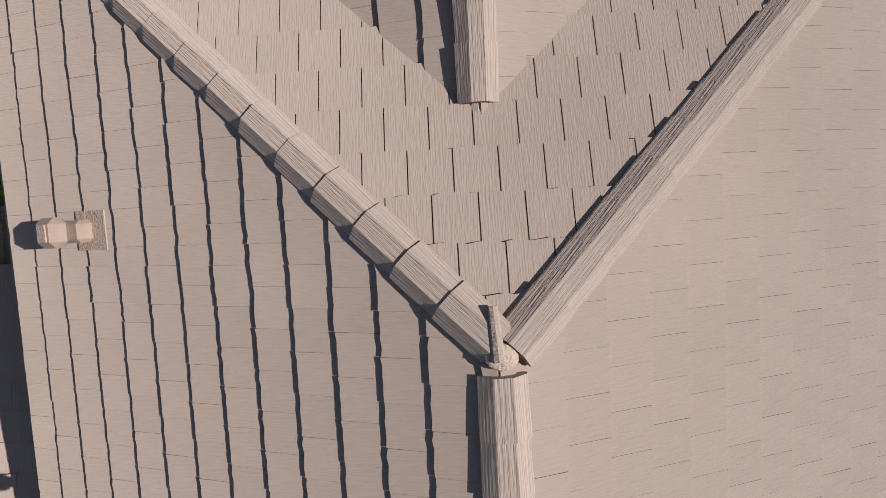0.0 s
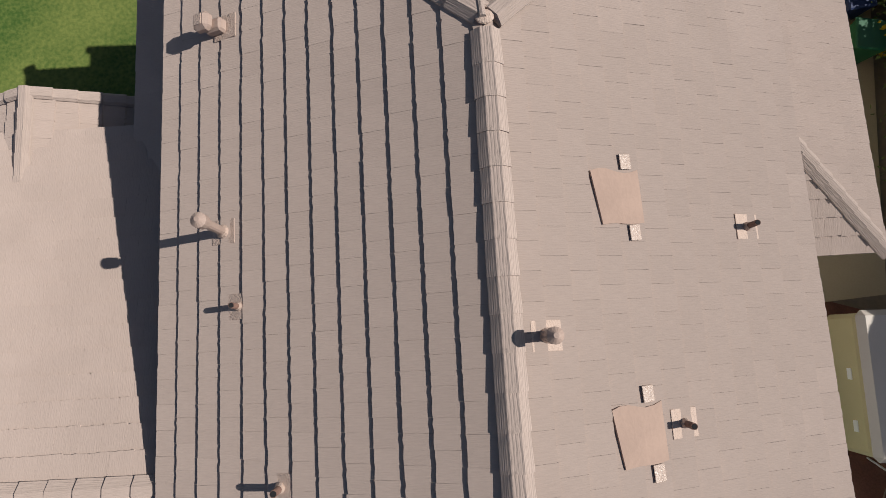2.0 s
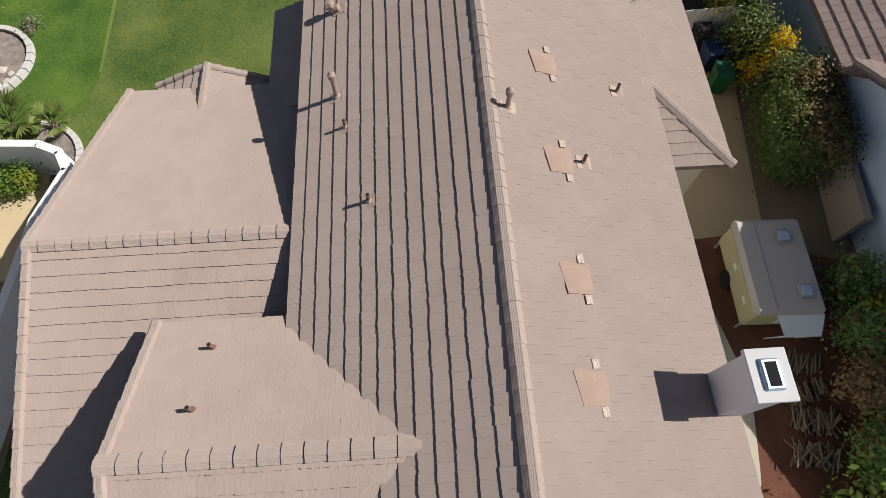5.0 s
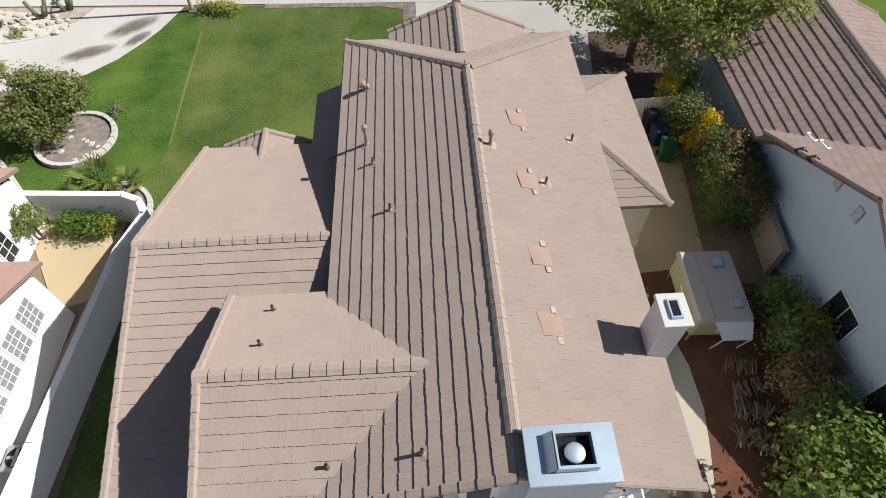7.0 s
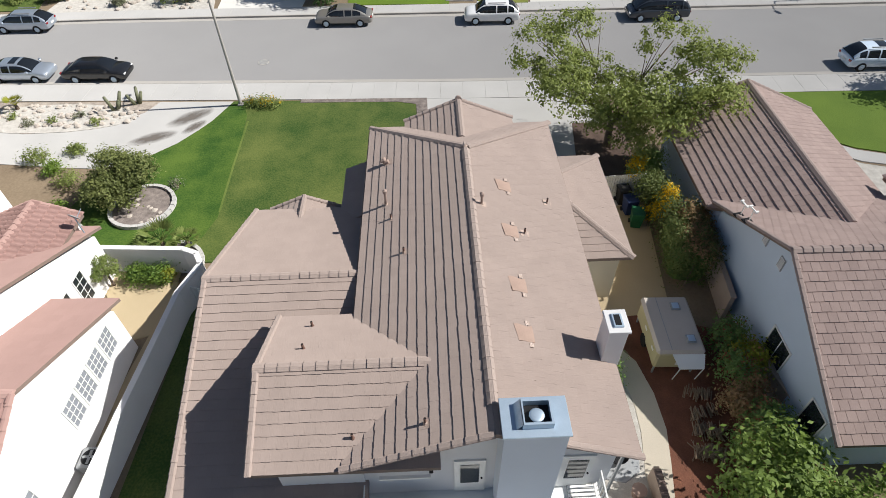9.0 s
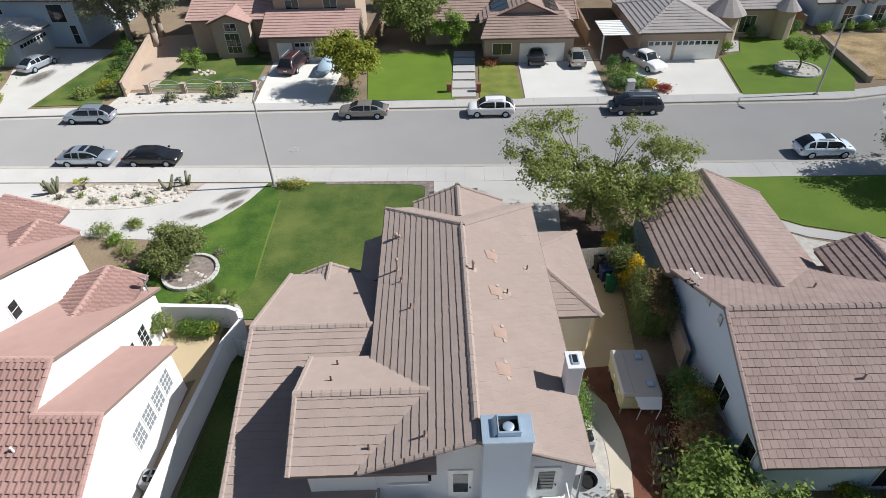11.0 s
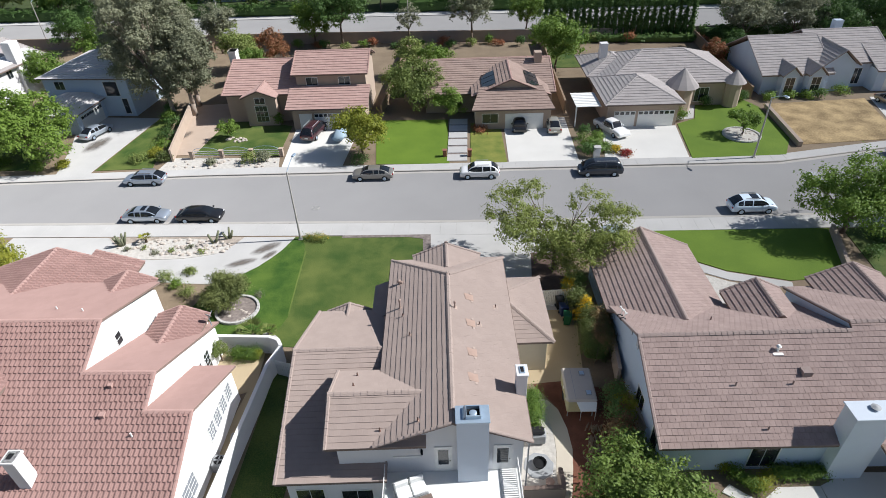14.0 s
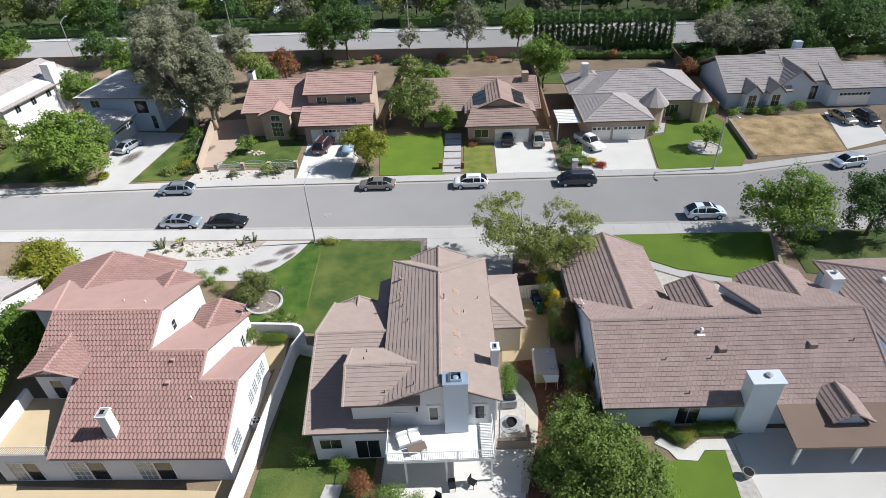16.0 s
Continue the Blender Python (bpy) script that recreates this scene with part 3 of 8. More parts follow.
slab("back_lawn", [(-10.5, 52), (-8, 52), (-8, 74), (-10.5, 74)], -0.1, 0.02, GRASS, "green strip between two houses", "lawn")
# the road behind the far houses
slab("road", [(-300, 86.5), (300, 86.5), (300, 101), (-300, 101)], -0.4, -0.2, ASPHALT, "wide grey road behind the far gardens", "road")
slab("pavement", [(-300, 84.2), (300, 84.2), (300, 86.5), (-300, 86.5)], -0.4, -0.06, CONCRETE, "pale pavement behind the garden wall", "pavement")
slab("pavement", [(-300, 101), (300, 101), (300, 104.5), (-300, 104.5)], -0.4, -0.06, CONCRETE, "pale pavement on the far side of the wide road", "pavement")
slab("ground_back", [(-300, 104.5), (300, 104.5), (300, 400), (-300, 400)], -0.4, -0.05, GROUNDCOVER, "dark green ground beyond the wide road", "ground")
slab("lawn", [(-13.85, 13.4), (-13.4, 9.5), (-13.2, 6.0), (-13.0, 3.6), (-13.4, 2.0), (-14.6, 1.7), (-19.0, 1.2), (-20.4, 3.4), (-21.0, 5.5), (-20.5, 8.0), (-18.7, 9.1), (-17.45, 10.4), (-16.55, 11.8), (-15.95, 12.9), (-15.5, 14.2), (-15.1, 14.9), (-14.4, 14.9)], -0.02, 0.025, GRASS_LUSH, "lush green strip of the front lawn", "lawn")
slab("worn_strip", [(-13.70, 12.8), (-13.58, 12.8), (-13.28, 8.0), (-12.98, 4.0), (-13.08, 4.0), (-13.40, 8.0)], -0.02, 0.031, WORN, "pale worn line across the lawn", "lawn")
slab("pebble_border", [(-10.6, 15.35), (-2.0, 15.45), (-1.8, 12.0), (-2.5, 12.0), (-2.7, 14.7), (-4.0, 15.0), (-10.6, 14.95)], -0.05, 0.04, DARKGRAVEL, "dark pebble border along the lawn edge", "border")


def stain_material():
    m = bpy.data.materials.new("driveway_stain")
    m.use_nodes = True
    nt = m.node_tree
    b, out = nt.nodes["Principled BSDF"], nt.nodes["Material Output"]
    b.inputs["Base Color"].default_value = (0.17, 0.145, 0.125, 1)
    b.inputs["Roughness"].default_value = 0.85
    tc, gr, no = nt.nodes.new("ShaderNodeTexCoord"), nt.nodes.new("ShaderNodeTexGradient"), nt.nodes.new("ShaderNodeTexNoise")
    gr.gradient_type = "SPHERICAL"
    no.inputs["Scale"].default_value = 2.2
    no.inputs["Detail"].default_value = 5
    mu, rp, tr, mx = nt.nodes.new("ShaderNodeMath"), nt.nodes.new("ShaderNodeMapRange"), nt.nodes.new("ShaderNodeBsdfTransparent"), nt.nodes.new("ShaderNodeMixShader")
    mu.operation = "MULTIPLY"
    nt.links.new(tc.outputs["Object"], gr.inputs["Vector"])
    nt.links.new(tc.outputs["Object"], no.inputs["Vector"])
    nt.links.new(gr.outputs["Fac"], mu.inputs[0])
    nt.links.new(no.outputs["Fac"], mu.inputs[1])
    nt.links.new(mu.outputs[0], rp.inputs["Value"])
    rp.inputs["From Min"].default_value = 0.05
    rp.inputs["From Max"].default_value = 0.38
    rp.inputs["To Max"].default_value = 0.8
    nt.links.new(rp.outputs[0], mx.inputs[0])
    nt.links.new(tr.outputs[0], mx.inputs[1])
    nt.links.new(b.outputs[0], mx.inputs[2])
    nt.links.new(mx.outputs[0], out.inputs["Surface"])
    return m


STAIN = stain_material()
for x, y, rx, ry, a in ((-17.6, 13.3, 1.9, 0.8, 40), (-19.3, 11.0, 1.8, 0.7, 25), (-17.0, 12.2, 1.1, 0.5, 55), (-47.0, 37.0, 3.0, 1.5, 80), (-36.5, 39.0, 2.4, 1.0, 70)):
    bm = bmesh.new()
    bmesh.ops.create_circle(bm, cap_ends=True, segments=24, radius=1.0)
    st = part("stain", bm, STAIN, None)
    st.matrix_basis = pose(x, y, 0.010, 0, 0, a) @ Matrix.Diagonal((rx, ry, 1, 1))
    tagged(st, "brown blotchy stain on the concrete driveway", "stain", kind="structure")
slab("lawn", [(-75, 29.5), (-51.5, 30.0), (-54.5, 35.5), (-57.5, 45.5), (-66, 46.5), (-72, 40)], -0.1, 0.02, GRASS, "shaded green lawn under a big tree", "lawn")
slab("back_lawn", [(-33.5, 57), (-24, 57), (-24, 66), (-33.5, 66)], -0.1, 0.02, GRASS, "green back lawn", "lawn")

# ---- the taupe house ----
def taupe_house():
    H = thing("house", pose(0.30, -0.5, 0, 0, 0, 3.0), "two-storey white stucco house with taupe concrete tile roofs", "house")
    S = 0.42
    R = Roof(H, TAUPE, TAUPE_CAP, course=0.334, lift=0.03, ragged=0.008, gap=0.0009)
    zr = 7.62

    def zm(x):
        return zr - S * abs(x)

    hw = 4.10
    ze = zm(hw)
    near = lambda p: -4.2 < p.x < 4.2 and -4.4 < p.y < 0.1
    yb = -12.05
    left = [(-hw, yb, ze), (0, yb, zr), (0, 0, zr), (-hw, 4.02, ze)]
    right = [(hw, yb, ze), (hw, 4.02, ze), (0, 0, zr), (0, yb, zr)]
    R.plane(left, split=near)
    R.plane(right, split=near)
    R.gap = 0.0045
    R.plane([(-hw, 4.02, ze), (0, 0, zr), (hw, 4.02, ze)])
    R.gap = 0.0009
    # gable over the front hip
    zg = 6.98
    gy0, gy1 = 1.45, 4.45
    R.plane([(-2.5, gy0, zg - 2.5 * S), (0, gy0, zg), (0, gy1, zg), (-2.5, gy1, zg - 2.5 * S)])
    R.plane([(2.5, gy0, zg - 2.5 * S), (0, gy0, zg), (0, gy1, zg), (2.5, gy1, zg - 2.5 * S)])
    # upper wing towards the side
    zw, yw = 6.92, -9.35
    e = 2.66
    R.plane([(-6.65, yw + e, zw - e * S), (-1.4, yw + e, zw - e * S), (-1.4, yw, zw), (-6.65, yw, zw)])
    R.plane([(-6.65, yb, zw - e * S), (-1.4, yb, zw - e * S), (-1.4, yw, zw), (-6.65, yw, zw)])
    # single-storey wing
    zl, yl, sl = 5.78, -4.8, 0.29
    R.plane([(-9.1, 0.45, zl - 5.25 * sl), (-3.6, 0.45, zl - 5.25 * sl), (-3.6, yl, zl), (-9.66, yl, zl)])
    R.plane([(-9.6, -12.5, zl - 7.7 * sl), (-3.6, -12.5, zl - 7.7 * sl), (-3.6, yl, zl), (-9.6, yl, zl)])
    zt = 4.45
    R.plane([(-8.65, -1.0, zt - 0.70), (-7.05, -1.0, zt), (-7.05, 1.05, zt), (-8.65, 1.05, zt - 0.70)])
    R.plane([(-5.45, -1.0, zt - 0.70), (-7.05, -1.0, zt), (-7.05, 1.05, zt), (-5.45, 1.05, zt - 0.70)])
    # small lower roof beside the front
    R.plane([(-5.35, -0.6, 4.3), (-3.7, -0.6, 4.95), (-3.7, 3.1, 4.95), (-5.35, 3.1, 4.3)])
    # lower hipped wing on the other side
    we, ws = 7.15, 0.42
    zwe = 3.1
    R.plane([(we, -2.15, zwe), (we, 5.0, zwe), (3.6, 5.0 - 3.55, zwe + 3.55 * ws), (3.6, -2.15 + 3.55, zwe + 3.55 * ws)])
    R.plane([(we, -2.15, zwe), (3.6, -2.15, zwe), (3.6, 1.40, zwe + 3.55 * ws)])
    R.plane([(we, 5.0, zwe), (3.6, 5.0, zwe), (3.6, 1.45, zwe + 3.55 * ws)])
    # lower front porch roof
    R.plane([(-2.4, 6.1, 3.2), (2.4, 6.1, 3.2), (2.4, 4.0, 4.0), (-2.4, 4.0, 4.0)])
    R.finish("taupe concrete tile roof with dark fascia", "brushed taupe concrete roof tiles in courses")
    # ridges, hips and rakes
    R.caps((0.025, yb + 0.85, zr), (0.025, -0.12, zr), half=0.15, lip=0.010, flat=0.06)
    R.caps((-hw + 0.05, 4.04, ze), (0.0, 0.06, zr), half=0.145, lip=0.018, flat=0.06)
    R.caps((hw + 0.05, 3.99, ze), (0.09, 0.03, zr), half=0.15, lip=0.018, flat=0.06)
    R.caps((0, gy1 + 0.05, zg), (0, gy0 + 0.12, zg), half=0.14, lip=0.018)
    R.caps((-6.7, yw, zw), (-1.55, yw, zw), half=0.16)
    R.caps((-9.65, yl, zl), (-4.05, yl, zl), half=0.16)
    R.caps((-7.05, 1.1, zt), (-7.05, -0.75, zt), half=0.12, lip=0.012)
    R.caps((we, -2.15, zwe), (4.0, 1.0, zwe + 3.15 * ws), half=0.15)
    R.caps((we, 5.0, zwe), (4.0, 1.85, zwe + 3.15 * ws), half=0.15)
    for a, b in (((-hw, yb, ze), (0, yb, zr)), ((hw, yb, ze), (0.3, yb, zr)), ((-6.65, yw + e, zw - e * S), (-6.65, yw, zw)), ((-6.65, yb, zw - e * S), (-6.65, yw, zw)),
                 ((-9.1, 0.45, zl - 5.25 * sl), (-9.66, yl, zl)), ((-9.6, -12.5, zl - 7.7 * sl), (-9.6, yl, zl)),
                 ((-2.5, gy1, zg - 2.5 * S), (0, gy1, zg)), ((2.5, gy1, zg - 2.5 * S), (0, gy1, zg)), ((-8.65, 1.05, zt - 0.7), (-7.05, 1.05, zt)), ((-5.45, 1.05, zt - 0.7), (-7.05, 1.05, zt))):
        R.caps(a, b, half=0.10, left=0.3, right=0.3, flat=0.06)
    # walls
    body(H, "wall", -3.75, 3.75, yb + 0.55, -0.6, 0, ze - 0.05, STUCCO, "y", zr - 0.25)
    body(H, "wall", -3.74, 3.74, -0.6, 3.6, 0, ze - 0.06, STUCCO)
    body(H, "wall", -6.2, -3.7, yb + 0.5, yw + e - 0.4, 0, zw - e * S - 0.05, STUCCO, "x", zw - 0.25)
    body(H, "wall", -9.2, -3.7, -12.05, 0.1, 0, 3.4, STUCCO)
    gm = bmesh.new()
    prof = [(-12.05, 3.4), (0.1, 3.4), (0.1, 4.1), (yl, zl - 0.22), (-12.05, 3.45)]
    rings = [[gm.verts.new((x, a, b)) for a, b in prof] for x in (-9.2, -3.7)]
    gm.faces.new(rings[0])
    gm.faces.new(list(reversed(rings[1])))
    for i in range(5):
        gm.faces.new((rings[0][i], rings[1][i], rings[1][(i + 1) % 5], rings[0][(i + 1) % 5]))
    bmesh.ops.recalc_face_normals(gm, faces=gm.faces)
    part("gable_wall", gm, STUCCO, H)
    body(H, "wall", -8.4, -5.7, 0.1, 0.7, 0, 3.75, STUCCO, "y", zt - 0.2)
    body(H, "wall", -5.0, -3.7, -0.5, 2.8, 0, 4.2, STUCCO)
    body(H, "wall", 3.7, 6.75, -1.75, 4.6, 0, zwe - 0.03, CREAM)
    body(H, "wall", -2.2, 2.2, 3.6, 4.1, 0, zg - 2.5 * S, STUCCO, "y", zg - 0.3)
    return H, R


HOUSE, ROOF = taupe_house()

# ---- neighbours ----
def gable_planes(R, axis, a0, a1, c, h0, h1, zr, s, caps=True, rakes=(1, 1)):
    """Two tiled planes either side of a ridge at c, running from a0 to a1 along the axis; h0, h1: widths to the low and high side."""
    P = (lambda a, b, z: (a, b, z)) if axis == "x" else (lambda a, b, z: (b, a, z))
    R.plane([P(a0, c - h0, zr - h0 * s), P(a1, c - h0, zr - h0 * s), P(a1, c, zr), P(a0, c, zr)])
    R.plane([P(a0, c + h1, zr - h1 * s), P(a1, c + h1, zr - h1 * s), P(a1, c, zr), P(a0, c, zr)])
    if caps:
        R.caps(P(a0, c, zr), P(a1, c, zr), half=0.16)
        for a, on in zip((a0, a1), rakes):
            if on:
                R.caps(P(a, c - h0, zr - h0 * s), P(a, c, zr), half=0.10, left=0.3, right=0.3, flat=0.06)
                R.caps(P(a, c + h1, zr - h1 * s), P(a, c, zr), half=0.10, left=0.3, right=0.3, flat=0.06)


def hip_planes(R, x0, x1, y0, y1, ze, s):
    """A hipped roof over a rectangle, its ridge along the longer side."""
    w, d = x1 - x0, y1 - y0
    h = min(w, d) / 2
    zr = ze + h * s
    if w >= d:
        a, b = (x0 + h, (y0 + y1) / 2, zr), (x1 - h, (y0 + y1) / 2, zr)
    else:
        a, b = ((x0 + x1) / 2, y0 + h, zr), ((x0 + x1) / 2, y1 - h, zr)
    A, B, C, D = (x0, y0, ze), (x1, y0, ze), (x1, y1, ze), (x0, y1, ze)
    if w >= d:
        R.plane([A, B, b, a])
        R.plane([C, D, a, b])
        R.plane([B, C, b])
        R.plane([D, A, a])
        pairs = ((A, a), (B, b), (C, b), (D, a))
    else:
        R.plane([A, B, a])
        R.plane([B, C, b, a])
        R.plane([C, D, b])
        R.plane([D, A, a, b])
        pairs = ((A, a), (B, a), (C, b), (D, b))
    for p, q in pairs:
        R.caps(p, q, half=0.16, length=0.45)
    if (Vector(a) - Vector(b)).length > 0.5:
        R.caps(a, b, half=0.16, length=0.45)


def wedge(house, name, x0, x1, prof, mat, axis="x"):
    """A wall solid with the outline prof of (along, up) pairs, between x0 and x1."""
    bm = bmesh.new()
    n = len(prof)
    rings = [[bm.verts.new((x, a, b) if axis == "x" else (a, x, b)) for a, b in prof] for x in (x0, x1)]
    bm.faces.new(rings[0])
    bm.faces.new(list(reversed(rings[1])))
    for i in range(n):
        bm.faces.new((rings[0][i], rings[1][i], rings[1][(i + 1) % n], rings[0][(i + 1) % n]))
    bmesh.ops.recalc_face_normals(bm, faces=bm.faces)
    return part(name, bm, mat, house)


def red_house():
    H = thing("house", pose(-14.0, -10.2, 0, 0, 0, 1.0), "white stucco house under stepped red-brown clay tile roofs", "house")
    R = Roof(H, RED_TILE, RED_CAP, course=0.43, width=0.30, lift=0.045, curve=0.08)
    F = Roof(H, DUSTY_TILE, RED_CAP, course=0.48, width=0.35, lift=0.02)
    s = 0.44
    zr = 7.7

    def z(y):
        return zr - s * abs(y - 5.2)

    # one long back slope below three stepped ridges
    for x0, x1, ya, yb in ((-12.0, 0.1, -5.0, 0.0), (-12.0, -2.7, 0.0, 0.4), (-15.6, -2.7, 0.4, 2.1), (-15.6, -7.0, 2.1, 5.2)):
        R.plane([(x0, ya, z(ya)), (x1, ya, z(ya)), (x1, yb, z(yb)), (x0, yb, z(yb))], whole=(-12.0, -5.0, z(-5.0)))
    F.plane([(-20.0, 6.8, 6.55), (-19.2, 12.0, zr - 6.8 * 0.36), (-15.6, 5.2, zr)])
    F.plane([(-19.2, 12.0, zr - 6.8 * 0.36), (-6.9, 12.0, zr - 6.8 * 0.36), (-6.9, 5.2, zr), (-15.6, 5.2, zr)])
    F.plane([(-7.0, 10.4, z(2.1) - 8.3 * s), (-2.6, 10.4, z(2.1) - 8.3 * s), (-2.6, 2.1, z(2.1)), (-7.0, 2.1, z(2.1))])
    F.plane([(-3.0, 5.9, z(0) - 5.9 * s), (0.1, 5.9, z(0) - 5.9 * s), (0.1, 0.0, z(0)), (-3.0, 0.0, z(0))])
    # small front gables and the far wing
    gable_planes(R, "y", 9.0, 12.5, -9.3, 2.0, 2.0, 5.95, 0.42)
    gable_planes(R, "y", 5.0, 10.2, -4.8, 1.9, 1.9, 4.45, 0.42)
    gable_planes(R, "y", 9.0, 15.5, -16.4, 5.6, 6.0, 6.0, 0.34)
    R.plane([(-10.4, 15.5, 3.96), (-10.4, 16.3, 3.96), (-14.0, 16.3, 5.184), (-14.0, 15.5, 5.184)])
    R.caps((-10.4, 16.3, 3.96), (-14.0, 16.3, 5.184), half=0.10, left=0.3, right=0.3, flat=0.06)
    gable_planes(R, "y", -0.3, 3.9, -13.45, 2.2, 2.2, 6.9, 0.36)
    R.finish("red-brown clay tile roof with stepped ridges", "curved red-brown clay roof tiles in courses")
    F.finish("dusty pink clay tile front slope", "dusty pink clay roof tiles in courses")
    for a, b, y in ((-15.6, -6.9, 5.2), (-7.0, -2.6, 2.1), (-2.7, 0.15, 0.0)):
        R.caps((a, y, z(y)), (b, y, z(y)), half=0.16)
    for x, y in ((-6.95, 5.2), (-2.65, 2.1), (0.1, 0.0)):
        yl = {5.2: 2.1, 2.1: 0.0, 0.0: -5.0}[y]
        R.caps((x, yl, z(yl)), (x, y, z(y)), half=0.12, left=0.3, right=0.3)
    R.caps((-12.0, -5.0, z(-5)), (-12.0, 0.4, z(0.4)), half=0.12, left=0.3, right=0.3)
    R.caps((-19.2, 12.0, zr - 6.8 * 0.36), (-15.6, 5.2, zr), half=0.14)
    R.caps((-20.0, 6.8, 6.55), (-15.6, 5.2, zr), half=0.12)
    # walls, stepped like the roof
    wedge(H, "wall", -11.7, -7.05, [(-4.5, 0), (11.4, 0), (11.4, 5.0), (5.2, zr - 0.2), (-4.5, z(-4.5) - 0.2)], STUCCO)
    wedge(H, "wall", -15.2, -11.7, [(0.7, 0), (11.4, 0), (11.4, 5.0), (5.2, zr - 0.2), (0.7, z(0.7) - 0.2)], STUCCO)
    wedge(H, "wall", 0.45, 3.4, [(-15.25, 2.9), (-11.75, 2.9), (-11.75, 6.05), (-13.45, 6.65), (-15.25, 6.0)], STUCCO, axis="y")
    wedge(H, "wall", -16.2, -15.2, [(5.6, 0), (11.4, 0), (11.4, 4.9), (5.6, 6.9)], STUCCO)
    wedge(H, "wall", -19.2, -16.2, [(7.3, 0), (11.4, 0), (11.4, 4.9), (7.3, 6.1)], STUCCO)
    part("terrace", boxes((-16.7, -11.72, -4.55, 0.5, 0, 2.95)), STUCCO, H, "white walls under a roof terrace")
    part("terrace_floor", boxes((-16.5, -11.95, -4.4, 0.45, 2.952, 2.99)), PATHTAN, H, "tan terrace floor")
    part("parapet", boxes((-16.7, -16.45, -4.55, 0.5, 2.952, 4.1)), STUCCO, H)
    rl = part("railing", boxes((-16.4, -12.1, -4.52, -4.48, 3.85, 3.9), (-16.4, -12.1, -4.52, -4.48, 3.05, 3.09)), WHITE, H, "white terrace railing")
    for k in range(34):
        part("baluster", boxes((-16.4 + k * 0.127, -16.38 + k * 0.127, -4.51, -4.49, 3.05, 3.87)), WHITE, rl)
    window(H, pose(-13.9, 0.45, 3.05), 0.9, 1.95, 1, 1)
    wedge(H, "wall", -7.05, -2.75, [(-4.5, 0), (9.9, 0), (9.9, 2.5), (2.1, z(2.1) - 0.2), (-4.5, z(-4.5) - 0.2)], STUCCO)
    wedge(H, "wall", -2.75, -0.05, [(-4.5, 0), (5.4, 0), (5.4, 2.6), (0, z(0) - 0.2), (-4.5, z(-4.5) - 0.2)], STUCCO)
    body(H, "wall", -21.3, -11.3, 11.0, 15.0, 0, 3.95, STUCCO, "y", 5.6)
    wedge(H, "wall", -6.4, -3.2, [(9.85, 0), (10.0, 0), (10.0, 3.5), (9.85, 3.5)], STUCCO)
    # chimney
    zc = 6.1
    ch = part("chimney", boxes((-8.22, -7.56, -3.76, -3.02, z(-3.9) - 0.3, zc), (-8.28, -7.50, -3.82, -2.96, zc - 0.16, zc), bevel=0.01), STUCCO, H, "white stucco chimney with an open top")
    # near-black block painted as the shade down the flue; there is no hole
    part("flue", boxes((-8.08, -7.80, -3.55, -3.2, zc - 0.05, zc + 0.012)), DARK, ch)
    for x, y, w in ((-4.96, 1.3, 0.11), (-4.91, -0.26, 0.14)):
        part("roof_vent", boxes((x - w, x + w, y - w, y + w, z(y) - 0.1, z(y) + 0.22), (x - w * 1.3, x + w * 1.3, y - w * 1.2, y + w * 1.2, z(y) + 0.2, z(y) + 0.27), bevel=0.02), RED_CAP, H, "small pinkish box roof vent")
    for x, y in ((-2.91, -1.29), (-11, 7.0), (-9.0, 6.6)):
        bm = bmesh.new()
        tube(bm, (x, y, z(y) - 0.1), (x, y, z(y) + 0.35), 0.05)
        part("vent_pipe", bm, WHITE, H)
    # openings
    for yy in (1.2, 2.2, 3.2, 4.2):
        window(H, pose(-0.05, yy, 1.5, 0, 0, 90), 0.75, 1.2, 3, 4, glass=BLIND)
    window(H, pose(-0.05, -2.6, 1.1, 0, 0, 90), 1.5, 1.4, 2, 4, glass=BLIND)
    for xx, w, h, zz in ((-14.8, 2.0, 2.0, 0.1), (-10.2, 2.4, 2.0, 0.1), (-5.4, 2.4, 2.0, 0.1), (-15.9, 0.9, 1.1, 0.9)):
        if xx > -15.2:
            y0 = -4.5 if xx > -12 else -4.55
            window(H, pose(xx - w / 4, y0, zz), w / 2, h, 3, 4, glass=BLIND)
            window(H, pose(xx + w / 4 + 0.13, y0, zz), w / 2, h, 1, 1)
    window(H, pose(-2.75, 6.3, 0.7, 0, 0, 90), 0.7, 1.6, 2, 4)
    window(H, pose(-2.75, 7.6, 0.7, 0, 0, 90), 0.7, 1.6, 2, 4)
    window(H, pose(-7.05, 6.0, 4.9, 0, 0, 90), 0.55, 0.9, 1, 2)
    return H


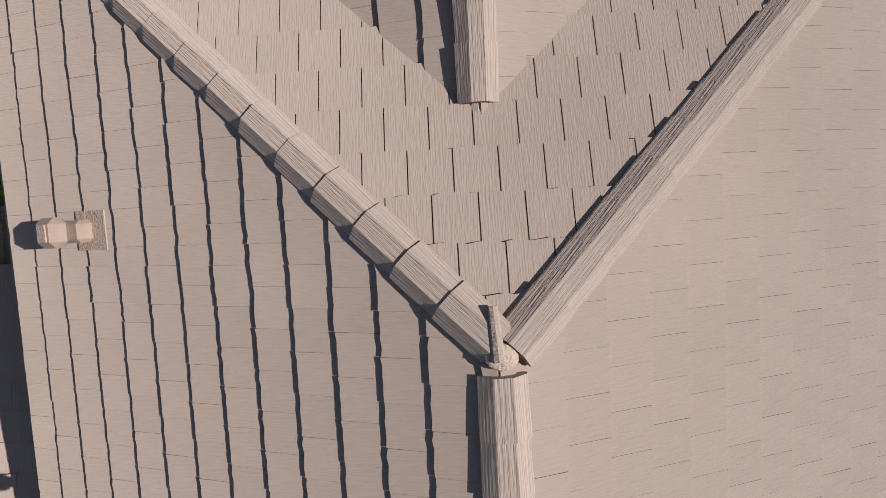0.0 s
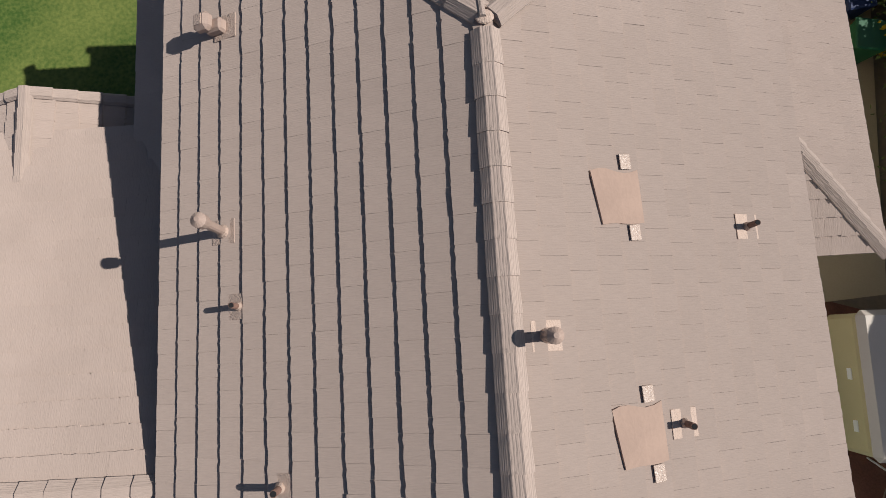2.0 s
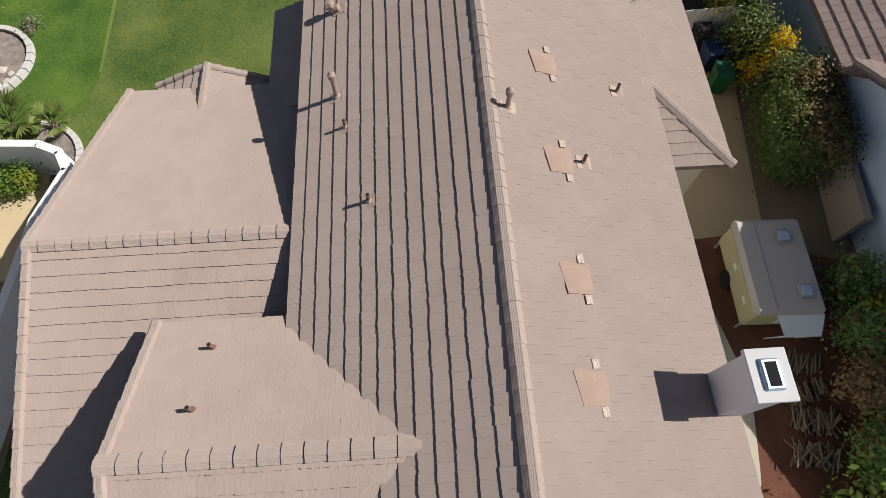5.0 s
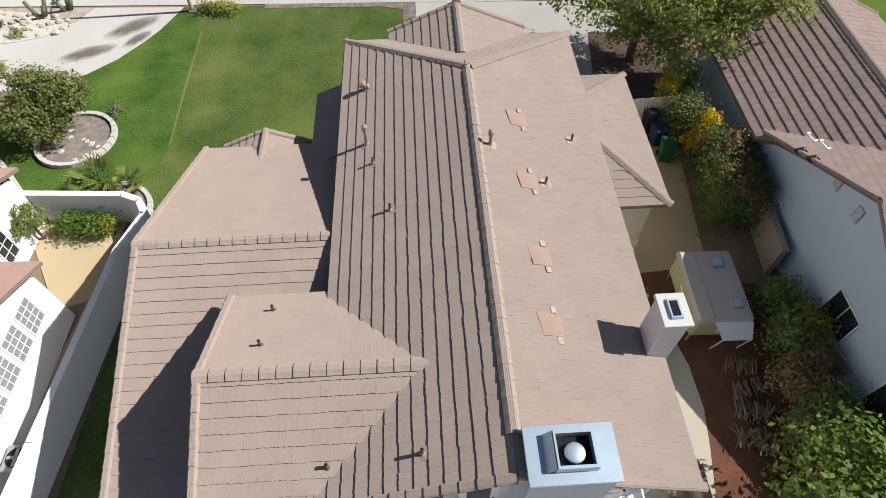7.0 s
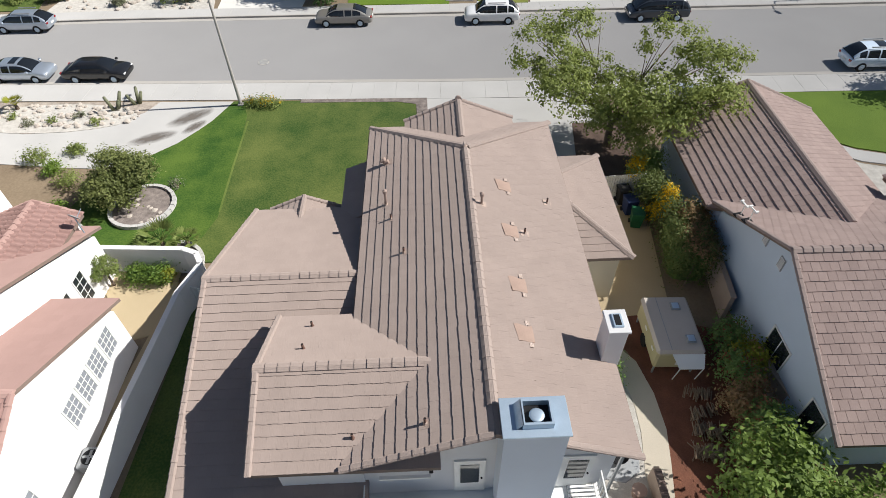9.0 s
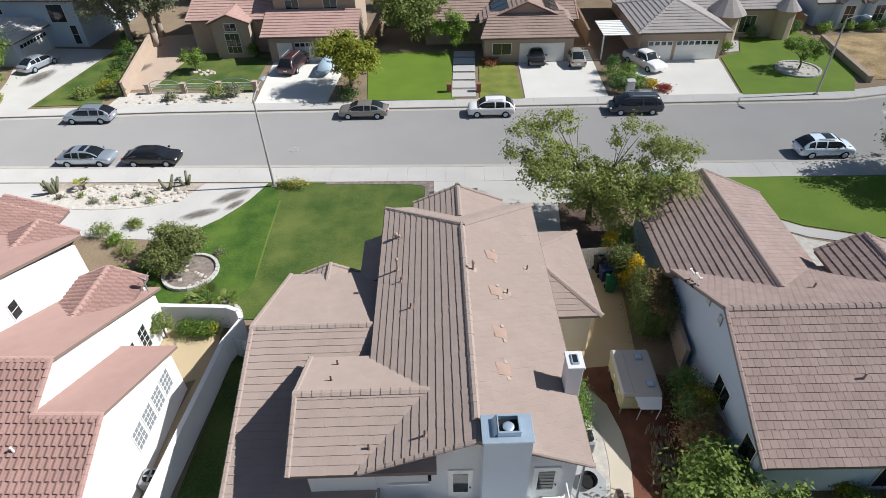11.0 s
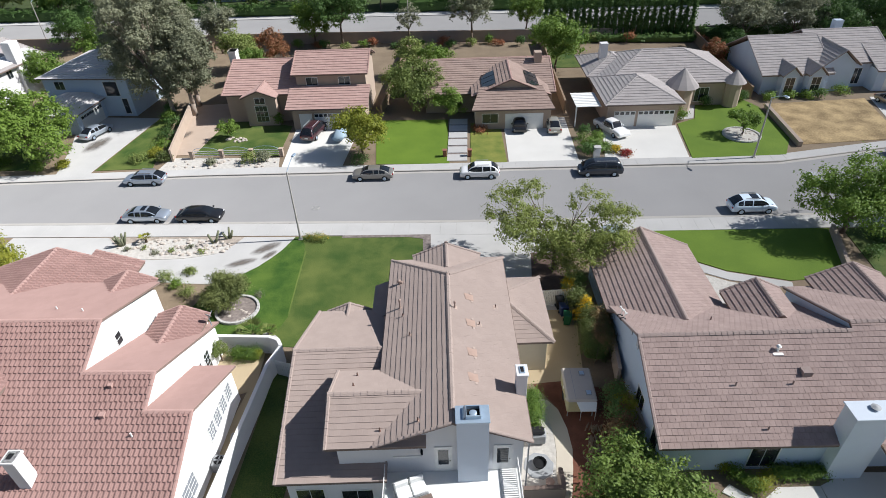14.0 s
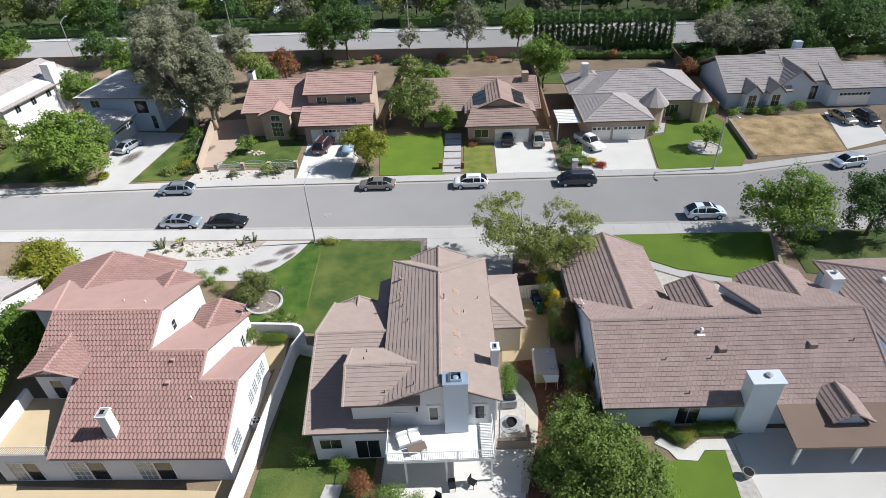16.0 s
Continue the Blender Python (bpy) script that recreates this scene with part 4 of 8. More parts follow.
def brown_house():
    H = thing("house", pose(12.2, -4.5, 0, 0, 0, 2.2), "single-storey pale blue-grey house with a brown tile roof", "house")
    R = Roof(H, BROWN_TILE, BROWN_CAP, course=0.37, width=0.34, lift=0.042, gap=0.006)
    s, zr = 0.48, 5.9
    gable_planes(R, "x", 0.0, 13.1, 0.0, 6.1, 5.8, zr, s, rakes=(1, 0))
    # the raised end: its back slope runs on in the same plane to a higher ridge
    zh, yh, xe = zr + 0.24, 0.5, 21.0
    R.plane([(13.1, -6.1, zr - 6.1 * s), (xe, -6.1, zr - 6.1 * s), (xe, yh, zh), (13.1, yh, zh)], whole=(0.0, -6.1, zr - 6.1 * s))
    R.plane([(13.1, 7.2, 3.38), (xe, 7.2, 3.38), (xe, yh, zh), (13.1, yh, zh)])
    R.caps((13.1, yh, zh), (xe, yh, zh), half=0.16)
    R.caps((xe, -6.1, zr - 6.1 * s), (xe, yh, zh), half=0.12, left=0.3, right=0.3)
    R.caps((13.1, 7.2, 3.38), (13.1, yh, zh), half=0.12, left=0.3, right=0.3)
    wedge(H, "gable_wall", 13.2, 13.45, [(-0.2, 5.4), (6.9, 2.6), (6.9, 3.3), (yh, zh - 0.22), (-0.2, 5.75)], BLUEGREY)
    # wing with the garage
    R.plane([(-0.2, 5.75, 2.815), (-0.2, 13.6, 2.815), (4.1, 13.6, 4.75), (4.1, 2.2, 4.75)])
    R.plane([(8.3, 2.2, 2.86), (8.3, 13.6, 2.86), (4.1, 13.6, 4.75), (4.1, 2.2, 4.75)])
    R.caps((4.1, 13.62, 4.75), (4.1, 2.5, 4.75), half=0.16)
    R.caps((-0.2, 13.6, 2.815), (4.05, 13.6, 4.75), half=0.13)
    R.caps((8.3, 13.6, 2.86), (4.15, 13.6, 4.75), half=0.13)
    # small front gables
    gable_planes(R, "y", 2.4, 6.4, 10.3, 2.3, 1.9, 4.95, 0.5, rakes=(0, 1))
    gable_planes(R, "y", 2.9, 7.9, 17.95, 3.0, 2.4, 5.0, 0.45, rakes=(0, 1))
    R.finish("brown flat tile roof with stepped ridges", "weathered brown concrete roof tiles in courses")
    body(H, "wall", 0.35, 20.7, -5.5, 5.4, 0, 2.95, BLUEGREY)
    wedge(H, "gable_wall", 20.4, 20.7, [(-5.5, 2.9), (6.6, 2.9), (6.6, 3.35), (0.5, 5.85), (-5.5, 2.98)], BLUEGREY)
    wedge(H, "gable_wall", 0.35, 0.6, [(-5.5, 2.9), (5.3, 2.9), (0, zr - 0.25)], BLUEGREY)
    body(H, "wall", 0.3, 8.0, 5.4, 13.2, 0, 2.75, BLUEGREY, "y", 4.5)
    body(H, "wall", 8.6, 12.0, 5.4, 6.1, 0, 2.9, BLUEGREY)
    body(H, "wall", 15.3, 20.1, 5.4, 7.6, 0, 3.4, BLUEGREY, "y", 4.8)
    zc = 5.35
    # the bluish shade of this white chimney is in its colour
    ch = part("chimney", boxes((9.98, 12.12, -6.25, -5.12, 0, zc), (9.88, 12.22, -6.34, -5.03, zc, zc + 0.10), bevel=0.012), SKYTINTED, H, "broad white stucco chimney tinted with blue sky shade")
    fl = bmesh.new()
    tube(fl, (11.25, -5.6, zc + 0.05), (11.25, -5.6, zc + 0.24), 0.16)
    tube(fl, (11.25, -5.6, zc + 0.24), (11.25, -5.6, zc + 0.32), 0.26, 0.05)
    part("flue_cap", fl, GREYPAINT, ch, "round metal flue cap")
    # patio cover
    pc = bmesh.new()
    w = [pc.verts.new(p) for p in ((12.3, -5.6, 3.05), (27.5, -5.6, 3.05), (27.5, -9.5, 2.7), (12.1, -9.5, 2.7))]
    f = pc.faces.new(w)
    r = bmesh.ops.extrude_face_region(pc, geom=[f])
    bmesh.ops.translate(pc, verts=[v for v in r["geom"] if isinstance(v, bmesh.types.BMVert)], vec=(0, 0, -0.16))
    bmesh.ops.recalc_face_normals(pc, faces=pc.faces)
    pcover = part("patio_cover", pc, PATHCOVER, H, "flat brown rolled patio roof")
    for x in (12.9, 17.0, 21.0, 25.0):
        part("post", boxes((x - 0.09, x + 0.09, -9.0, -8.82, 0, 2.6)), WHITE, pcover)
    D = Roof(H, BROWN_TILE, BROWN_CAP, course=0.33, width=0.30)
    gable_planes(D, "y", -7.9, -5.0, 16.6, 1.4, 1.4, 4.0, 0.58, rakes=(1, 0))
    D.finish("small brown tiled gable over the patio roof", "brown concrete roof tiles")
    wedge(H, "gable_wall", -7.7, -5.8, [(15.4, 2.7), (17.8, 2.7), (16.6, 3.8)], BLUEGREY, axis="y")
    for x, y, k in ((8.17, -1.07, 0), (9.4, -2.3, 1), (16.14, -2.16, 1), (5.1, -2.96, 2), (8.44, -2.96, 2), (19.25, -1.96, 2), (6.29, -5.26, 2), (5.6, 2.4, 2), (16.0, 1.6, 2)):
        zz = zr - s * abs(y)
        bm = bmesh.new()
        if k == 1:
            box(bm, x - 0.28, x + 0.28, y - 0.3, y + 0.2, zz - 0.1, zz + 0.24)
            part("roof_vent", bm, BROWN_CAP, H, "brown box roof vent")
        else:
            tube(bm, (x, y, zz - 0.1), (x, y, zz + 0.36), 0.09 if k == 0 else 0.05)
            if k == 0:
                tube(bm, (x, y, zz + 0.34), (x, y, zz + 0.44), 0.17, 0.08)
                part("flashing", boxes((x - 0.35, x + 0.25, y - 0.34, y - 0.1, zz - 0.16, zz - 0.05)), WHITE, H)
            part("vent_pipe", bm, WHITE if k == 0 else BROWN_CAP, H)
    for yy in (0.5, 1.85):
        v = part("vent", boxes((0.30, 0.36, yy - 0.17, yy - 0.14, 4.3, 4.86), (0.30, 0.36, yy + 0.14, yy + 0.17, 4.3, 4.86), (0.33, 0.36, yy - 0.14, yy + 0.14, 4.3, 4.86)), GREYPAINT, H, "slatted gable vent")
        for k in range(7):
            part("slat", boxes((0.30, 0.33, yy - 0.14, yy + 0.14, 4.32 + k * 0.077, 4.355 + k * 0.077)), STUCCO, v)
    window(H, pose(0.35, -1.6, 1.2, 0, 0, -90), 1.3, 1.3, 2, 1)
    window(H, pose(0.35, -4.6, 1.0, 0, 0, -90), 0.9, 1.5, 1, 1)
    window(H, pose(6.5, -5.5, 0.3), 1.6, 2.0, 2, 1)
    return H


PATHCOVER = material("rolled_roofing", (0.29, 0.21, 0.165), (0.225, 0.165, 0.13), 0.95, 0.6, 30, 0.5, 0.2)
red_house()
brown_house()


# ---- houses across the road ----
def far_house(name, m, label, tile, cap, wall):
    H = thing("house", m, label, "house")
    return H, Roof(H, tile, cap, course=0.50, width=0.40, lift=0.055)


def garage_door(H, m, w, h, lights=True):
    g = part("garage_door", boxes((-w / 2, w / 2, -0.05, 0.02, 0, h)), WHITE, H, "white sectional garage door")
    g.matrix_basis = m
    for j in range(4):
        for i in range(int(w / 0.6)):
            x = -w / 2 + (i + 0.5) * w / int(w / 0.6)
            zz = h * (j + 0.5) / 4
            part("panel", boxes((x - 0.24, x + 0.24, -0.065, -0.05, zz - 0.19, zz + 0.19)), GLASS if (lights and j == 3) else WHITE, g)


def far_houses():
    # pink-roofed two-storey house
    H, R = far_house("house", pose(-22, 43, 0, 0, 0, 1.5), "beige two-storey house with a pink tile roof", PINK_TILE, RED_CAP, BEIGE)
    gable_planes(R, "x", 0.0, 10.3, 6.0, 4.6, 4.6, 8.0, 0.40)
    gable_planes(R, "x", -9.5, 1.0, 7.5, 7.2, 5.0, 6.6, 0.36)
    R.plane([(-0.4, -2.8, 3.0), (10.5, -2.8, 3.0), (10.5, 1.6, 4.6), (-0.4, 1.6, 4.6)])
    gable_planes(R, "y", -1.0, 4.0, -4.2, 2.4, 2.4, 5.0, 0.40)
    R.finish("pink clay tile roof in two levels", "pink clay roof tiles in courses")
    body(H, "wall", 0.5, 9.9, 1.9, 10.2, 0, 6.1, BEIGE, "x", 7.75)
    body(H, "wall", -9.2, 0.5, 1.0, 12.0, 0, 4.2, BEIGE)
    body(H, "wall", 0.3, 10.0, -2.2, 2.0, 0, 3.1, BEIGE)
    body(H, "wall", -6.3, -2.1, -0.6, 1.2, 0, 3.9, BEIGE, "y", 4.8)
    part("chimney", boxes((-10.2, -9.2, 8.0, 9.4, 0, 7.6), (-10.25, -9.15, 7.95, 9.45, 7.3, 7.6)), STUCCO, H, "pale stucco chimney")
    garage_door(H, pose(5.6, -2.2, 0), 4.8, 2.2)
    garage_door(H, pose(9.0, -2.2, 0), 1.6, 2.2)
    part("door", boxes((1.2, 2.9, -2.26, -2.18, 0, 2.2)), WHITE, H, "white double front door")
    window(H, pose(-4.2, -0.6, 0.6), 1.6, 2.2, 3, 3)
    window(H, pose(-4.2, -0.6, 3.1), 1.3, 0.8, 2, 1)
    for x in (2.6, 7.0):
        window(H, pose(x, 1.9, 4.6), 1.5, 1.0, 2, 1)
    # low house with dark solar panels
    H, R = far_house("house", pose(2.0, 42, 0, 0, 0, 1.5), "low beige house with a tan tile roof and solar panels", TAN_TILE, PINK_TILE, BEIGE)
    gable_planes(R, "x", -6.5, 11.5, 10.5, 7.5, 5.5, 5.4, 0.33)
    R.plane([(0.0, -2.8, 2.9), (10.6, -2.8, 2.9), (9.4, 1.5, 4.4), (1.2, 1.5, 4.4)])
    gable_planes(R, "y", 0.8, 9.0, 5.3, 5.2, 5.2, 5.6, 0.42, rakes=(1, 0))
    R.finish("weathered tan tile roof with a Dutch gable", "tan clay roof tiles in courses")
    body(H, "wall", 0.5, 10.2, -2.1, 4.0, 0, 2.9, BEIGE)
    body(H, "wall", -6.2, 11.2, 4.0, 15.5, 0, 3.0, BEIGE)
    wedge(H, "gable_wall", 1.2, 1.6, [(1.0, 3.6), (9.6, 3.6), (5.3, 5.4)], BEIGE, axis="y")
    garage_door(H, pose(6.8, -2.1, 0), 4.9, 2.1, False)
    window(H, pose(2.4, -2.1, 0.9), 2.0, 1.2, 2, 1)
    part("chimney", boxes((9.2, 10.2, 9.0, 10.2, 3.0, 6.4)), BEIGE, H, "grey-beige chimney")
    for sgn in (-1, 1):
        for k in range(3):
            bm = boxes((-0.95, 0.95, -0.8, 0.8, 0.0, 0.05))
            pnl = part("solar_panel", bm, GLASS, H, "dark solar panel")
            pnl.matrix_basis = pose(5.3 + sgn * 2.9, 2.4 + k * 1.75, 5.6 - 0.42 * 2.9 + 0.08, 0, sgn * 22.8, 0)
    # grey hipped house with turrets
    H, R = far_house("house", pose(19, 42, 0, 0, 0, 1.5), "low grey-roofed house with conical turrets and a triple garage", GREY_TILE, GREY_TILE, CREAM)
    hip_planes(R, -0.2, 9.8, -2.6, 8.0, 3.2, 0.40)
    hip_planes(R, 1.0, 19.6, 4.0, 17.0, 3.4, 0.42)
    hip_planes(R, -0.5, 8.0, 8.0, 17.5, 3.3, 0.42)
    R.finish("hipped grey-brown tile roof", "grey-brown concrete roof tiles in courses")
    body(H, "wall", 0.4, 9.3, -1.9, 7.5, 0, 3.2, BEIGE)
    body(H, "wall", 1.6, 19.0, 4.6, 16.4, 0, 3.4, BEIGE)
    garage_door(H, pose(2.6, -1.9, 0), 2.7, 2.1)
    garage_door(H, pose(6.6, -1.9, 0), 4.6, 2.1)
    for x, y, r, h in ((11.3, 3.6, 2.2, 2.3), (18.6, 4.4, 1.5, 1.6)):
        bm = bmesh.new()
        tube(bm, (x, y, 0), (x, y, 3.5), r * 0.72, seg=10)
        t = part("turret", bm, BEIGE, H, "round bay")
        n = 9
        for k in range(n):
            z0, z1 = 3.3 + h * k / n, 3.3 + h * (k + 1) / n
            bm = bmesh.new()
            tube(bm, (x, y, z0), (x, y, z1 + 0.03), r * (1 - k / n) + 0.05, max(0.02, r * (1 - (k + 1) / n) + 0.02), seg=12)
            part("roof_course", bm, GREY_TILE, t)
    part("chimney", boxes((1.9, 3.0, 12.0, 13.0, 4.0, 6.6)), STUCCO, H, "white chimney")
    window(H, pose(14.6, 4.6, 0.6), 1.8, 1.9, 3, 1)
    # side cover of white slats
    for k in range(9):
        part("slat", boxes((-3.6 + 0.0, -0.4, -1.6 + k * 0.55, -1.15 + k * 0.55, 2.7, 2.76)), WHITE, H)
    part("post", boxes((-3.6, -3.45, -1.5, -1.35, 0, 2.7)), WHITE, H)
    # blue-grey house with small gables
    H, R = far_house("house", pose(43, 50, 0, 0, 0, 2.5), "pale blue-grey house with steep small gables", GREY_TILE, GREY_TILE, BLUEGREY)
    gable_planes(R, "x", -0.5, 9.5, 7.0, 7.0, 6.0, 6.4, 0.50)
    gable_planes(R, "x", 8.0, 19.0, 8.5, 6.5, 6.0, 6.6, 0.46)
    gable_planes(R, "x", 15.5, 25.5, 5.5, 5.5, 5.0, 5.2, 0.40)
    gable_planes(R, "y", -1.0, 4.0, 3.2, 1.3, 1.3, 4.3, 0.95)
    gable_planes(R, "y", -1.0, 4.0, 6.8, 1.3, 1.3, 4.3, 0.95)
    gable_planes(R, "y", 0.5, 8.0, 10.5, 2.6, 2.6, 5.9, 0.8)
    R.finish("grey-brown tile roof with small front gables", "grey-brown concrete roof tiles in courses")
    body(H, "wall", 0, 9.3, 0.6, 12.4, 0, 3.2, BLUEGREY, "x", 6.1)
    body(H, "wall", 8.4, 18.6, 2.4, 14, 0, 3.6, BLUEGREY)
    body(H, "wall", 15.8, 25.2, 0.4, 10, 0, 3.0, BLUEGREY)
    for x in (3.2, 6.8):
        body(H, "wall", x - 1.05, x + 1.05, -0.7, 0.8, 0, 3.1, BLUEGREY, "y", 4.1)
        window(H, pose(x, -0.7, 0.7), 1.2, 2.0, 2, 2)
    body(H, "wall", 8.3, 12.7, 0.9, 2.6, 0, 3.8, BLUEGREY, "y", 5.6)
    garage_door(H, pose(19.5, 0.4, 0), 4.8, 2.2)
    window(H, pose(14.0, 2.4, 0.5), 1.6, 2.2, 3, 1)
    part("chimney", boxes((13.0, 14.2, 9.0, 10.0, 5.0, 7.6)), BLUEGREY, H, "pale blue-grey chimney")
    # pale grey two-storey house behind tall trees
    H, R = far_house("house", pose(-58.6, 47.2, 0, 0, 0, -3), "pale grey two-storey house half hidden by trees", LIGHT_TILE, LIGHT_TILE, BLUEGREY)
    hip_planes(R, -0.5, 13.0, -0.5, 12.5, 5.6, 0.34)
    hip_planes(R, 1.0, 8.6, -7.0, 2.0, 2.8, 0.34)
    R.finish("pale grey tile roof", "pale grey concrete roof tiles in courses")
    body(H, "wall", 0, 12.5, 0, 12, 0, 5.6, BLUEGREY)
    body(H, "wall", 1.5, 8.1, -6.5, 1.0, 0, 2.8, BLUEGREY)
    window(H, pose(10.0, 0, 3.0), 2.0, 2.0, 1, 1)
    window(H, pose(2.4, 0, 3.9), 1.4, 1.1, 2, 1)
    window(H, pose(11.4, 0, 0.4), 0.8, 2.2, 1, 2)
    garage_door(H, pose(8.1, -3.2, 0, 0, 0, 90), 4.8, 2.2)
    # white house at the side
    H, R = far_house("house", pose(-79.5, 46, 0, 0, 0, -6), "white two-storey house with a grey roof", GREY_TILE, GREY_TILE, STUCCO)
    gable_planes(R, "y", -2.0, 16.0, 5.0, 6.5, 6.5, 7.6, 0.38)
    R.finish("grey tile roof", "grey concrete roof tiles in courses")
    body(H, "wall", -0.8, 10.8, -1.4, 15.4, 0, 5.6, STUCCO, "y", 7.3)
    part("chimney", boxes((9.9, 11.4, 10, 11.8, 0, 8.4)), STUCCO, H, "white chimney")
    for yy in (1.5, 5.0, 8.5):
        window(H, pose(10.8, yy, 3.6, 0, 0, 90), 1.0, 1.2, 2, 1)
    # roofs beyond the wide road
    for x, y, w in ((-62, 118, 14), (-30, 122, 16), (-6, 126, 15), (22, 121, 16), (52, 124, 15), (-92, 120, 15)):
        H, R = far_house("house", pose(x, y, 0, 0, 0, 2), "pale distant house with a grey roof", GREY_TILE, GREY_TILE, BLUEGREY)
        R.course, R.width = 0.6, 0.7
        hip_planes(R, 0, w, 0, 11, 4.2, 0.4)
        R.finish("grey tile roof", "grey roof tiles")
        body(H, "wall", 0.6, w - 0.6, 0.6, 10.4, 0, 4.2, BLUEGREY)
        for k in range(3):
            window(H, pose(2.5 + k * (w - 5) / 2, 0.6, 1.4), 1.4, 1.3, 2, 1)


far_houses()

# ---- details of the taupe house ----
def on_roof(x, y):
    """A pose in the house frame on the main slopes, with z along the slope's normal and x down it."""
    s = 1 if x > 0 else -1
    return Matrix.Translation((x, y, 7.62 - 0.42 * abs(x) + 0.02)) @ Matrix.Rotation(radians(22.78) * s, 4, "Y")


def flashing(parent, m, w, d, mat=None):
    f = part("flashing", boxes((-w / 2, w / 2, -d / 2, d / 2, 0.0, 0.012), bevel=0.003), mat or MASTIC, parent, "smeared clay-coloured flashing")
    f.matrix_basis = m
    return f


def roof_pipe(x, y, z, height, r, label, mat, cap=False, base=True):
    P = thing("vent_pipe", HOUSE.matrix_basis @ Matrix.Translation((x, y, z)), label, "vent pipe", "roof vent pipes")
    bm = bmesh.new()
    tube(bm, (0, 0, -0.05), (0, 0, height), r, r, 12)
    part("pipe", bm, mat, P)
    bm = bmesh.new()
    tube(bm, (0, 0, 0.0), (0, 0, 0.09), r * 1.7, r * 1.05, 12)
    part("collar", bm, MASTIC if base else mat, P)
    if cap:
        bm = bmesh.new()
        tube(bm, (0, 0, height - 0.02), (0, 0, height + 0.10), r * 1.55, r * 1.6, 14)
        tube(bm, (0, 0, height + 0.10), (0, 0, height + 0.15), r * 1.6, r * 0.5, 14)
        part("cap", bm, mat, P)
    else:
        bm = bmesh.new()
        # closed black disc gives the pipe end its inner shade by colour
        tube(bm, (0, 0, height), (0, 0, height + 0.004), r * 0.8, r * 0.8, 12)
        part("opening", bm, DARK, P)
    if base:
        flashing(P, Matrix.Rotation(radians(22.78) * (1 if x > 0 else -1), 4, "Y"), 0.34, 0.30)
    return P


def roof_details():
    zz = lambda x: 7.62 - 0.42 * abs(x) + 0.01
    roof_pipe(-3.15, -1.79, zz(3.15), 0.62, 0.055, "tall capped round vent pipe painted taupe", PIPE, True)
    roof_pipe(-2.94, -2.70, zz(2.94), 0.24, 0.035, "short rusty vent pipe on the tiled slope", RUSTY)
    roof_pipe(-2.42, -4.68, zz(2.42), 0.26, 0.04, "short rusty vent pipe on the tiled slope", RUSTY)
    roof_pipe(-1.77, -11.29, zz(1.77), 0.28, 0.04, "short rusty vent pipe near the rake", RUSTY)
    roof_pipe(0.41, -3.23, zz(0.41), 0.40, 0.05, "capped round vent pipe beside the ridge", PIPE, True)
    roof_pipe(3.06, -2.10, zz(3.06), 0.26, 0.035, "short rusty vent pipe on the sunny slope", RUSTY)
    roof_pipe(1.87, -4.21, zz(1.87), 0.26, 0.035, "short rusty vent pipe on the sunny slope", RUSTY)
    w2f = lambda y: 6.92 - 0.42 * abs(y + 9.35) + 0.01
    roof_pipe(-5.40, -7.31, w2f(-7.31), 0.24, 0.04, "short rusty vent pipe on the side wing", RUSTY, base=False)
    roof_pipe(-5.44, -8.52, w2f(-8.52), 0.24, 0.04, "short rusty vent pipe on the side wing", RUSTY, base=False)
    roof_pipe(-3.81, -11.25, w2f(-11.25), 0.24, 0.04, "short rusty vent pipe on the side wing", RUSTY, base=False)
    # squat hooded vent
    V = thing("roof_vent", HOUSE.matrix_basis @ on_roof(-3.22, 0.84), "squat hooded roof vent painted pale taupe", "roof vent")
    flashing(V, Matrix.Translation((0.1, 0, 0)), 0.34, 0.32)
    bm = boxes((-0.12, 0.14, -0.09, 0.09, 0, 0.14), bevel=0.03)
    part("neck", bm, PIPE, V)
    bm = boxes((-0.17, 0.07, -0.12, 0.12, 0.14, 0.30), bevel=0.05)
    hood = part("hood", bm, PIPE, V, "rounded pale hood")
    part("lip", boxes((-0.10, 0.0, -0.07, 0.07, 0.30, 0.312), bevel=0.004), MASTIC, hood)
    # four flat clay-coloured panels with shiny strips above and below
    for y, dx in ((-1.82, 0.0), (-4.27, -0.02), (-6.76, -0.07), (-8.67, -0.12)):
        x = 1.35 + dx
        P = thing("roof_panel", HOUSE.matrix_basis @ on_roof(x, y) @ pose(0, 0, 0.012, 0, 0, 3), "flat clay-coloured roof panel with mastic strips", "roof panel", "roof panels")
        bm = bmesh.new()
        n = 6
        g = [[bm.verts.new(((-0.29 + 0.58 * i / n) * (0.94 + 0.14 * j / n) + 0.03 * (1 - j / n), -0.29 + 0.58 * j / n + 0.03 * math.sin(i * 1.1) * (1 if j == n else 0.3), 0.006 + 0.022 * math.sin(math.pi * i / n) * math.sin(math.pi * j / n))) for j in range(n + 1)] for i in range(n + 1)]
        for i in range(n):
            for j in range(n):
                bm.faces.new((g[i][j], g[i + 1][j], g[i + 1][j + 1], g[i][j + 1]))
        r = bmesh.ops.extrude_face_region(bm, geom=list(bm.faces))
        bmesh.ops.translate(bm, verts=[v for v in r["geom"] if isinstance(v, bmesh.types.BMVert)], vec=(0, 0, -0.02))
        bmesh.ops.recalc_face_normals(bm, faces=bm.faces)
        part("panel", bm, PATCH, P)
        for yy in (0.39, -0.39):
            s = part("strip", boxes((0.09, 0.23, -0.085, 0.085, 0.0, 0.012), bevel=0.004), FOIL, P, "crumpled shiny mastic strip")
            s.matrix_basis = Matrix.Translation((0, yy, 0.0))
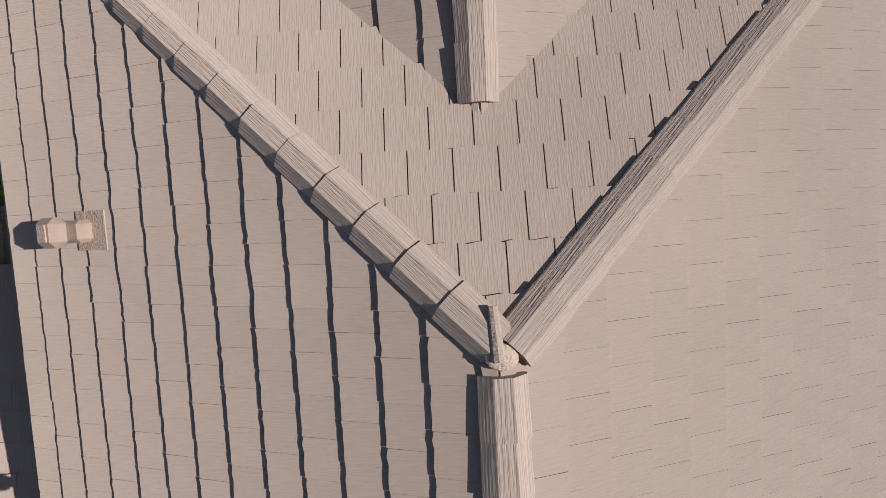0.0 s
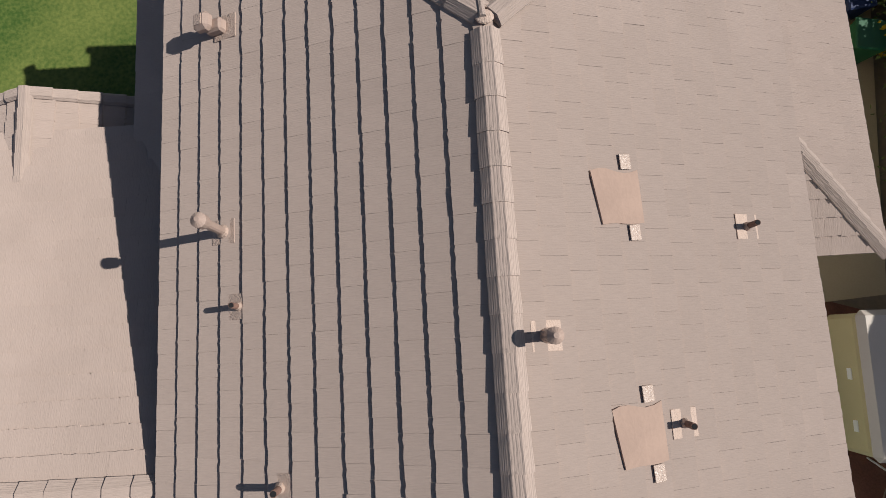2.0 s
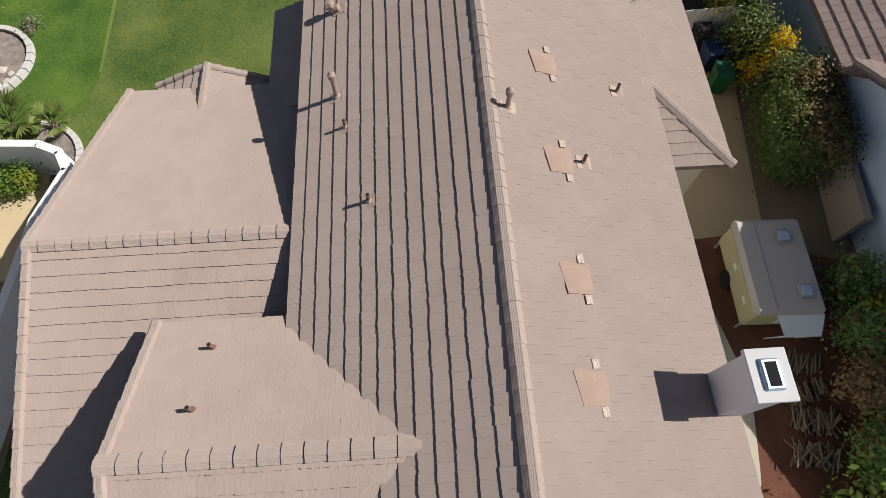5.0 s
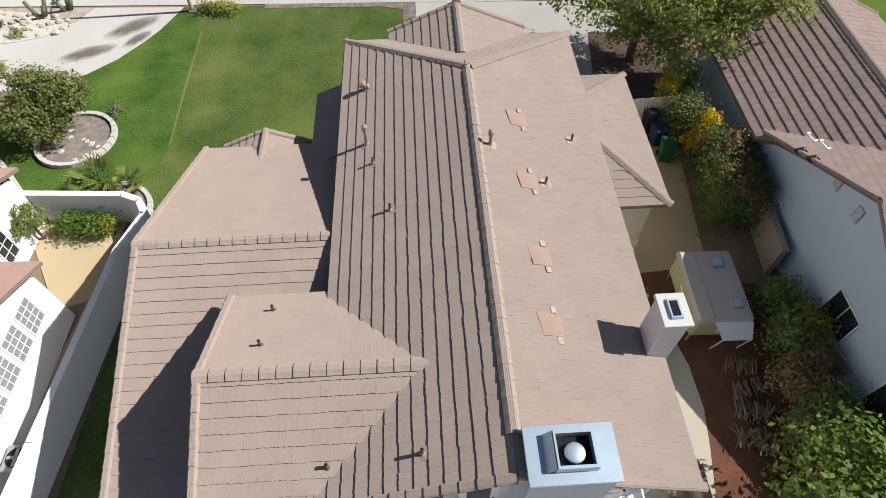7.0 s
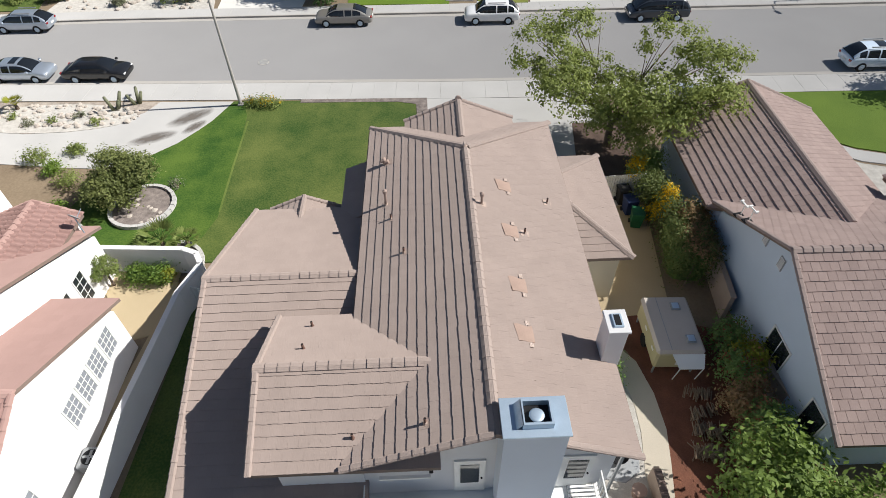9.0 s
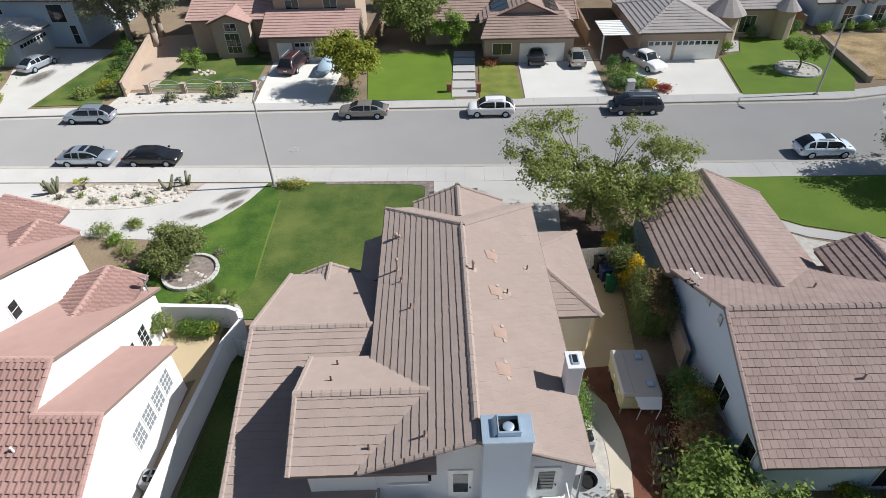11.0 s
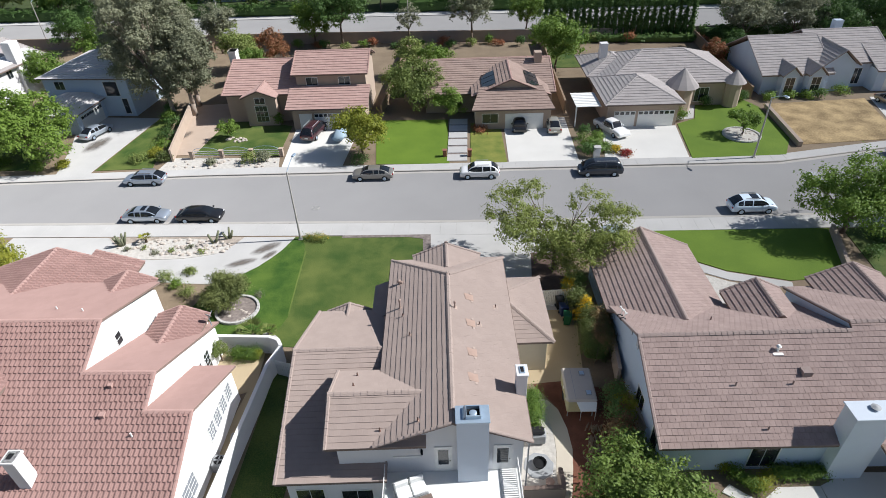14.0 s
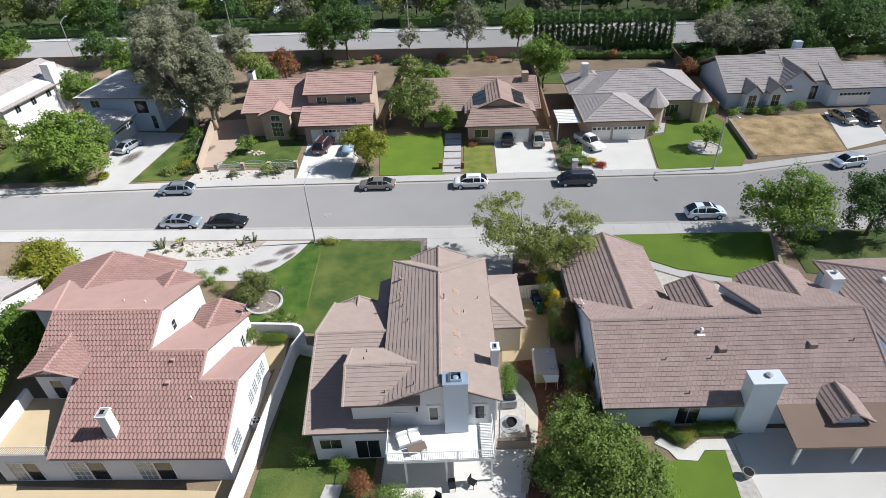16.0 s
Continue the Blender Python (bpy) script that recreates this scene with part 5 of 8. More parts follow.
    # mortar at the meeting of ridge and hips
    bm = bmesh.new()
    bmesh.ops.create_icosphere(bm, subdivisions=2, radius=0.085, matrix=Matrix.Translation((0.02, 0.0, 7.66)) @ Matrix.Diagonal((1.2, 1.0, 0.35, 1)))
    part("mortar", bm, MASTIC, HOUSE, "mortar lump where ridge and hips meet")
    bm = bmesh.new()
    tube(bm, (0, -0.02, 7.69), (-0.02, 0.30, 7.64), 0.04, 0.03, 8)
    part("starter_tile", bm, TAUPE_CAP, HOUSE)
    bm = bmesh.new()
    tube(bm, (0, 4.55, 7.0), (0, 4.40, 7.02), 0.15, 0.16, 12)
    part("end_cap", bm, TAUPE_CAP, HOUSE, "rounded end of the ridge tiles")


FOIL = material("mastic_foil", (0.47, 0.37, 0.315), (0.38, 0.285, 0.24), 0.35, 12, 45, 0.8, 1.0, spec=0.7)
roof_details()


def house_back():
    H = HOUSE
    # side chimney
    ch = part("chimney", boxes((3.60, 4.16, -9.10, -8.36, 0, 7.54), (3.55, 4.21, -9.15, -8.31, 7.54, 7.64), bevel=0.012), STUCCO, H, "white stucco side chimney")
    part("flue_rim", boxes((3.72, 4.04, -8.98, -8.48, 7.62, 7.70), bevel=0.03), METAL, ch, "oval metal flue rim")
    # black block in the rim takes the place of the flue's dark depth
    part("flue", boxes((3.79, 3.97, -8.92, -8.54, 7.66, 7.705)), DARK, ch)
    # rear chimney with a metal top
    # white stucco again, its blue shade tint painted in
    ch = part("chimney", boxes((0.2, 1.83, -12.22, -11.2, 0, 7.80)), SKYTINTED, H, "broad white rear chimney tinted with blue sky shade")
    part("metal_top", boxes((0.15, 1.88, -12.28, -11.17, 7.80, 7.86), bevel=0.01), METAL, ch, "galvanised metal chimney top")
    bm = bmesh.new()
    for x0, x1, y0, y1 in ((0.66, 1.44, -12.06, -12.0), (0.66, 1.44, -11.42, -11.36), (0.66, 0.72, -12.0, -11.42), (1.38, 1.44, -12.0, -11.42)):
        box(bm, x0, x1, y0, y1, 7.86, 8.10)
    part("shroud", bm, METAL, ch, "open square metal shroud")
    bm = bmesh.new()
    v = [bm.verts.new(p) for p in ((0.66, -12.06, 8.10), (0.66, -11.36, 8.10), (0.50, -11.36, 7.86), (0.50, -12.06, 7.86))]
    f = bm.faces.new(v)
    r = bmesh.ops.extrude_face_region(bm, geom=[f])
    bmesh.ops.translate(bm, verts=[q for q in r["geom"] if isinstance(q, bmesh.types.BMVert)], vec=(0.02, 0, 0))
    part("shroud_skirt", bm, METAL, ch)
    # flat black plate colours in the shade at the bottom of the shroud
    part("void", boxes((0.72, 1.38, -12.0, -11.42, 7.862, 7.875)), DARK, ch)
    bm = bmesh.new()
    tube(bm, (1.05, -11.75, 7.87), (1.05, -11.75, 7.98), 0.15, 0.17, 16)
    bmesh.ops.create_uvsphere(bm, u_segments=16, v_segments=8, radius=0.20, matrix=Matrix.Translation((1.05, -11.75, 7.98)) @ Matrix.Diagonal((1, 1, 0.18, 1)))
    part("flue_cap", bm, METAL, ch, "round pale metal flue cap", smooth=True)
    # rear openings
    yb = -11.5
    for x, w, lab in ((-0.55, 0.8, "white back door with a dark screen"), (2.65, 0.85, "white glazed back door")):
        d = part("door", boxes((x - w / 2 - 0.07, x + w / 2 + 0.07, yb - 0.06, yb + 0.02, 2.86, 5.0)), WHITE, H, lab)
        part("pane", boxes((x - w / 2 + 0.12, x + w / 2 - 0.12, yb - 0.075, yb - 0.05, 3.5, 4.75)), GLASS, d)
        bm = bmesh.new()
        bmesh.ops.create_uvsphere(bm, u_segments=8, v_segments=6, radius=0.035, matrix=Matrix.Translation((x + w / 2 - 0.04, yb - 0.09, 3.85)))
        part("door_handle", bm, DARK, d)
    window(H, pose(-5.4, -12.05, 0.1), 1.7, 2.0, 2, 1)
    window(H, pose(-8.0, -12.05, 1.3), 1.5, 1.0, 2, 1)
    L = part("wall_lamp", boxes((-1.75, -1.63, yb - 0.16, yb, 4.5, 4.78), (-1.73, -1.65, yb - 0.12, yb, 4.78, 4.86), bevel=0.01), DARK, H, "dark lantern wall lamp")
    part("gutter", boxes((-3.2, -1.7, yb - 0.35, yb - 0.25, 4.6, 4.68)), WHITE, H)
    part("downpipe", boxes((4.02, 4.1, -11.4, -11.32, 0, 5.75)), GREYPAINT, H)
    # small window in the yellow side wall and gutter lines
    for x in (-4.12, 4.12):
        part("gutter", boxes((x - 0.05, x + 0.05, -11.9, 3.9, 5.68, 5.80), bevel=0.015), FASCIA, H, "brown eaves gutter")
    window(H, pose(0, 4.1, 4.4, 0, 0, 180), 1.8, 1.2, 2, 2)
    garage_door(H, pose(5.2, 4.6, 0, 0, 0, 180), 2.6, 2.2)


house_back()


def deck():
    D = thing("deck", HOUSE.matrix_basis @ pose(0, 0, 0), "white first-floor deck with a white metal railing", "deck")
    part("floor", boxes((-3.75, 3.5, -14.4, -11.5, 2.62, 2.82), bevel=0.01), WHITE, D, "white painted deck floor")
    for x in (-2.6, 0.2, 3.3):
        part("post", boxes((x - 0.07, x + 0.07, -14.2, -14.06, 0, 2.62)), WHITE, D)
    for x0, x1, y0, y1 in ((-3.75, 3.5, -14.4, -14.36), (-3.75, -3.71, -14.4, -11.5), (3.46, 3.5, -14.4, -11.5)):
        part("rail", boxes((x0, x1, y0, y1, 3.76, 3.81), (x0, x1, y0, y1, 2.90, 2.94)), WHITE, D)
    me = None
    spots = [(-3.7 + 0.125 * i, -14.38) for i in range(58)] + [(-3.73, -14.3 + 0.14 * i) for i in range(20)] + [(3.48, -14.3 + 0.14 * i) for i in range(20)]
    for x, y in spots:
        if me is None:
            o = part("baluster", boxes((-0.011, 0.011, -0.011, 0.011, 2.92, 3.78)), WHITE, D)
            me = o.data
        else:
            o = new("baluster", me)
            o.parent = D
        o.location = (x, y, 0)
    for x in (-3.73, -1.4, 1.0, 3.48):
        part("rail_post", boxes((x - 0.03, x + 0.03, -14.41, -14.35, 2.82, 3.84)), WHITE, D)
    B = thing("slatted_cover", HOUSE.matrix_basis @ pose(2.95, -12.95, 2.83), "pale slatted cover beside the deck railing", "slatted cover")
    for k in range(22):
        part("slat", boxes((-0.42, 0.42, -1.35 + k * 0.125, -1.26 + k * 0.125, 0.08, 0.11)), WHITE, B)
    for x in (-0.42, 0.38):
        part("rail", boxes((x, x + 0.04, -1.38, 1.42, 0.0, 0.08)), GREYPAINT, B)
    S = thing("outdoor_sofa", HOUSE.matrix_basis @ pose(-2.35, -12.75, 2.82, 0, 0, 20), "outdoor sofa with thick white cushions", "sofa")
    part("frame", boxes((-0.85, 0.85, -0.5, 0.45, 0.08, 0.28), (-0.85, 0.85, 0.36, 0.46, 0.28, 0.7), bevel=0.01), GREYPAINT, S)
    for x in (-0.8, 0.76):
        for y in (-0.46, 0.4):
            part("leg", boxes((x, x + 0.05, y, y + 0.05, 0, 0.1)), GREYPAINT, S)
    for x in (-0.42, 0.42):
        part("seat_cushion", boxes((x - 0.40, x + 0.40, -0.48, 0.3, 0.28, 0.46), bevel=0.05), WHITE, S, smooth=False)
        part("back_cushion", boxes((x - 0.40, x + 0.40, 0.18, 0.38, 0.44, 0.85), bevel=0.06), WHITE, S)
    T = thing("coffee_table", HOUSE.matrix_basis @ pose(-1.75, -13.55, 2.82, 0, 0, 20), "low dark brown coffee table on the deck", "table")
    part("tabletop", boxes((-0.65, 0.65, -0.32, 0.32, 0.30, 0.36), bevel=0.01), FASCIA, T)
    for x in (-0.6, 0.55):
        for y in (-0.28, 0.23):
            part("leg", boxes((x, x + 0.05, y, y + 0.05, 0, 0.3)), FASCIA, T)
    # barbecue corner
    W = thing("garden_wall", pose(6.0, -11.0, 0, 0, 0, 3), "low brick-capped garden wall round the barbecue", "wall")
    for x0, x1, y0, y1 in ((-1.2, 1.2, -0.9, -0.7), (1.0, 1.2, -0.7, 0.5)):
        part("wall", boxes((x0, x1, y0, y1, 0, 0.95)), BEIGE, W)
        x = x0
        n = int(max(x1 - x0, y1 - y0) / 0.11)
        for k in range(n):
            if x1 - x0 > y1 - y0:
                part("brick", boxes((x0 + k * 0.11, x0 + k * 0.11 + 0.10, y0 - 0.03, y1 + 0.03, 0.952, 1.02)), FASCIA, W)
            else:
                part("brick", boxes((x0 - 0.03, x1 + 0.03, y0 + k * 0.11, y0 + k * 0.11 + 0.10, 0.952, 1.02)), FASCIA, W)
    G = thing("barbecue", pose(5.9, -8.0, 0, 0, 0, 5), "dark barbecue on the gravel by the hedge", "barbecue")
    part("body", boxes((-0.6, 0.6, -0.35, 0.35, 0.1, 0.95), bevel=0.08), GREYPAINT, G)
    part("lid", boxes((-0.5, 0.5, -0.3, 0.3, 0.95, 1.2), bevel=0.1), DARK, G)
    M = thing("patio_mat", pose(5.95, -9.75, 0.012, 0, 0, 12), "grey eight-sided mat on the white gravel", "mat")
    bm = bmesh.new()
    bmesh.ops.create_cone(bm, cap_ends=True, segments=8, radius1=0.95, radius2=0.92, depth=0.03, matrix=Matrix.Translation((0, 0, 0.016)))
    part("mat", bm, GREYPAINT, M)
    F = thing("fire_pit", pose(6.0, -9.7, 0.04), "low round dark fire pit on the mat", "fire pit")
    bm = bmesh.new()
    tube(bm, (0, 0, 0), (0, 0, 0.3), 0.30, 0.42, 16, cap=False)
    tube(bm, (0, 0, 0.02), (0, 0, 0.12), 0.28, 0.32, 16)
    part("bowl", bm, DARK, F)
    P = thing("plant_pot", pose(6.45, -11.1, 0), "round clay pot by the garden wall", "pot")
    bm = bmesh.new()
    tube(bm, (0, 0, 0), (0, 0, 0.5), 0.18, 0.27, 14)
    part("pot", bm, PATCH, P)
    for x, y, a in ((1.6, -15.2, 10), (3.0, -14.9, 60), (0.6, -16.2, -30)):
        C = thing("patio_chair", pose(x, y, 0, 0, 0, a), "dark metal patio chair in the shade", "chair", "patio chairs")
        part("seat", boxes((-0.25, 0.25, -0.25, 0.25, 0.42, 0.46), bevel=0.01), DARK, C)
        part("backrest", boxes((-0.25, 0.25, 0.22, 0.26, 0.5, 0.95), bevel=0.01), DARK, C)
        for lx in (-0.23, 0.20):
            for ly in (-0.23, 0.20):
                part("leg", boxes((lx, lx + 0.03, ly, ly + 0.03, 0, 0.42)), DARK, C)


deck()


# ---- plants ----
def leaves(lobes, count, size, rng, clump=0.45, per=28):
    """Leaf quads in clumps spread through the given ellipsoids (cx, cy, cz, rx, ry, rz)."""
    vol = np.array([l[3] * l[4] + l[3] * l[5] for l in lobes])
    vol = vol / vol.sum()
    ncl = max(3, count // per)
    which = rng.choice(len(lobes), ncl, p=vol)
    L = np.array(lobes)[which]
    d = rng.normal(size=(ncl, 3))
    d /= np.linalg.norm(d, axis=1)[:, None]
    d[:, 2] = np.where(d[:, 2] < -0.55, -d[:, 2], d[:, 2])
    r = rng.uniform(0.35, 1.0, ncl) ** 0.55 * rng.uniform(0.82, 1.12, ncl)
    cen = L[:, :3] + d * L[:, 3:] * r[:, None]
    cs = clump * rng.uniform(0.6, 1.4, ncl)
    c = np.repeat(cen, per, 0) + rng.normal(size=(ncl * per, 3)) * np.repeat(cs, per)[:, None] * np.array([1, 1, 0.7])
    out = np.repeat(d, per, 0)
    off = c - np.repeat(cen, per, 0)
    off /= np.linalg.norm(off, axis=1)[:, None] + 1e-6
    n = out * 0.5 + off * 0.7 + rng.normal(size=c.shape) * 0.5 + np.array([0, 0, 0.4])
    n /= np.linalg.norm(n, axis=1)[:, None]
    a = np.cross(n, rng.normal(size=c.shape))
    a /= np.linalg.norm(a, axis=1)[:, None]
    b = np.cross(n, a)
    s = (size * rng.uniform(0.55, 1.35, len(c)))[:, None]
    q = np.stack([c - a * s, c - b * s * 0.55, c + a * s, c + b * s * 0.55], 1)
    return q.reshape(-1, 3)


def leaf_mesh(name, lobes, count, size, mat, parent, seed, clump=0.45, label="", per=28):
    v = leaves(lobes, count, size, np.random.default_rng(seed), clump, per)
    me = bpy.data.meshes.new(name)
    n = len(v) // 4
    me.vertices.add(4 * n)
    me.vertices.foreach_set("co", v.astype(np.float32).ravel())
    me.loops.add(4 * n)
    me.loops.foreach_set("vertex_index", np.arange(4 * n, dtype=np.int32))
    me.polygons.add(n)
    me.polygons.foreach_set("loop_start", np.arange(0, 4 * n, 4, dtype=np.int32))
    me.update(calc_edges=True)
    me.materials.append(mat)
    ob = new(name, me)
    ob.parent = parent
    return tagged(ob, label=label)


def limb(bm, pts, r0, r1):
    for i in range(len(pts) - 1):
        k0, k1 = i / (len(pts) - 1), (i + 1) / (len(pts) - 1)
        tube(bm, pts[i], pts[i + 1], r0 + (r1 - r0) * k0, r0 + (r1 - r0) * k1, 8)


def tree(x, y, h, r, mat, label, count=2600, size=0.16, bark=None, lobes=None, trunk=0.16, seed=1, clump=0.5, squash=0.8, category="tree", core=True):
    rng = random.Random(seed)
    T = thing("tree", pose(x, y, 0), label, category)
    if lobes is None:
        lobes = []
        for k in range(8):
            a = k * 0.785 + rng.uniform(-0.35, 0.35)
            q = r * rng.uniform(0.45, 0.68)
            lobes.append((math.cos(a) * q, math.sin(a) * q, h - r * squash + rng.uniform(-0.5, 0.2) * r, r * rng.uniform(0.40, 0.58), r * rng.uniform(0.40, 0.58), r * squash * rng.uniform(0.45, 0.7)))
        lobes.append((0, 0, h - r * squash * 0.8, r * 0.62, r * 0.62, r * squash * 0.8))
        lobes.append((r * 0.2, -r * 0.2, h - r * squash * 1.2, r * 0.7, r * 0.7, r * squash * 0.6))
    bm = bmesh.new()
    zc = min(l[2] - l[5] * 0.6 for l in lobes)
    fork = max(0.5, min(zc, h * 0.4))
    limb(bm, [(0, 0, -0.05), (rng.uniform(-0.1, 0.1), rng.uniform(-0.1, 0.1), fork * 0.5), (rng.uniform(-0.15, 0.15), rng.uniform(-0.15, 0.15), fork)], trunk * 1.25, trunk * 0.8)
    for l in lobes:
        mid = Vector((l[0] * 0.45, l[1] * 0.45, (fork + l[2]) / 2 + 0.1))
        limb(bm, [(0, 0, fork - 0.05), mid, (l[0], l[1], l[2])], trunk * 0.42, trunk * 0.12)
        for k in range(3):
            limb(bm, [mid, (l[0] + rng.uniform(-0.7, 0.7) * l[3], l[1] + rng.uniform(-0.7, 0.7) * l[4], l[2] + rng.uniform(-0.2, 0.7) * l[5])], trunk * 0.15, trunk * 0.05)
    part("trunk", bm, bark or BARK, T, "branching trunk", smooth=True)
    leaf_mesh("crown", lobes, int(count * 2.3), size * 0.86, mat, T, seed, clump * 0.66, per=60)
    return T


def shrub(x, y, r, h, mat, label, count=900, size=0.07, seed=1, ry=None, flower=None, flower_mat=None, name="shrub", rot=0):
    ry = ry or r
    T = thing(name, pose(x, y, 0, 0, 0, rot), label, "shrub")
    rng = random.Random(seed)
    lobes = [(rng.uniform(-0.5, 0.5) * r, rng.uniform(-0.5, 0.5) * ry, h * rng.uniform(0.4, 0.6), r * 0.6, ry * 0.6, h * 0.45) for k in range(5)] + [(0, 0, h * 0.5, r * 0.8, ry * 0.8, h * 0.48)]
    bm = bmesh.new()
    for k in range(4):
        limb(bm, [(0, 0, -0.03), (rng.uniform(-0.5, 0.5) * r, rng.uniform(-0.5, 0.5) * ry, h * 0.6)], 0.03, 0.01)
    part("woody_base", bm, BARK, T)
    leaf_mesh("foliage", lobes, count, size, mat, T, seed, clump=min(0.22, r * 0.25), per=16)
    if flower:
        leaf_mesh("blossom", [(l[0], l[1], l[2] + 0.1, l[3], l[4], l[5]) for l in lobes], flower, size, flower_mat, T, seed + 50, clump=0.12, per=8)
    return T


def hedge(x0, y0, x1, y1, w, h, mat, label, count=5000, size=0.07, seed=1, round_top=True, flower=0, flower_mat=None):
    d = Vector((x1 - x0, y1 - y0, 0))
    L = d.length
    T = thing("hedge", pose(x0, y0, 0, 0, 0, math.degrees(math.atan2(d.y, d.x))), label, "hedge")
    n = max(2, int(L / (w * 0.5)))
    rng = random.Random(seed)
    lobes = [(L * (k + 0.5) / n, rng.uniform(-0.1, 0.1) * w, h * rng.uniform(0.45, 0.58), w * 0.42, w * 0.46, h * rng.uniform(0.42, 0.52)) for k in range(n)]
    bm = bmesh.new()
    for l in lobes:
        limb(bm, [(l[0], l[1], -0.03), (l[0] + 0.1, l[1], h * 0.7)], 0.04, 0.015)
    part("woody_base", bm, BARK, T)
    # solid dark green box stands in for the shaded depth behind the leaves
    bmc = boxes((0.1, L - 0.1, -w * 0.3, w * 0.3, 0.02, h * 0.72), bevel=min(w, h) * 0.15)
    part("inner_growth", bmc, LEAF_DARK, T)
    leaf_mesh("foliage", lobes, count, size, mat, T, seed, clump=0.22, per=20)
    if flower:
        leaf_mesh("blossom", lobes, flower, size, flower_mat, T, seed + 9, clump=0.15, per=10)
    return T


def rust_hedge():
    """A tall block of hedge, green below, with rusty new growth over its top and sunny side."""
    T = thing("hedge", pose(11.0, 0.4, 0, 0, 0, -6), "tall clipped green hedge with rusty-brown new leaves", "hedge")
    bm = bmesh.new()
    for k in range(6):
        limb(bm, [(0, -1.6 + k * 0.64, -0.03), (0.1, -1.6 + k * 0.64, 1.6)], 0.05, 0.02)
    part("woody_base", bm, BARK, T)
    # closed core, coloured dark as the hedge's shaded inside
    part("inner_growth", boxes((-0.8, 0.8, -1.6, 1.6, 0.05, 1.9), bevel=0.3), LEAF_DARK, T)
    low = [(x, y, z, 0.62, 0.7, 0.6) for x in (-0.5, 0.45) for y in (-1.4, -0.5, 0.5, 1.4) for z in (0.7, 1.5, 2.0)]
    leaf_mesh("foliage", low, 15000, 0.055, LEAF_GARDEN, T, 11, clump=0.2, per=24)
    top = [(x, y, z, 0.6, 0.7, 0.4) for x, z in ((0.15, 2.25), (0.75, 1.9)) for y in (-1.3, -0.5, 0.5, 1.2)]
    leaf_mesh("new_growth", top, 5200, 0.055, LEAF_RUST, T, 12, clump=0.2, per=16, label="rusty-brown young leaves")
    return T


LEAF_STREET = leaf_material("leaf_street", (0.29, 0.335, 0.09), (0.11, 0.15, 0.04))
LEAF_RING = leaf_material("leaf_ring", (0.30, 0.33, 0.11), (0.12, 0.15, 0.05))
LEAF_GARDEN = leaf_material("leaf_garden", (0.20, 0.24, 0.075), (0.07, 0.105, 0.028))
LEAF_HEDGE = leaf_material("leaf_hedge", (0.25, 0.36, 0.11), (0.11, 0.18, 0.05))
ROCKBED = material("rock_bed", (0.52, 0.45, 0.38), (0.25, 0.21, 0.18), 0.95, 1.5, 9, 1.0, 0.8)
LEAF_PATIO = leaf_material("leaf_patio", (0.215, 0.30, 0.065), (0.072, 0.12, 0.027))
LEAF_RUST = leaf_material("leaf_rust", (0.40, 0.25, 0.13), (0.18, 0.14, 0.06))
# round the taupe house
tree(9.2, 10.0, 8.0, 3.2, LEAF_STREET, "open feathery street tree with bright olive leaves", 13500, 0.108, lobes=[(-0.5, -2.4, 3.4, 1.9, 1.2, 0.9), (1.8, -4.2, 4.2, 1.4, 1.2, 0.8), (3.8, -3.8, 5.2, 1.7, 1.5, 1.0), (-3.6, -1.0, 4.2, 1.8, 1.2, 0.9), (0.8, -2.8, 4.4, 1.8, 1.4, 1.0), (-2.0, -1.4, 3.4, 1.6, 1.2, 0.8), (-4.2, 2.4, 5.4, 2.0, 2.1, 1.2), (-2.4, 3.4, 6.0, 1.9, 1.6, 1.0), (-3.4, 0.2, 4.4, 1.9, 1.8, 1.0), (2.8, 1.4, 6.0, 2.1, 2.0, 1.2), (4.2, -0.6, 5.6, 2.1, 2.0, 1.3), (1.2, -1.8, 4.6, 2.0, 1.9, 1.2), (-1.0, 0.2, 3.8, 1.9, 1.8, 1.1), (3.2, -2.6, 4.6, 1.5, 1.5, 1.0), (0.3, 0.8, 3.4, 2.0, 1.8, 1.0), (1.8, -1.2, 3.0, 1.8, 1.8, 1.1), (-1.8, 1.6, 4.2, 1.8, 1.6, 1.0), (0.2, -3.4, 2.6, 1.3, 1.4, 1.0), (-0.4, -1.6, 2.4, 1.5, 1.2, 0.9), (4.9, -2.0, 4.6, 1.3, 1.5, 0.9), (-5.0, 0.8, 4.8, 1.2, 1.4, 0.8)], trunk=0.2, seed=3, clump=0.36)
tree(-18.5, 5.1, 3.3, 1.9, LEAF_RING, "dense rounded olive-green tree in a stone ring", 8000, 0.085, trunk=0.12, seed=5, clump=0.3)
tree(11.6, -14.4, 5.2, 4.9, LEAF_PATIO, "broad leafy green tree beside the patio", 20000, 0.125, trunk=0.2, seed=7, clump=0.42, squash=0.62)
rust_hedge()
shrub(10.3, 4.2, 0.95, 2.5, LEAF_GARDEN, "dense green shrub along the side passage", 4200, 0.06, 14)
shrub(9.75, 5.75, 0.55, 2.6, LEAF_HEDGE, "shrub with bright yellow flowers", 900, 0.06, 12, flower=1500, flower_mat=FLOWER_Y)
shrub(10.7, 2.95, 0.6, 2.8, LEAF_HEDGE, "shrub with bright yellow flowers", 700, 0.06, 13, flower=1400, flower_mat=FLOWER_Y)
shrub(10.0, 2.9, 0.3, 1.6, LEAF_HEDGE, "small yellow-flowered shrub by the passage", 400, 0.06, 15, flower=500, flower_mat=FLOWER_Y)
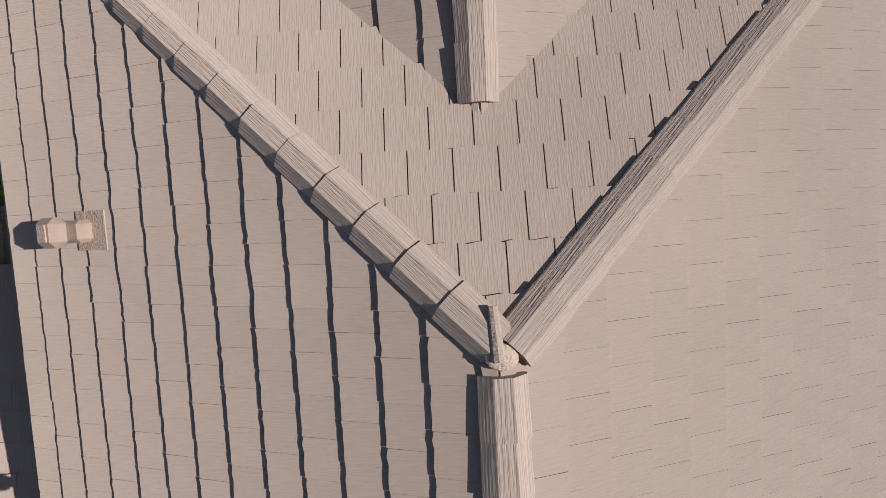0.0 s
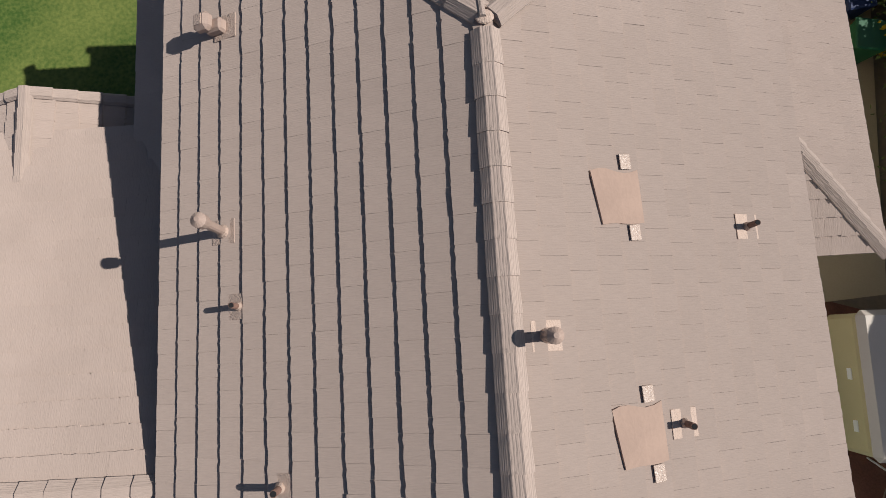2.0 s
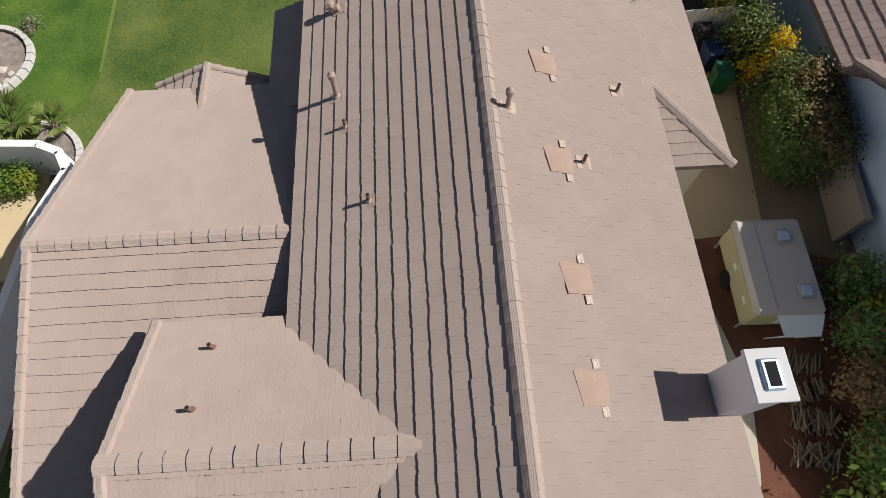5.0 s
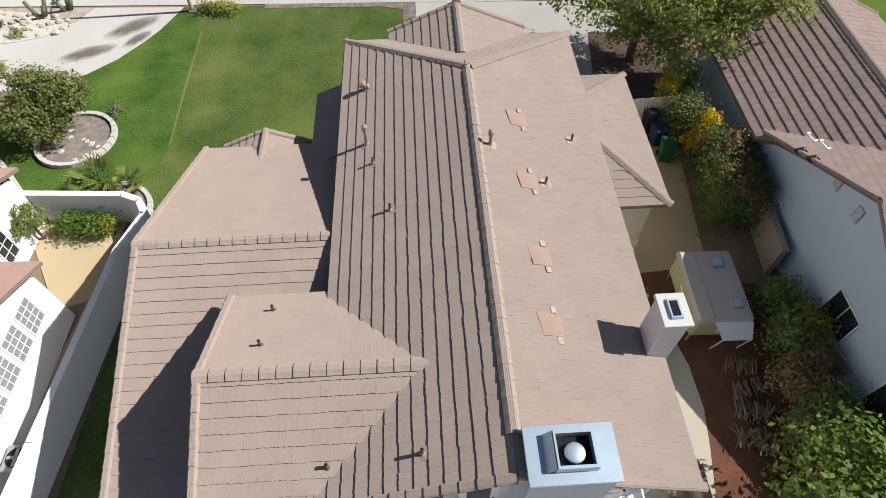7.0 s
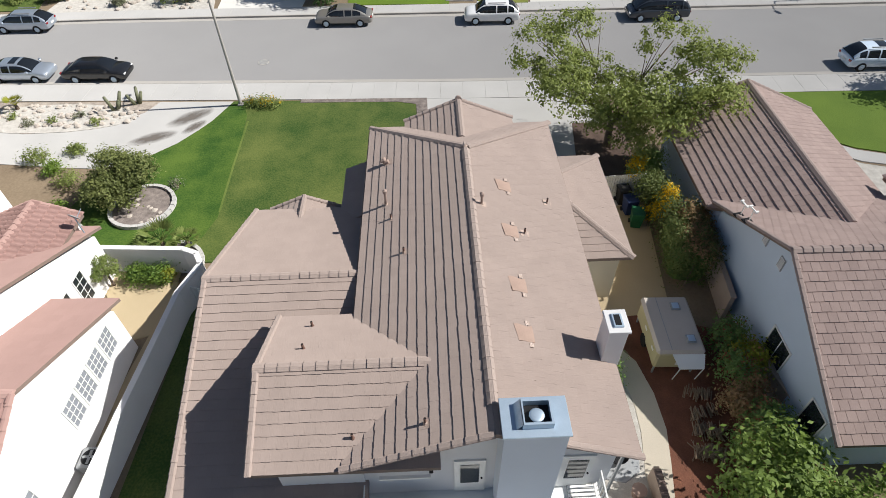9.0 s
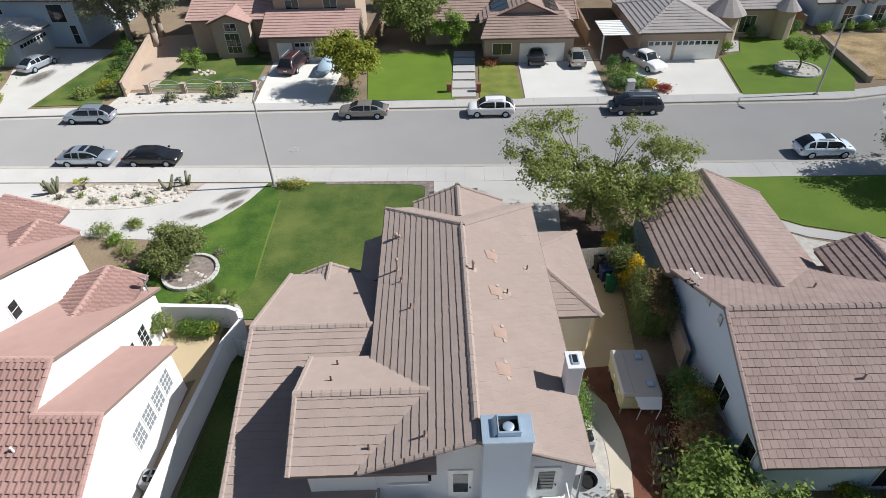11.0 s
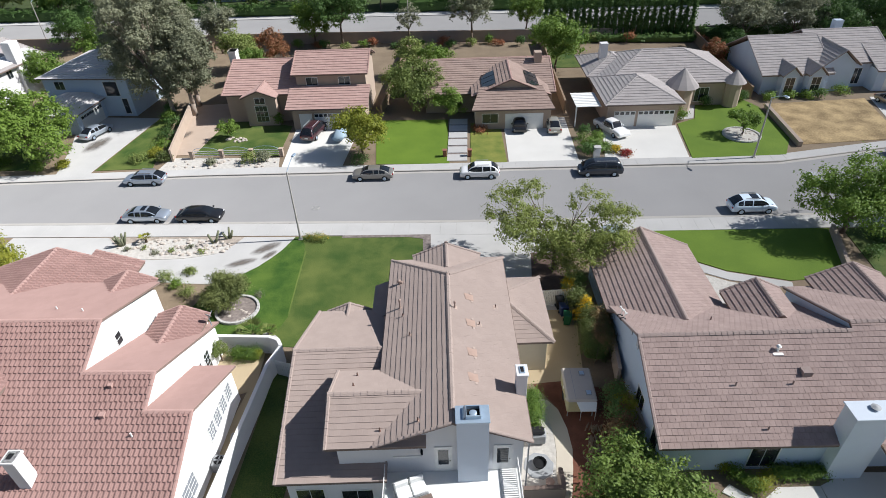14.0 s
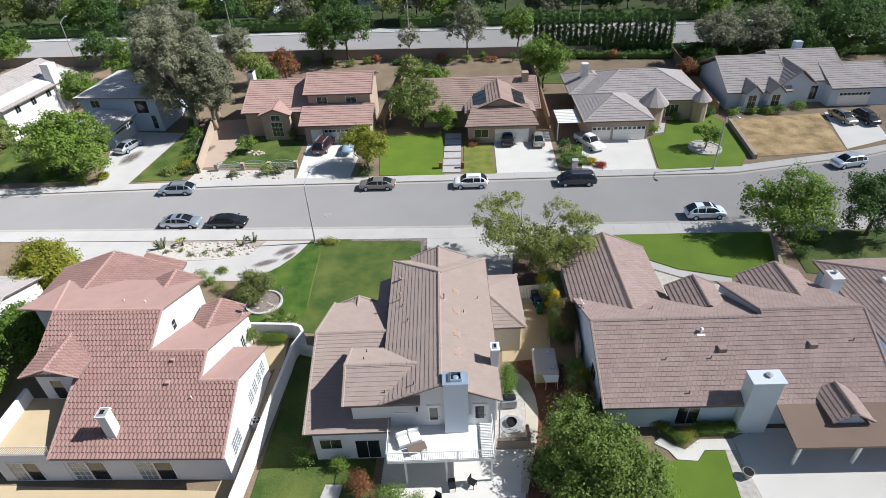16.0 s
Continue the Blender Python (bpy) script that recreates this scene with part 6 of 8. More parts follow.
shrub(10.8, 6.9, 1.0, 2.3, LEAF_HEDGE, "green leafy shrub along the passage", 3000, 0.06, 16)
for i, (x, y, r, h, m) in enumerate(((11.3, -4.9, 0.8, 1.8, LEAF_HEDGE), (11.9, -6.0, 0.75, 2.0, LEAF_YELLOW), (11.2, -6.6, 0.85, 1.9, LEAF_HEDGE), (11.1, -7.8, 0.9, 1.9, LEAF_RUST), (11.5, -8.9, 0.9, 2.0, LEAF_HEDGE), (10.9, -9.8, 0.8, 1.6, LEAF_HEDGE), (11.9, -10.4, 0.9, 1.9, LEAF_HEDGE), (11.2, -11.3, 0.9, 1.7, LEAF_RUST), (12.3, -11.7, 0.9, 1.8, LEAF_GARDEN), (10.9, -12.5, 0.8, 1.6, LEAF_HEDGE))):
    shrub(x, y, r, h, m, "tangled shrub with a few orange leaves", 2600, 0.065, 20 + i, flower=260, flower_mat=LEAF_RED)
hedge(5.85, -7.5, 5.95, -4.9, 1.0, 1.7, LEAF, "clipped green hedge beside the chimney", 4200, 0.06, seed=31)
shrub(-9.3, -13.2, 0.8, 1.4, LEAF, "round green shrub on the back lawn", 1200, 0.06, 33)
shrub(-6.6, -13.7, 0.65, 1.1, LEAF, "round green shrub by the back wall", 900, 0.06, 34)
shrub(-4.9, -15.6, 1.1, 1.8, LEAF_RED, "reddish-brown shrub in the back garden", 1700, 0.07, 35)
shrub(-2.6, -16.2, 1.1, 1.0, LEAF, "low spreading green shrub in the back garden", 1400, 0.07, 36)
shrub(-0.8, -16.4, 0.8, 0.9, LEAF_OLIVE, "low grey-green shrub in the back garden", 800, 0.06, 37)
shrub(-12.9, 14.6, 1.6, 0.55, LEAF_OLIVE, "low flowering shrub at the lawn corner", 1200, 0.06, 38, ry=0.6, flower=250, flower_mat=FLOWER_Y)
shrub(-8.6, 0.9, 1.1, 1.1, LEAF, "leafy shrub against the house front", 1400, 0.07, 39, ry=0.7)
shrub(-16.0, 6.1, 0.5, 0.5, LEAF_GREY, "small grey shrub in the tree ring", 300, 0.05, 40)
# around the red-roofed house
hedge(-16.0, -0.9, -14.0, -1.0, 0.9, 0.9, LEAF, "clipped green hedge inside the white wall", 3000, 0.06, seed=41)
shrub(-13.9, -1.0, 0.35, 1.0, LEAF_YELLOW, "small yellow-green shrub at the hedge end", 400, 0.06, 42)
tree(-16.7, -1.2, 2.0, 0.75, LEAF_OLIVE, "small round clipped tree in the courtyard", 1800, 0.05, trunk=0.06, seed=43, clump=0.14, squash=0.8)
tree(-40.4, 7.0, 5.6, 3.5, LEAF_YELLOW, "bright yellow-green tree by the driveway", 7500, 0.15, seed=44)
tree(-36.5, -2.5, 5.5, 2.9, LEAF, "green tree beside the red-roofed house", 4600, 0.15, seed=45)
tree(-37.5, -8.5, 4.6, 2.6, LEAF, "green tree beside the red-roofed house", 3600, 0.15, seed=46)
for i, (x, y, r, h) in enumerate(((-25.2, 8.6, 0.9, 0.9), (-24.0, 7.6, 0.7, 0.7), (-22.6, 6.6, 0.8, 0.8), (-21.9, 3.8, 0.7, 0.8), (-23.5, 9.4, 0.6, 0.5))):
    shrub(x, y, r, h, LEAF if i % 2 else LEAF_OLIVE, "garden shrub beside the front walk", 700, 0.07, 50 + i)
# around the brown-roofed house
hedge(19.5, -10.2, 22.5, -10.15, 0.85, 0.85, LEAF, "clipped green garden hedge", 4200, 0.05, seed=61)
hedge(17.1, -10.0, 18.35, -11.3, 0.7, 0.8, LEAF, "clipped green garden hedge at an angle", 2200, 0.05, seed=62)
hedge(18.3, -11.25, 19.2, -10.4, 0.7, 0.8, LEAF_YELLOW, "short clipped yellow-green hedge", 1800, 0.05, seed=67)
shrub(16.9, -9.8, 0.4, 0.8, LEAF_YELLOW, "yellow-green shrub by the hedge", 400, 0.06, 63)
shrub(18.9, -9.2, 0.8, 1.3, LEAF_DARK, "round dark shrub against the wall", 900, 0.07, 64)
tree(36.6, 15.4, 8.0, 4.3, LEAF, "leafy green street tree on a lawn", 8200, 0.15, seed=65, trunk=0.2)
tree(45.6, 15.4, 7.4, 3.9, LEAF_DARK, "leafy green street tree on a lawn", 6200, 0.15, seed=66, trunk=0.2)
for i, (x, y) in enumerate(((39.5, 13.8), (41, 10), (37.2, 11.5), (33.5, 3.6))):
    shrub(x, y, 0.9, 1.2, LEAF_DARK, "dark green shrub on the shaded lawn", 800, 0.08, 70 + i)
# across the road
FAR = [(-11.3, 33.2, 6.4, 3.1, LEAF_YELLOW, "yellow-green tree at the driveway", 4200, 0.17), (-6.0, 47.0, 7.4, 4.0, LEAF_OLIVE, "large olive-green garden tree", 5200, 0.18), (-1.0, 44.6, 4.4, 2.3, LEAF, "rounded dark green tree", 2600, 0.14),
       (-29.6, 38.2, 2.9, 1.4, LEAF, "small round lawn tree", 1700, 0.10), (-52.5, 32.5, 9.0, 6.0, LEAF, "big spreading green tree", 9000, 0.2), (-22.0, 79.5, 12.5, 5.6, LEAF_DARK, "large dense dark green tree", 7000, 0.22),
       (-27.5, 80.5, 9.5, 4.0, LEAF, "green tree behind the garden wall", 4000, 0.2), (-44.0, 76.0, 9.5, 3.4, LEAF_GREY, "grey-green tree behind the garden wall", 3600, 0.2), (15.6, 62.0, 9.4, 4.4, LEAF, "dense green tree between two houses", 5600, 0.19),
       (2.2, 79.0, 11.5, 3.8, LEAF_GREY, "pine with a flat grey-green crown", 3000, 0.2), (-9.5, 80.2, 7.5, 2.9, LEAF_GREY, "sparse bare-looking tree by the wall", 900, 0.18), (12.6, 83.0, 9.0, 3.4, LEAF, "green tree beside the wide road", 3200, 0.2),
       (48.5, 72.0, 10.5, 4.7, LEAF_GREY, "broad grey-green pine behind a garden", 5200, 0.2), (57.0, 72.5, 11.0, 4.7, LEAF_GREY, "broad grey-green pine behind a garden", 5200, 0.2), (71.0, 72.0, 12.0, 7.2, LEAF_DARK, "large dark green tree mass behind houses", 8000, 0.24),
       (40.0, 61.5, 5.0, 2.1, LEAF_RED, "small reddish-leaved tree behind houses", 1500, 0.16), (-62.0, 70.0, 8.5, 5.0, LEAF, "green tree behind the pale house", 5000, 0.2), (-73.0, 79.0, 8.0, 4.0, LEAF_DARK, "dark green tree by the wide road", 3500, 0.2),
       (-36.5, 66.0, 7.5, 3.4, LEAF_OLIVE, "light green tree behind the chimney", 3400, 0.18), (-95.0, 82.0, 7.0, 4.5, LEAF, "green tree beside the wide road", 3500, 0.22), (35.5, 37.0, 4.3, 1.8, LEAF, "small tree in a stone ring on the lawn", 1700, 0.12),
       (-66.5, 33.0, 4.0, 3.0, LEAF_RED, "bronze-leaved shrubby tree by a lawn", 1800, 0.17), (-7.2, 61.0, 6.5, 2.8, LEAF_OLIVE, "tall shrub between the houses", 2400, 0.17), (62.0, 69.0, 9.0, 4.5, LEAF_DARK, "dark tree behind the blue-grey house", 4000, 0.2), (85, 66, 11, 7, LEAF_DARK, "dark tree mass at the end of the gardens", 5000, 0.25),
       (52.0, 79.0, 8.5, 5.0, LEAF_DARK, "dark tree along the garden wall", 4000, 0.22), (64.0, 79.5, 9.5, 5.5, LEAF_DARK, "dark tree along the garden wall", 4500, 0.22), (78.0, 78.5, 10.5, 6.0, LEAF_DARK, "dark tree along the garden wall", 4500, 0.24), (94.0, 77.0, 11.0, 6.5, LEAF_DARK, "dark tree along the garden wall", 4500, 0.24), (44.0, 65.5, 5.0, 3.0, LEAF_DARK, "dark garden tree between two houses", 2600, 0.18),
       (-33.0, 60.0, 5.5, 2.6, LEAF, "light green tree beside the side drive", 3000, 0.16), (-32.5, 70.0, 6.0, 3.0, LEAF_RED, "bronze shrubby tree behind the side drive", 2400, 0.17), (-66.0, 58.0, 6.5, 3.6, LEAF, "green tree between two pale houses", 4000, 0.18), (-69.0, 40.0, 5.0, 3.0, LEAF_OLIVE, "grey-green shrubby tree by a white house", 2800, 0.16), (-3.5, 58.0, 6.0, 2.8, LEAF, "green garden tree between houses", 2600, 0.17)]
for i, (x, y, h, r, m, lab, n, s) in enumerate(FAR):
    tree(x, y, h, r, m, lab, n, s, trunk=0.05 + 0.012 * h, seed=100 + i, clump=0.16 * r if r < 4 else 0.6, squash=min(1.35, 0.42 * h / r))
for i, (x, y, h) in enumerate(((-40.2, 45.8, 18.0), (-38.3, 50.0, 17.0), (-43.5, 51.5, 18.0), (-37.6, 46.6, 13.5))):
    rng = random.Random(300 + i)
    lb = []
    for k in range(17):
        z = 4.6 + (h - 6.4) * k / 16
        q = rng.uniform(0.6, 1.0) * (2.6 + 1.6 * math.sin(math.pi * k / 16))
        a = k * 2.4 + rng.uniform(-0.4, 0.4)
        lb.append((math.cos(a) * q * (0.7 if i == 3 else 1.0) - (0.9 + 0.08 * k if i < 3 else -0.4), math.sin(a) * q * 0.9 - (1.2 if i == 0 else 0.0), z, rng.uniform(1.3, 1.9), rng.uniform(1.3, 1.9), rng.uniform(1.5, 2.2)))
    tree(x, y, h, 4.5, LEAF_GREY, "tall shaggy grey-green eucalyptus with pale trunk", 13000, 0.18, bark=PALEBARK, lobes=lb, trunk=0.30, seed=310 + i, clump=0.5)
# columnar row by the wide road
for i in range(24):
    x = 15.8 + i * 1.12
    T = thing("cypress", pose(x, 80.6 - 0.1 * i, 0), "narrow dark columnar cypress in a row", "cypress", "row of cypresses")
    bm = bmesh.new()
    limb(bm, [(0, 0, 0), (0, 0, 4.0)], 0.08, 0.03)
    tube(bm, (0, 0, 0.3), (0, 0, 2.6), 0.42, 0.5, 8)
    tube(bm, (0, 0, 2.6), (0, 0, 6.6), 0.5, 0.08, 8)
    part("inner_growth", bm, LEAF_DARK, T)
    hh = 7.4 + 0.5 * math.sin(i * 2.1)
    leaf_mesh("crown", [(0, 0, hh * k, 0.62 * (1.15 - abs(k - 0.35)), 0.62 * (1.15 - abs(k - 0.35)), hh * 0.2) for k in (0.15, 0.35, 0.55, 0.75, 0.88)], 1500, 0.16, LEAF_DARK, T, 400 + i, clump=0.16, per=14)
# woods beyond the wide road
rng = np.random.default_rng(5)
for i in range(34):
    x = -125 + i * 7.6 + rng.uniform(-2, 2)
    y = rng.uniform(106.0, 113)
    r = rng.uniform(4.2, 6.4)
    tree(x, y, r * rng.uniform(1.7, 2.4), r, (LEAF, LEAF_DARK, LEAF_OLIVE, LEAF_GREY)[i % 4], "leafy tree beyond the wide road", 3200, 0.30, trunk=0.16, seed=500 + i, clump=0.8, squash=0.95)
for i in range(30):
    x = -150 + i * 10.4 + rng.uniform(-3, 3)
    r = rng.uniform(4, 6.5)
    tree(x, rng.uniform(136, 165), r * 2.1, r, (LEAF_DARK, LEAF)[i % 2], "distant green tree beyond the road", 1500, 0.45, trunk=0.2, seed=600 + i, clump=1.0, squash=1.0)
# shrubs of the far gardens
for i in range(26):
    x = -30 + i * 2.9 + 0.8 * math.sin(i * 2.3)
    if not 13 < x < 21:
        shrub(x, 77.6 + 0.9 * math.sin(i * 1.7), 1.2 + 0.4 * math.sin(i * 3.1), 1.3 + 0.5 * math.cos(i * 2.7), (LEAF, LEAF_RED, LEAF_DARK, LEAF_OLIVE)[i % 4], "shrub along the block wall behind a garden", 700, 0.12, 1700 + i)
for i, (x, y, r, h, m) in enumerate(((-37.0, 35.5, 1.2, 1.3, LEAF), (-38.3, 38.5, 1.3, 1.5, LEAF_DARK), (-39.2, 42.0, 1.4, 1.6, LEAF_DARK), (-38.8, 32.0, 1.3, 0.9, LEAF_OLIVE), (-24.8, 31.2, 1.1, 1.4, LEAF_OLIVE), (-29.5, 31.0, 0.6, 0.7, LEAF_GREY), (-11.2, 30.8, 1.3, 1.1, LEAF_DARK), (-24.3, 42.4, 0.7, 1.9, LEAF),
        (15.7, 31.9, 1.1, 1.6, LEAF_DARK), (15.8, 34.2, 1.2, 1.8, LEAF), (16.1, 36.8, 1.1, 1.8, LEAF_DARK), (18.2, 33.3, 1.0, 1.0, LEAF), (29.6, 42.6, 1.0, 1.3, LEAF), (34.0, 46.6, 1.0, 1.5, LEAF_DARK), (38.6, 48.2, 0.9, 1.2, LEAF), (46.4, 48.9, 0.9, 1.0, LEAF), (48.6, 49.0, 0.9, 1.0, LEAF), (50.6, 48.8, 1.0, 1.4, LEAF_DARK), (3.0, 39.6, 1.4, 0.6, LEAF_RED), (-50.5, 29.8, 1.0, 1.0, LEAF), (-51.5, 32.0, 1.5, 1.3, LEAF_DARK), (-58.5, 31.5, 1.7, 1.4, LEAF_OLIVE), (-62, 37, 1.4, 1.6, LEAF_GREY), (54.2, 50.6, 1.4, 1.0, LEAF))):
    shrub(x, y, r, h, m, "garden shrub before a far house", 800, 0.1, 700 + i)
shrub(19.2, 32.9, 0.9, 0.7, LEAF_YELLOW, "low mound of yellow flowers", 300, 0.09, 730, flower=500, flower_mat=FLOWER_Y)
shrub(20.2, 31.9, 1.0, 0.5, LEAF_RED, "low bed of red flowers", 300, 0.09, 731, flower=500, flower_mat=FLOWER_R)


def cactus(x, y, n, seed, label="clump of spiky green cactus stems"):
    rng = random.Random(seed)
    T = thing("cactus", pose(x, y, 0), label, "cactus")
    for k in range(n):
        a, t = rng.uniform(0, 6.28), rng.uniform(0.1, 0.5)
        bm = bmesh.new()
        L = rng.uniform(0.8, 1.4)
        p0 = Vector((math.cos(a) * 0.15, math.sin(a) * 0.15, 0))
        p1 = p0 + Vector((math.cos(a) * t, math.sin(a) * t, 1)).normalized() * L
        tube(bm, p0, p1, 0.13, 0.10, 9)
        bmesh.ops.create_icosphere(bm, subdivisions=1, radius=0.10, matrix=Matrix.Translation(p1))
        part("stem", bm, LEAF_GREY, T, smooth=True)


cactus(-32.0, 13.9, 9, 1)
cactus(-23.0, 14.3, 3, 2, "small clump of upright cactus stems")
cactus(-21.8, 15.0, 3, 3, "small clump of upright cactus stems")


def fan_plant(x, y, h, n, seed, label, mat=None):
    rng = random.Random(seed)
    T = thing("palm", pose(x, y, 0), label, "palm")
    bm = bmesh.new()
    tube(bm, (0, 0, 0), (0, 0, h * 0.35), 0.14, 0.1, 8)
    part("trunk", bm, BARK, T)
    for k in range(n):
        a, e = k * 2.4 + rng.uniform(-0.2, 0.2), rng.uniform(0.25, 1.2)
        bm = bmesh.new()
        d = Vector((math.cos(a) * math.cos(e), math.sin(a) * math.cos(e), math.sin(e)))
        side = Vector((-math.sin(a), math.cos(a), 0))
        for j in range(9):
            f = (j - 4) / 4
            p = Vector((0, 0, h * 0.35)) + d * h * 0.5
            tip = p + (d + side * f * 0.9 - Vector((0, 0, 0.3))).normalized() * h * 0.5
            w = side.cross(d).normalized() * 0.01 + side * 0.035
            vs = [bm.verts.new(q) for q in (p - w * 0.4, p + w * 0.4, (p + tip) / 2 + w, tip, (p + tip) / 2 - w)]
            bm.faces.new(vs)
        tube(bm, (0, 0, h * 0.35), Vector((0, 0, h * 0.35)) + d * h * 0.5, 0.015, 0.01, 5)
        part("frond", bm, mat or LEAF_OLIVE, T)


fan_plant(-15.1, 1.3, 1.4, 26, 4, "low fan palm at the lawn edge")
fan_plant(-13.9, 1.5, 0.9, 14, 5, "small fan palm at the lawn edge")
fan_plant(-29.8, 14.4, 0.9, 14, 6, "spiky yellow-green yucca among rocks", LEAF_YELLOW)


def rocks(cx, cy, rx, ry, n, r0, r1, seed, group):
    rng = random.Random(seed)
    for k in range(n):
        a, q = rng.uniform(0, 6.28), math.sqrt(rng.uniform(0, 1))
        x, y, s = cx + math.cos(a) * q * rx, cy + math.sin(a) * q * ry, rng.uniform(r0, r1)
        bm = bmesh.new()
        bmesh.ops.create_icosphere(bm, subdivisions=2, radius=s)
        for v in bm.verts:
            v.co *= 1 + 0.35 * noise.noise(v.co / s * 1.2 + Vector((k * 3.1, seed, 0)))
            v.co.z *= 0.62
        me = bpy.data.meshes.new("rock")
        bm.to_mesh(me)
        bm.free()
        me.materials.append(ROCK)
        ob = tagged(new("rock", me), "pale rounded landscape rock", "rock", group)
        ob.matrix_basis = pose(x, y, s * 0.3, 0, 0, rng.uniform(0, 360))


slab("gravel_bed", [(-27 + 5.8 * math.cos(a * 0.3142), 13.25 + 1.7 * math.sin(a * 0.3142) + 0.18 * math.cos(a * 0.3142)) for a in range(20)], -0.05, 0.03, GRAVEL, "pale rock garden island in the driveway", "gravel bed")
slab("gravel_bed", [(-34, 15.2), (-31.5, 12.6), (-28, 11.5), (-25, 11.7), (-22.5, 12.6), (-20.9, 13.9), (-20.3, 15.2)], -0.06, 0.02, ROCKBED, "tan gravel island with rocks and cacti", "gravel bed")
rocks(-26.5, 13.5, 5.8, 1.4, 110, 0.06, 0.22, 1, "rocks of the island")
for i in range(6):
    shrub(-31 + i * 1.5, 12.9 + 0.5 * math.sin(i * 2), 0.4, 0.4, LEAF_OLIVE if i % 2 else LEAF_GREY, "small dry shrub among the rocks", 220, 0.06, 760 + i)
rocks(-17.1, 4.2, 1.2, 1.2, 12, 0.10, 0.22, 2, "rocks in the tree ring")
rocks(-28, 31.0, 7.0, 1.2, 26, 0.10, 0.25, 3, "rocks along the far pavement")
rocks(-28.8, 37.8, 1.8, 0.8, 18, 0.12, 0.26, 4, "rocks round the lawn tree")
rocks(35.5, 37.0, 1.9, 1.7, 16, 0.12, 0.24, 6, "rocks round the small tree")


def ring(cx, cy, r, h, w, mat, label, n=28):
    T = thing("stone_ring", pose(cx, cy, 0), label, "edging")
    for k in range(n):
        a0, a1 = 2 * math.pi * k / n + 0.01, 2 * math.pi * (k + 1) / n - 0.01
        bm = bmesh.new()
        pts = [(math.cos(a) * q, math.sin(a) * q) for a, q in ((a0, r), (a1, r), (a1, r + w), (a0, r + w))]
        lo = [bm.verts.new((x, y, -0.02)) for x, y in pts]
        hi = [bm.verts.new((x, y, h)) for x, y in pts]
        bm.faces.new(hi)
        for i in range(4):
            bm.faces.new((lo[i], lo[(i + 1) % 4], hi[(i + 1) % 4], hi[i]))
        bmesh.ops.recalc_face_normals(bm, faces=bm.faces)
        part("stone", bm, mat, T)
    return T


ring(-17.4, 4.4, 1.6, 0.24, 0.2, CONCRETE, "pale curved stone edging round a tree")
slab("gravel_bed", [(-17.4 + 1.6 * math.cos(a * 0.3142), 4.4 + 1.6 * math.sin(a * 0.3142)) for a in range(20)], -0.02, 0.10, DARKGRAVEL, "brown gravel bed inside the stone ring", "gravel bed")
ring(35.5, 37.0, 2.0, 0.2, 0.25, CONCRETE, "pale stone ring round a small tree")
slab("gravel_bed", [(35.5 + 2.0 * math.cos(a * 0.3142), 37.0 + 2.0 * math.sin(a * 0.3142)) for a in range(20)], -0.02, 0.10, GRAVEL, "pale stones inside the tree ring", "gravel bed")

for i, (x0, y0, x1, y1, w, h) in enumerate(((41, 66, 66, 67, 3.2, 3.0), (16, 78.6, 42, 76.6, 1.6, 1.6), (43, 77, 90, 77, 3.0, 3.2), (-120, 103.8, -35, 103.8, 2.5, 3.2), (-14, 104.2, 130, 104.2, 2.6, 3.4), (-62, 62, -50, 64, 2.6, 3.0))):
    hedge(x0, y0, x1, y1, w, h, LEAF_DARK, "dense dark green hedge behind the gardens", int(900 * math.hypot(x1 - x0, y1 - y0) / 6), 0.18, seed=800 + i)

# edging and soil behind the palm
def edging(pts, w, h, mat, label):
    T = thing("lawn_edging", pose(0, 0, 0), label, "edging")
    for (x0, y0), (x1, y1) in zip(pts, pts[1:]):
        L = math.hypot(x1 - x0, y1 - y0)
        e = part("edging_stone", boxes((0.01, L - 0.01, -w / 2, w / 2, -0.02, h), bevel=0.012), mat, T)
        e.matrix_basis = pose(x0, y0, 0, 0, 0, math.degrees(math.atan2(y1 - y0, x1 - x0)))


arc = [(-14.5 + 1.72 * math.sin(k * 0.157) , 0.0 + 1.65 * math.cos(k * 0.157)) for k in range(11)]
edging(arc, 0.2, 0.16, CONCRETE, "curved pale concrete edging behind the palm")
slab("soil_bed", [(-14.5, 0.0)] + arc, -0.02, 0.06, DARKGRAVEL, "dark soil bed inside curved edging", "soil bed")
edging([(-20.9, 3.5), (-20.3, 2.95), (-19.8, 2.45), (-19.2, 1.8), (-18.6, 1.15), (-18.2, 0.6)], 0.2, 0.16, CONCRETE, "curved pale concrete edging at the lawn end")
hedge(-75, 30.6, -62, 31.0, 1.6, 1.2, LEAF, "low green hedge along the pavement", 3600, 0.10, seed=820)
hedge(-63.5, 38.0, -57.5, 47.5, 1.4, 1.5, LEAF_HEDGE, "green hedge beside a pale wall", 3000, 0.10, seed=821)
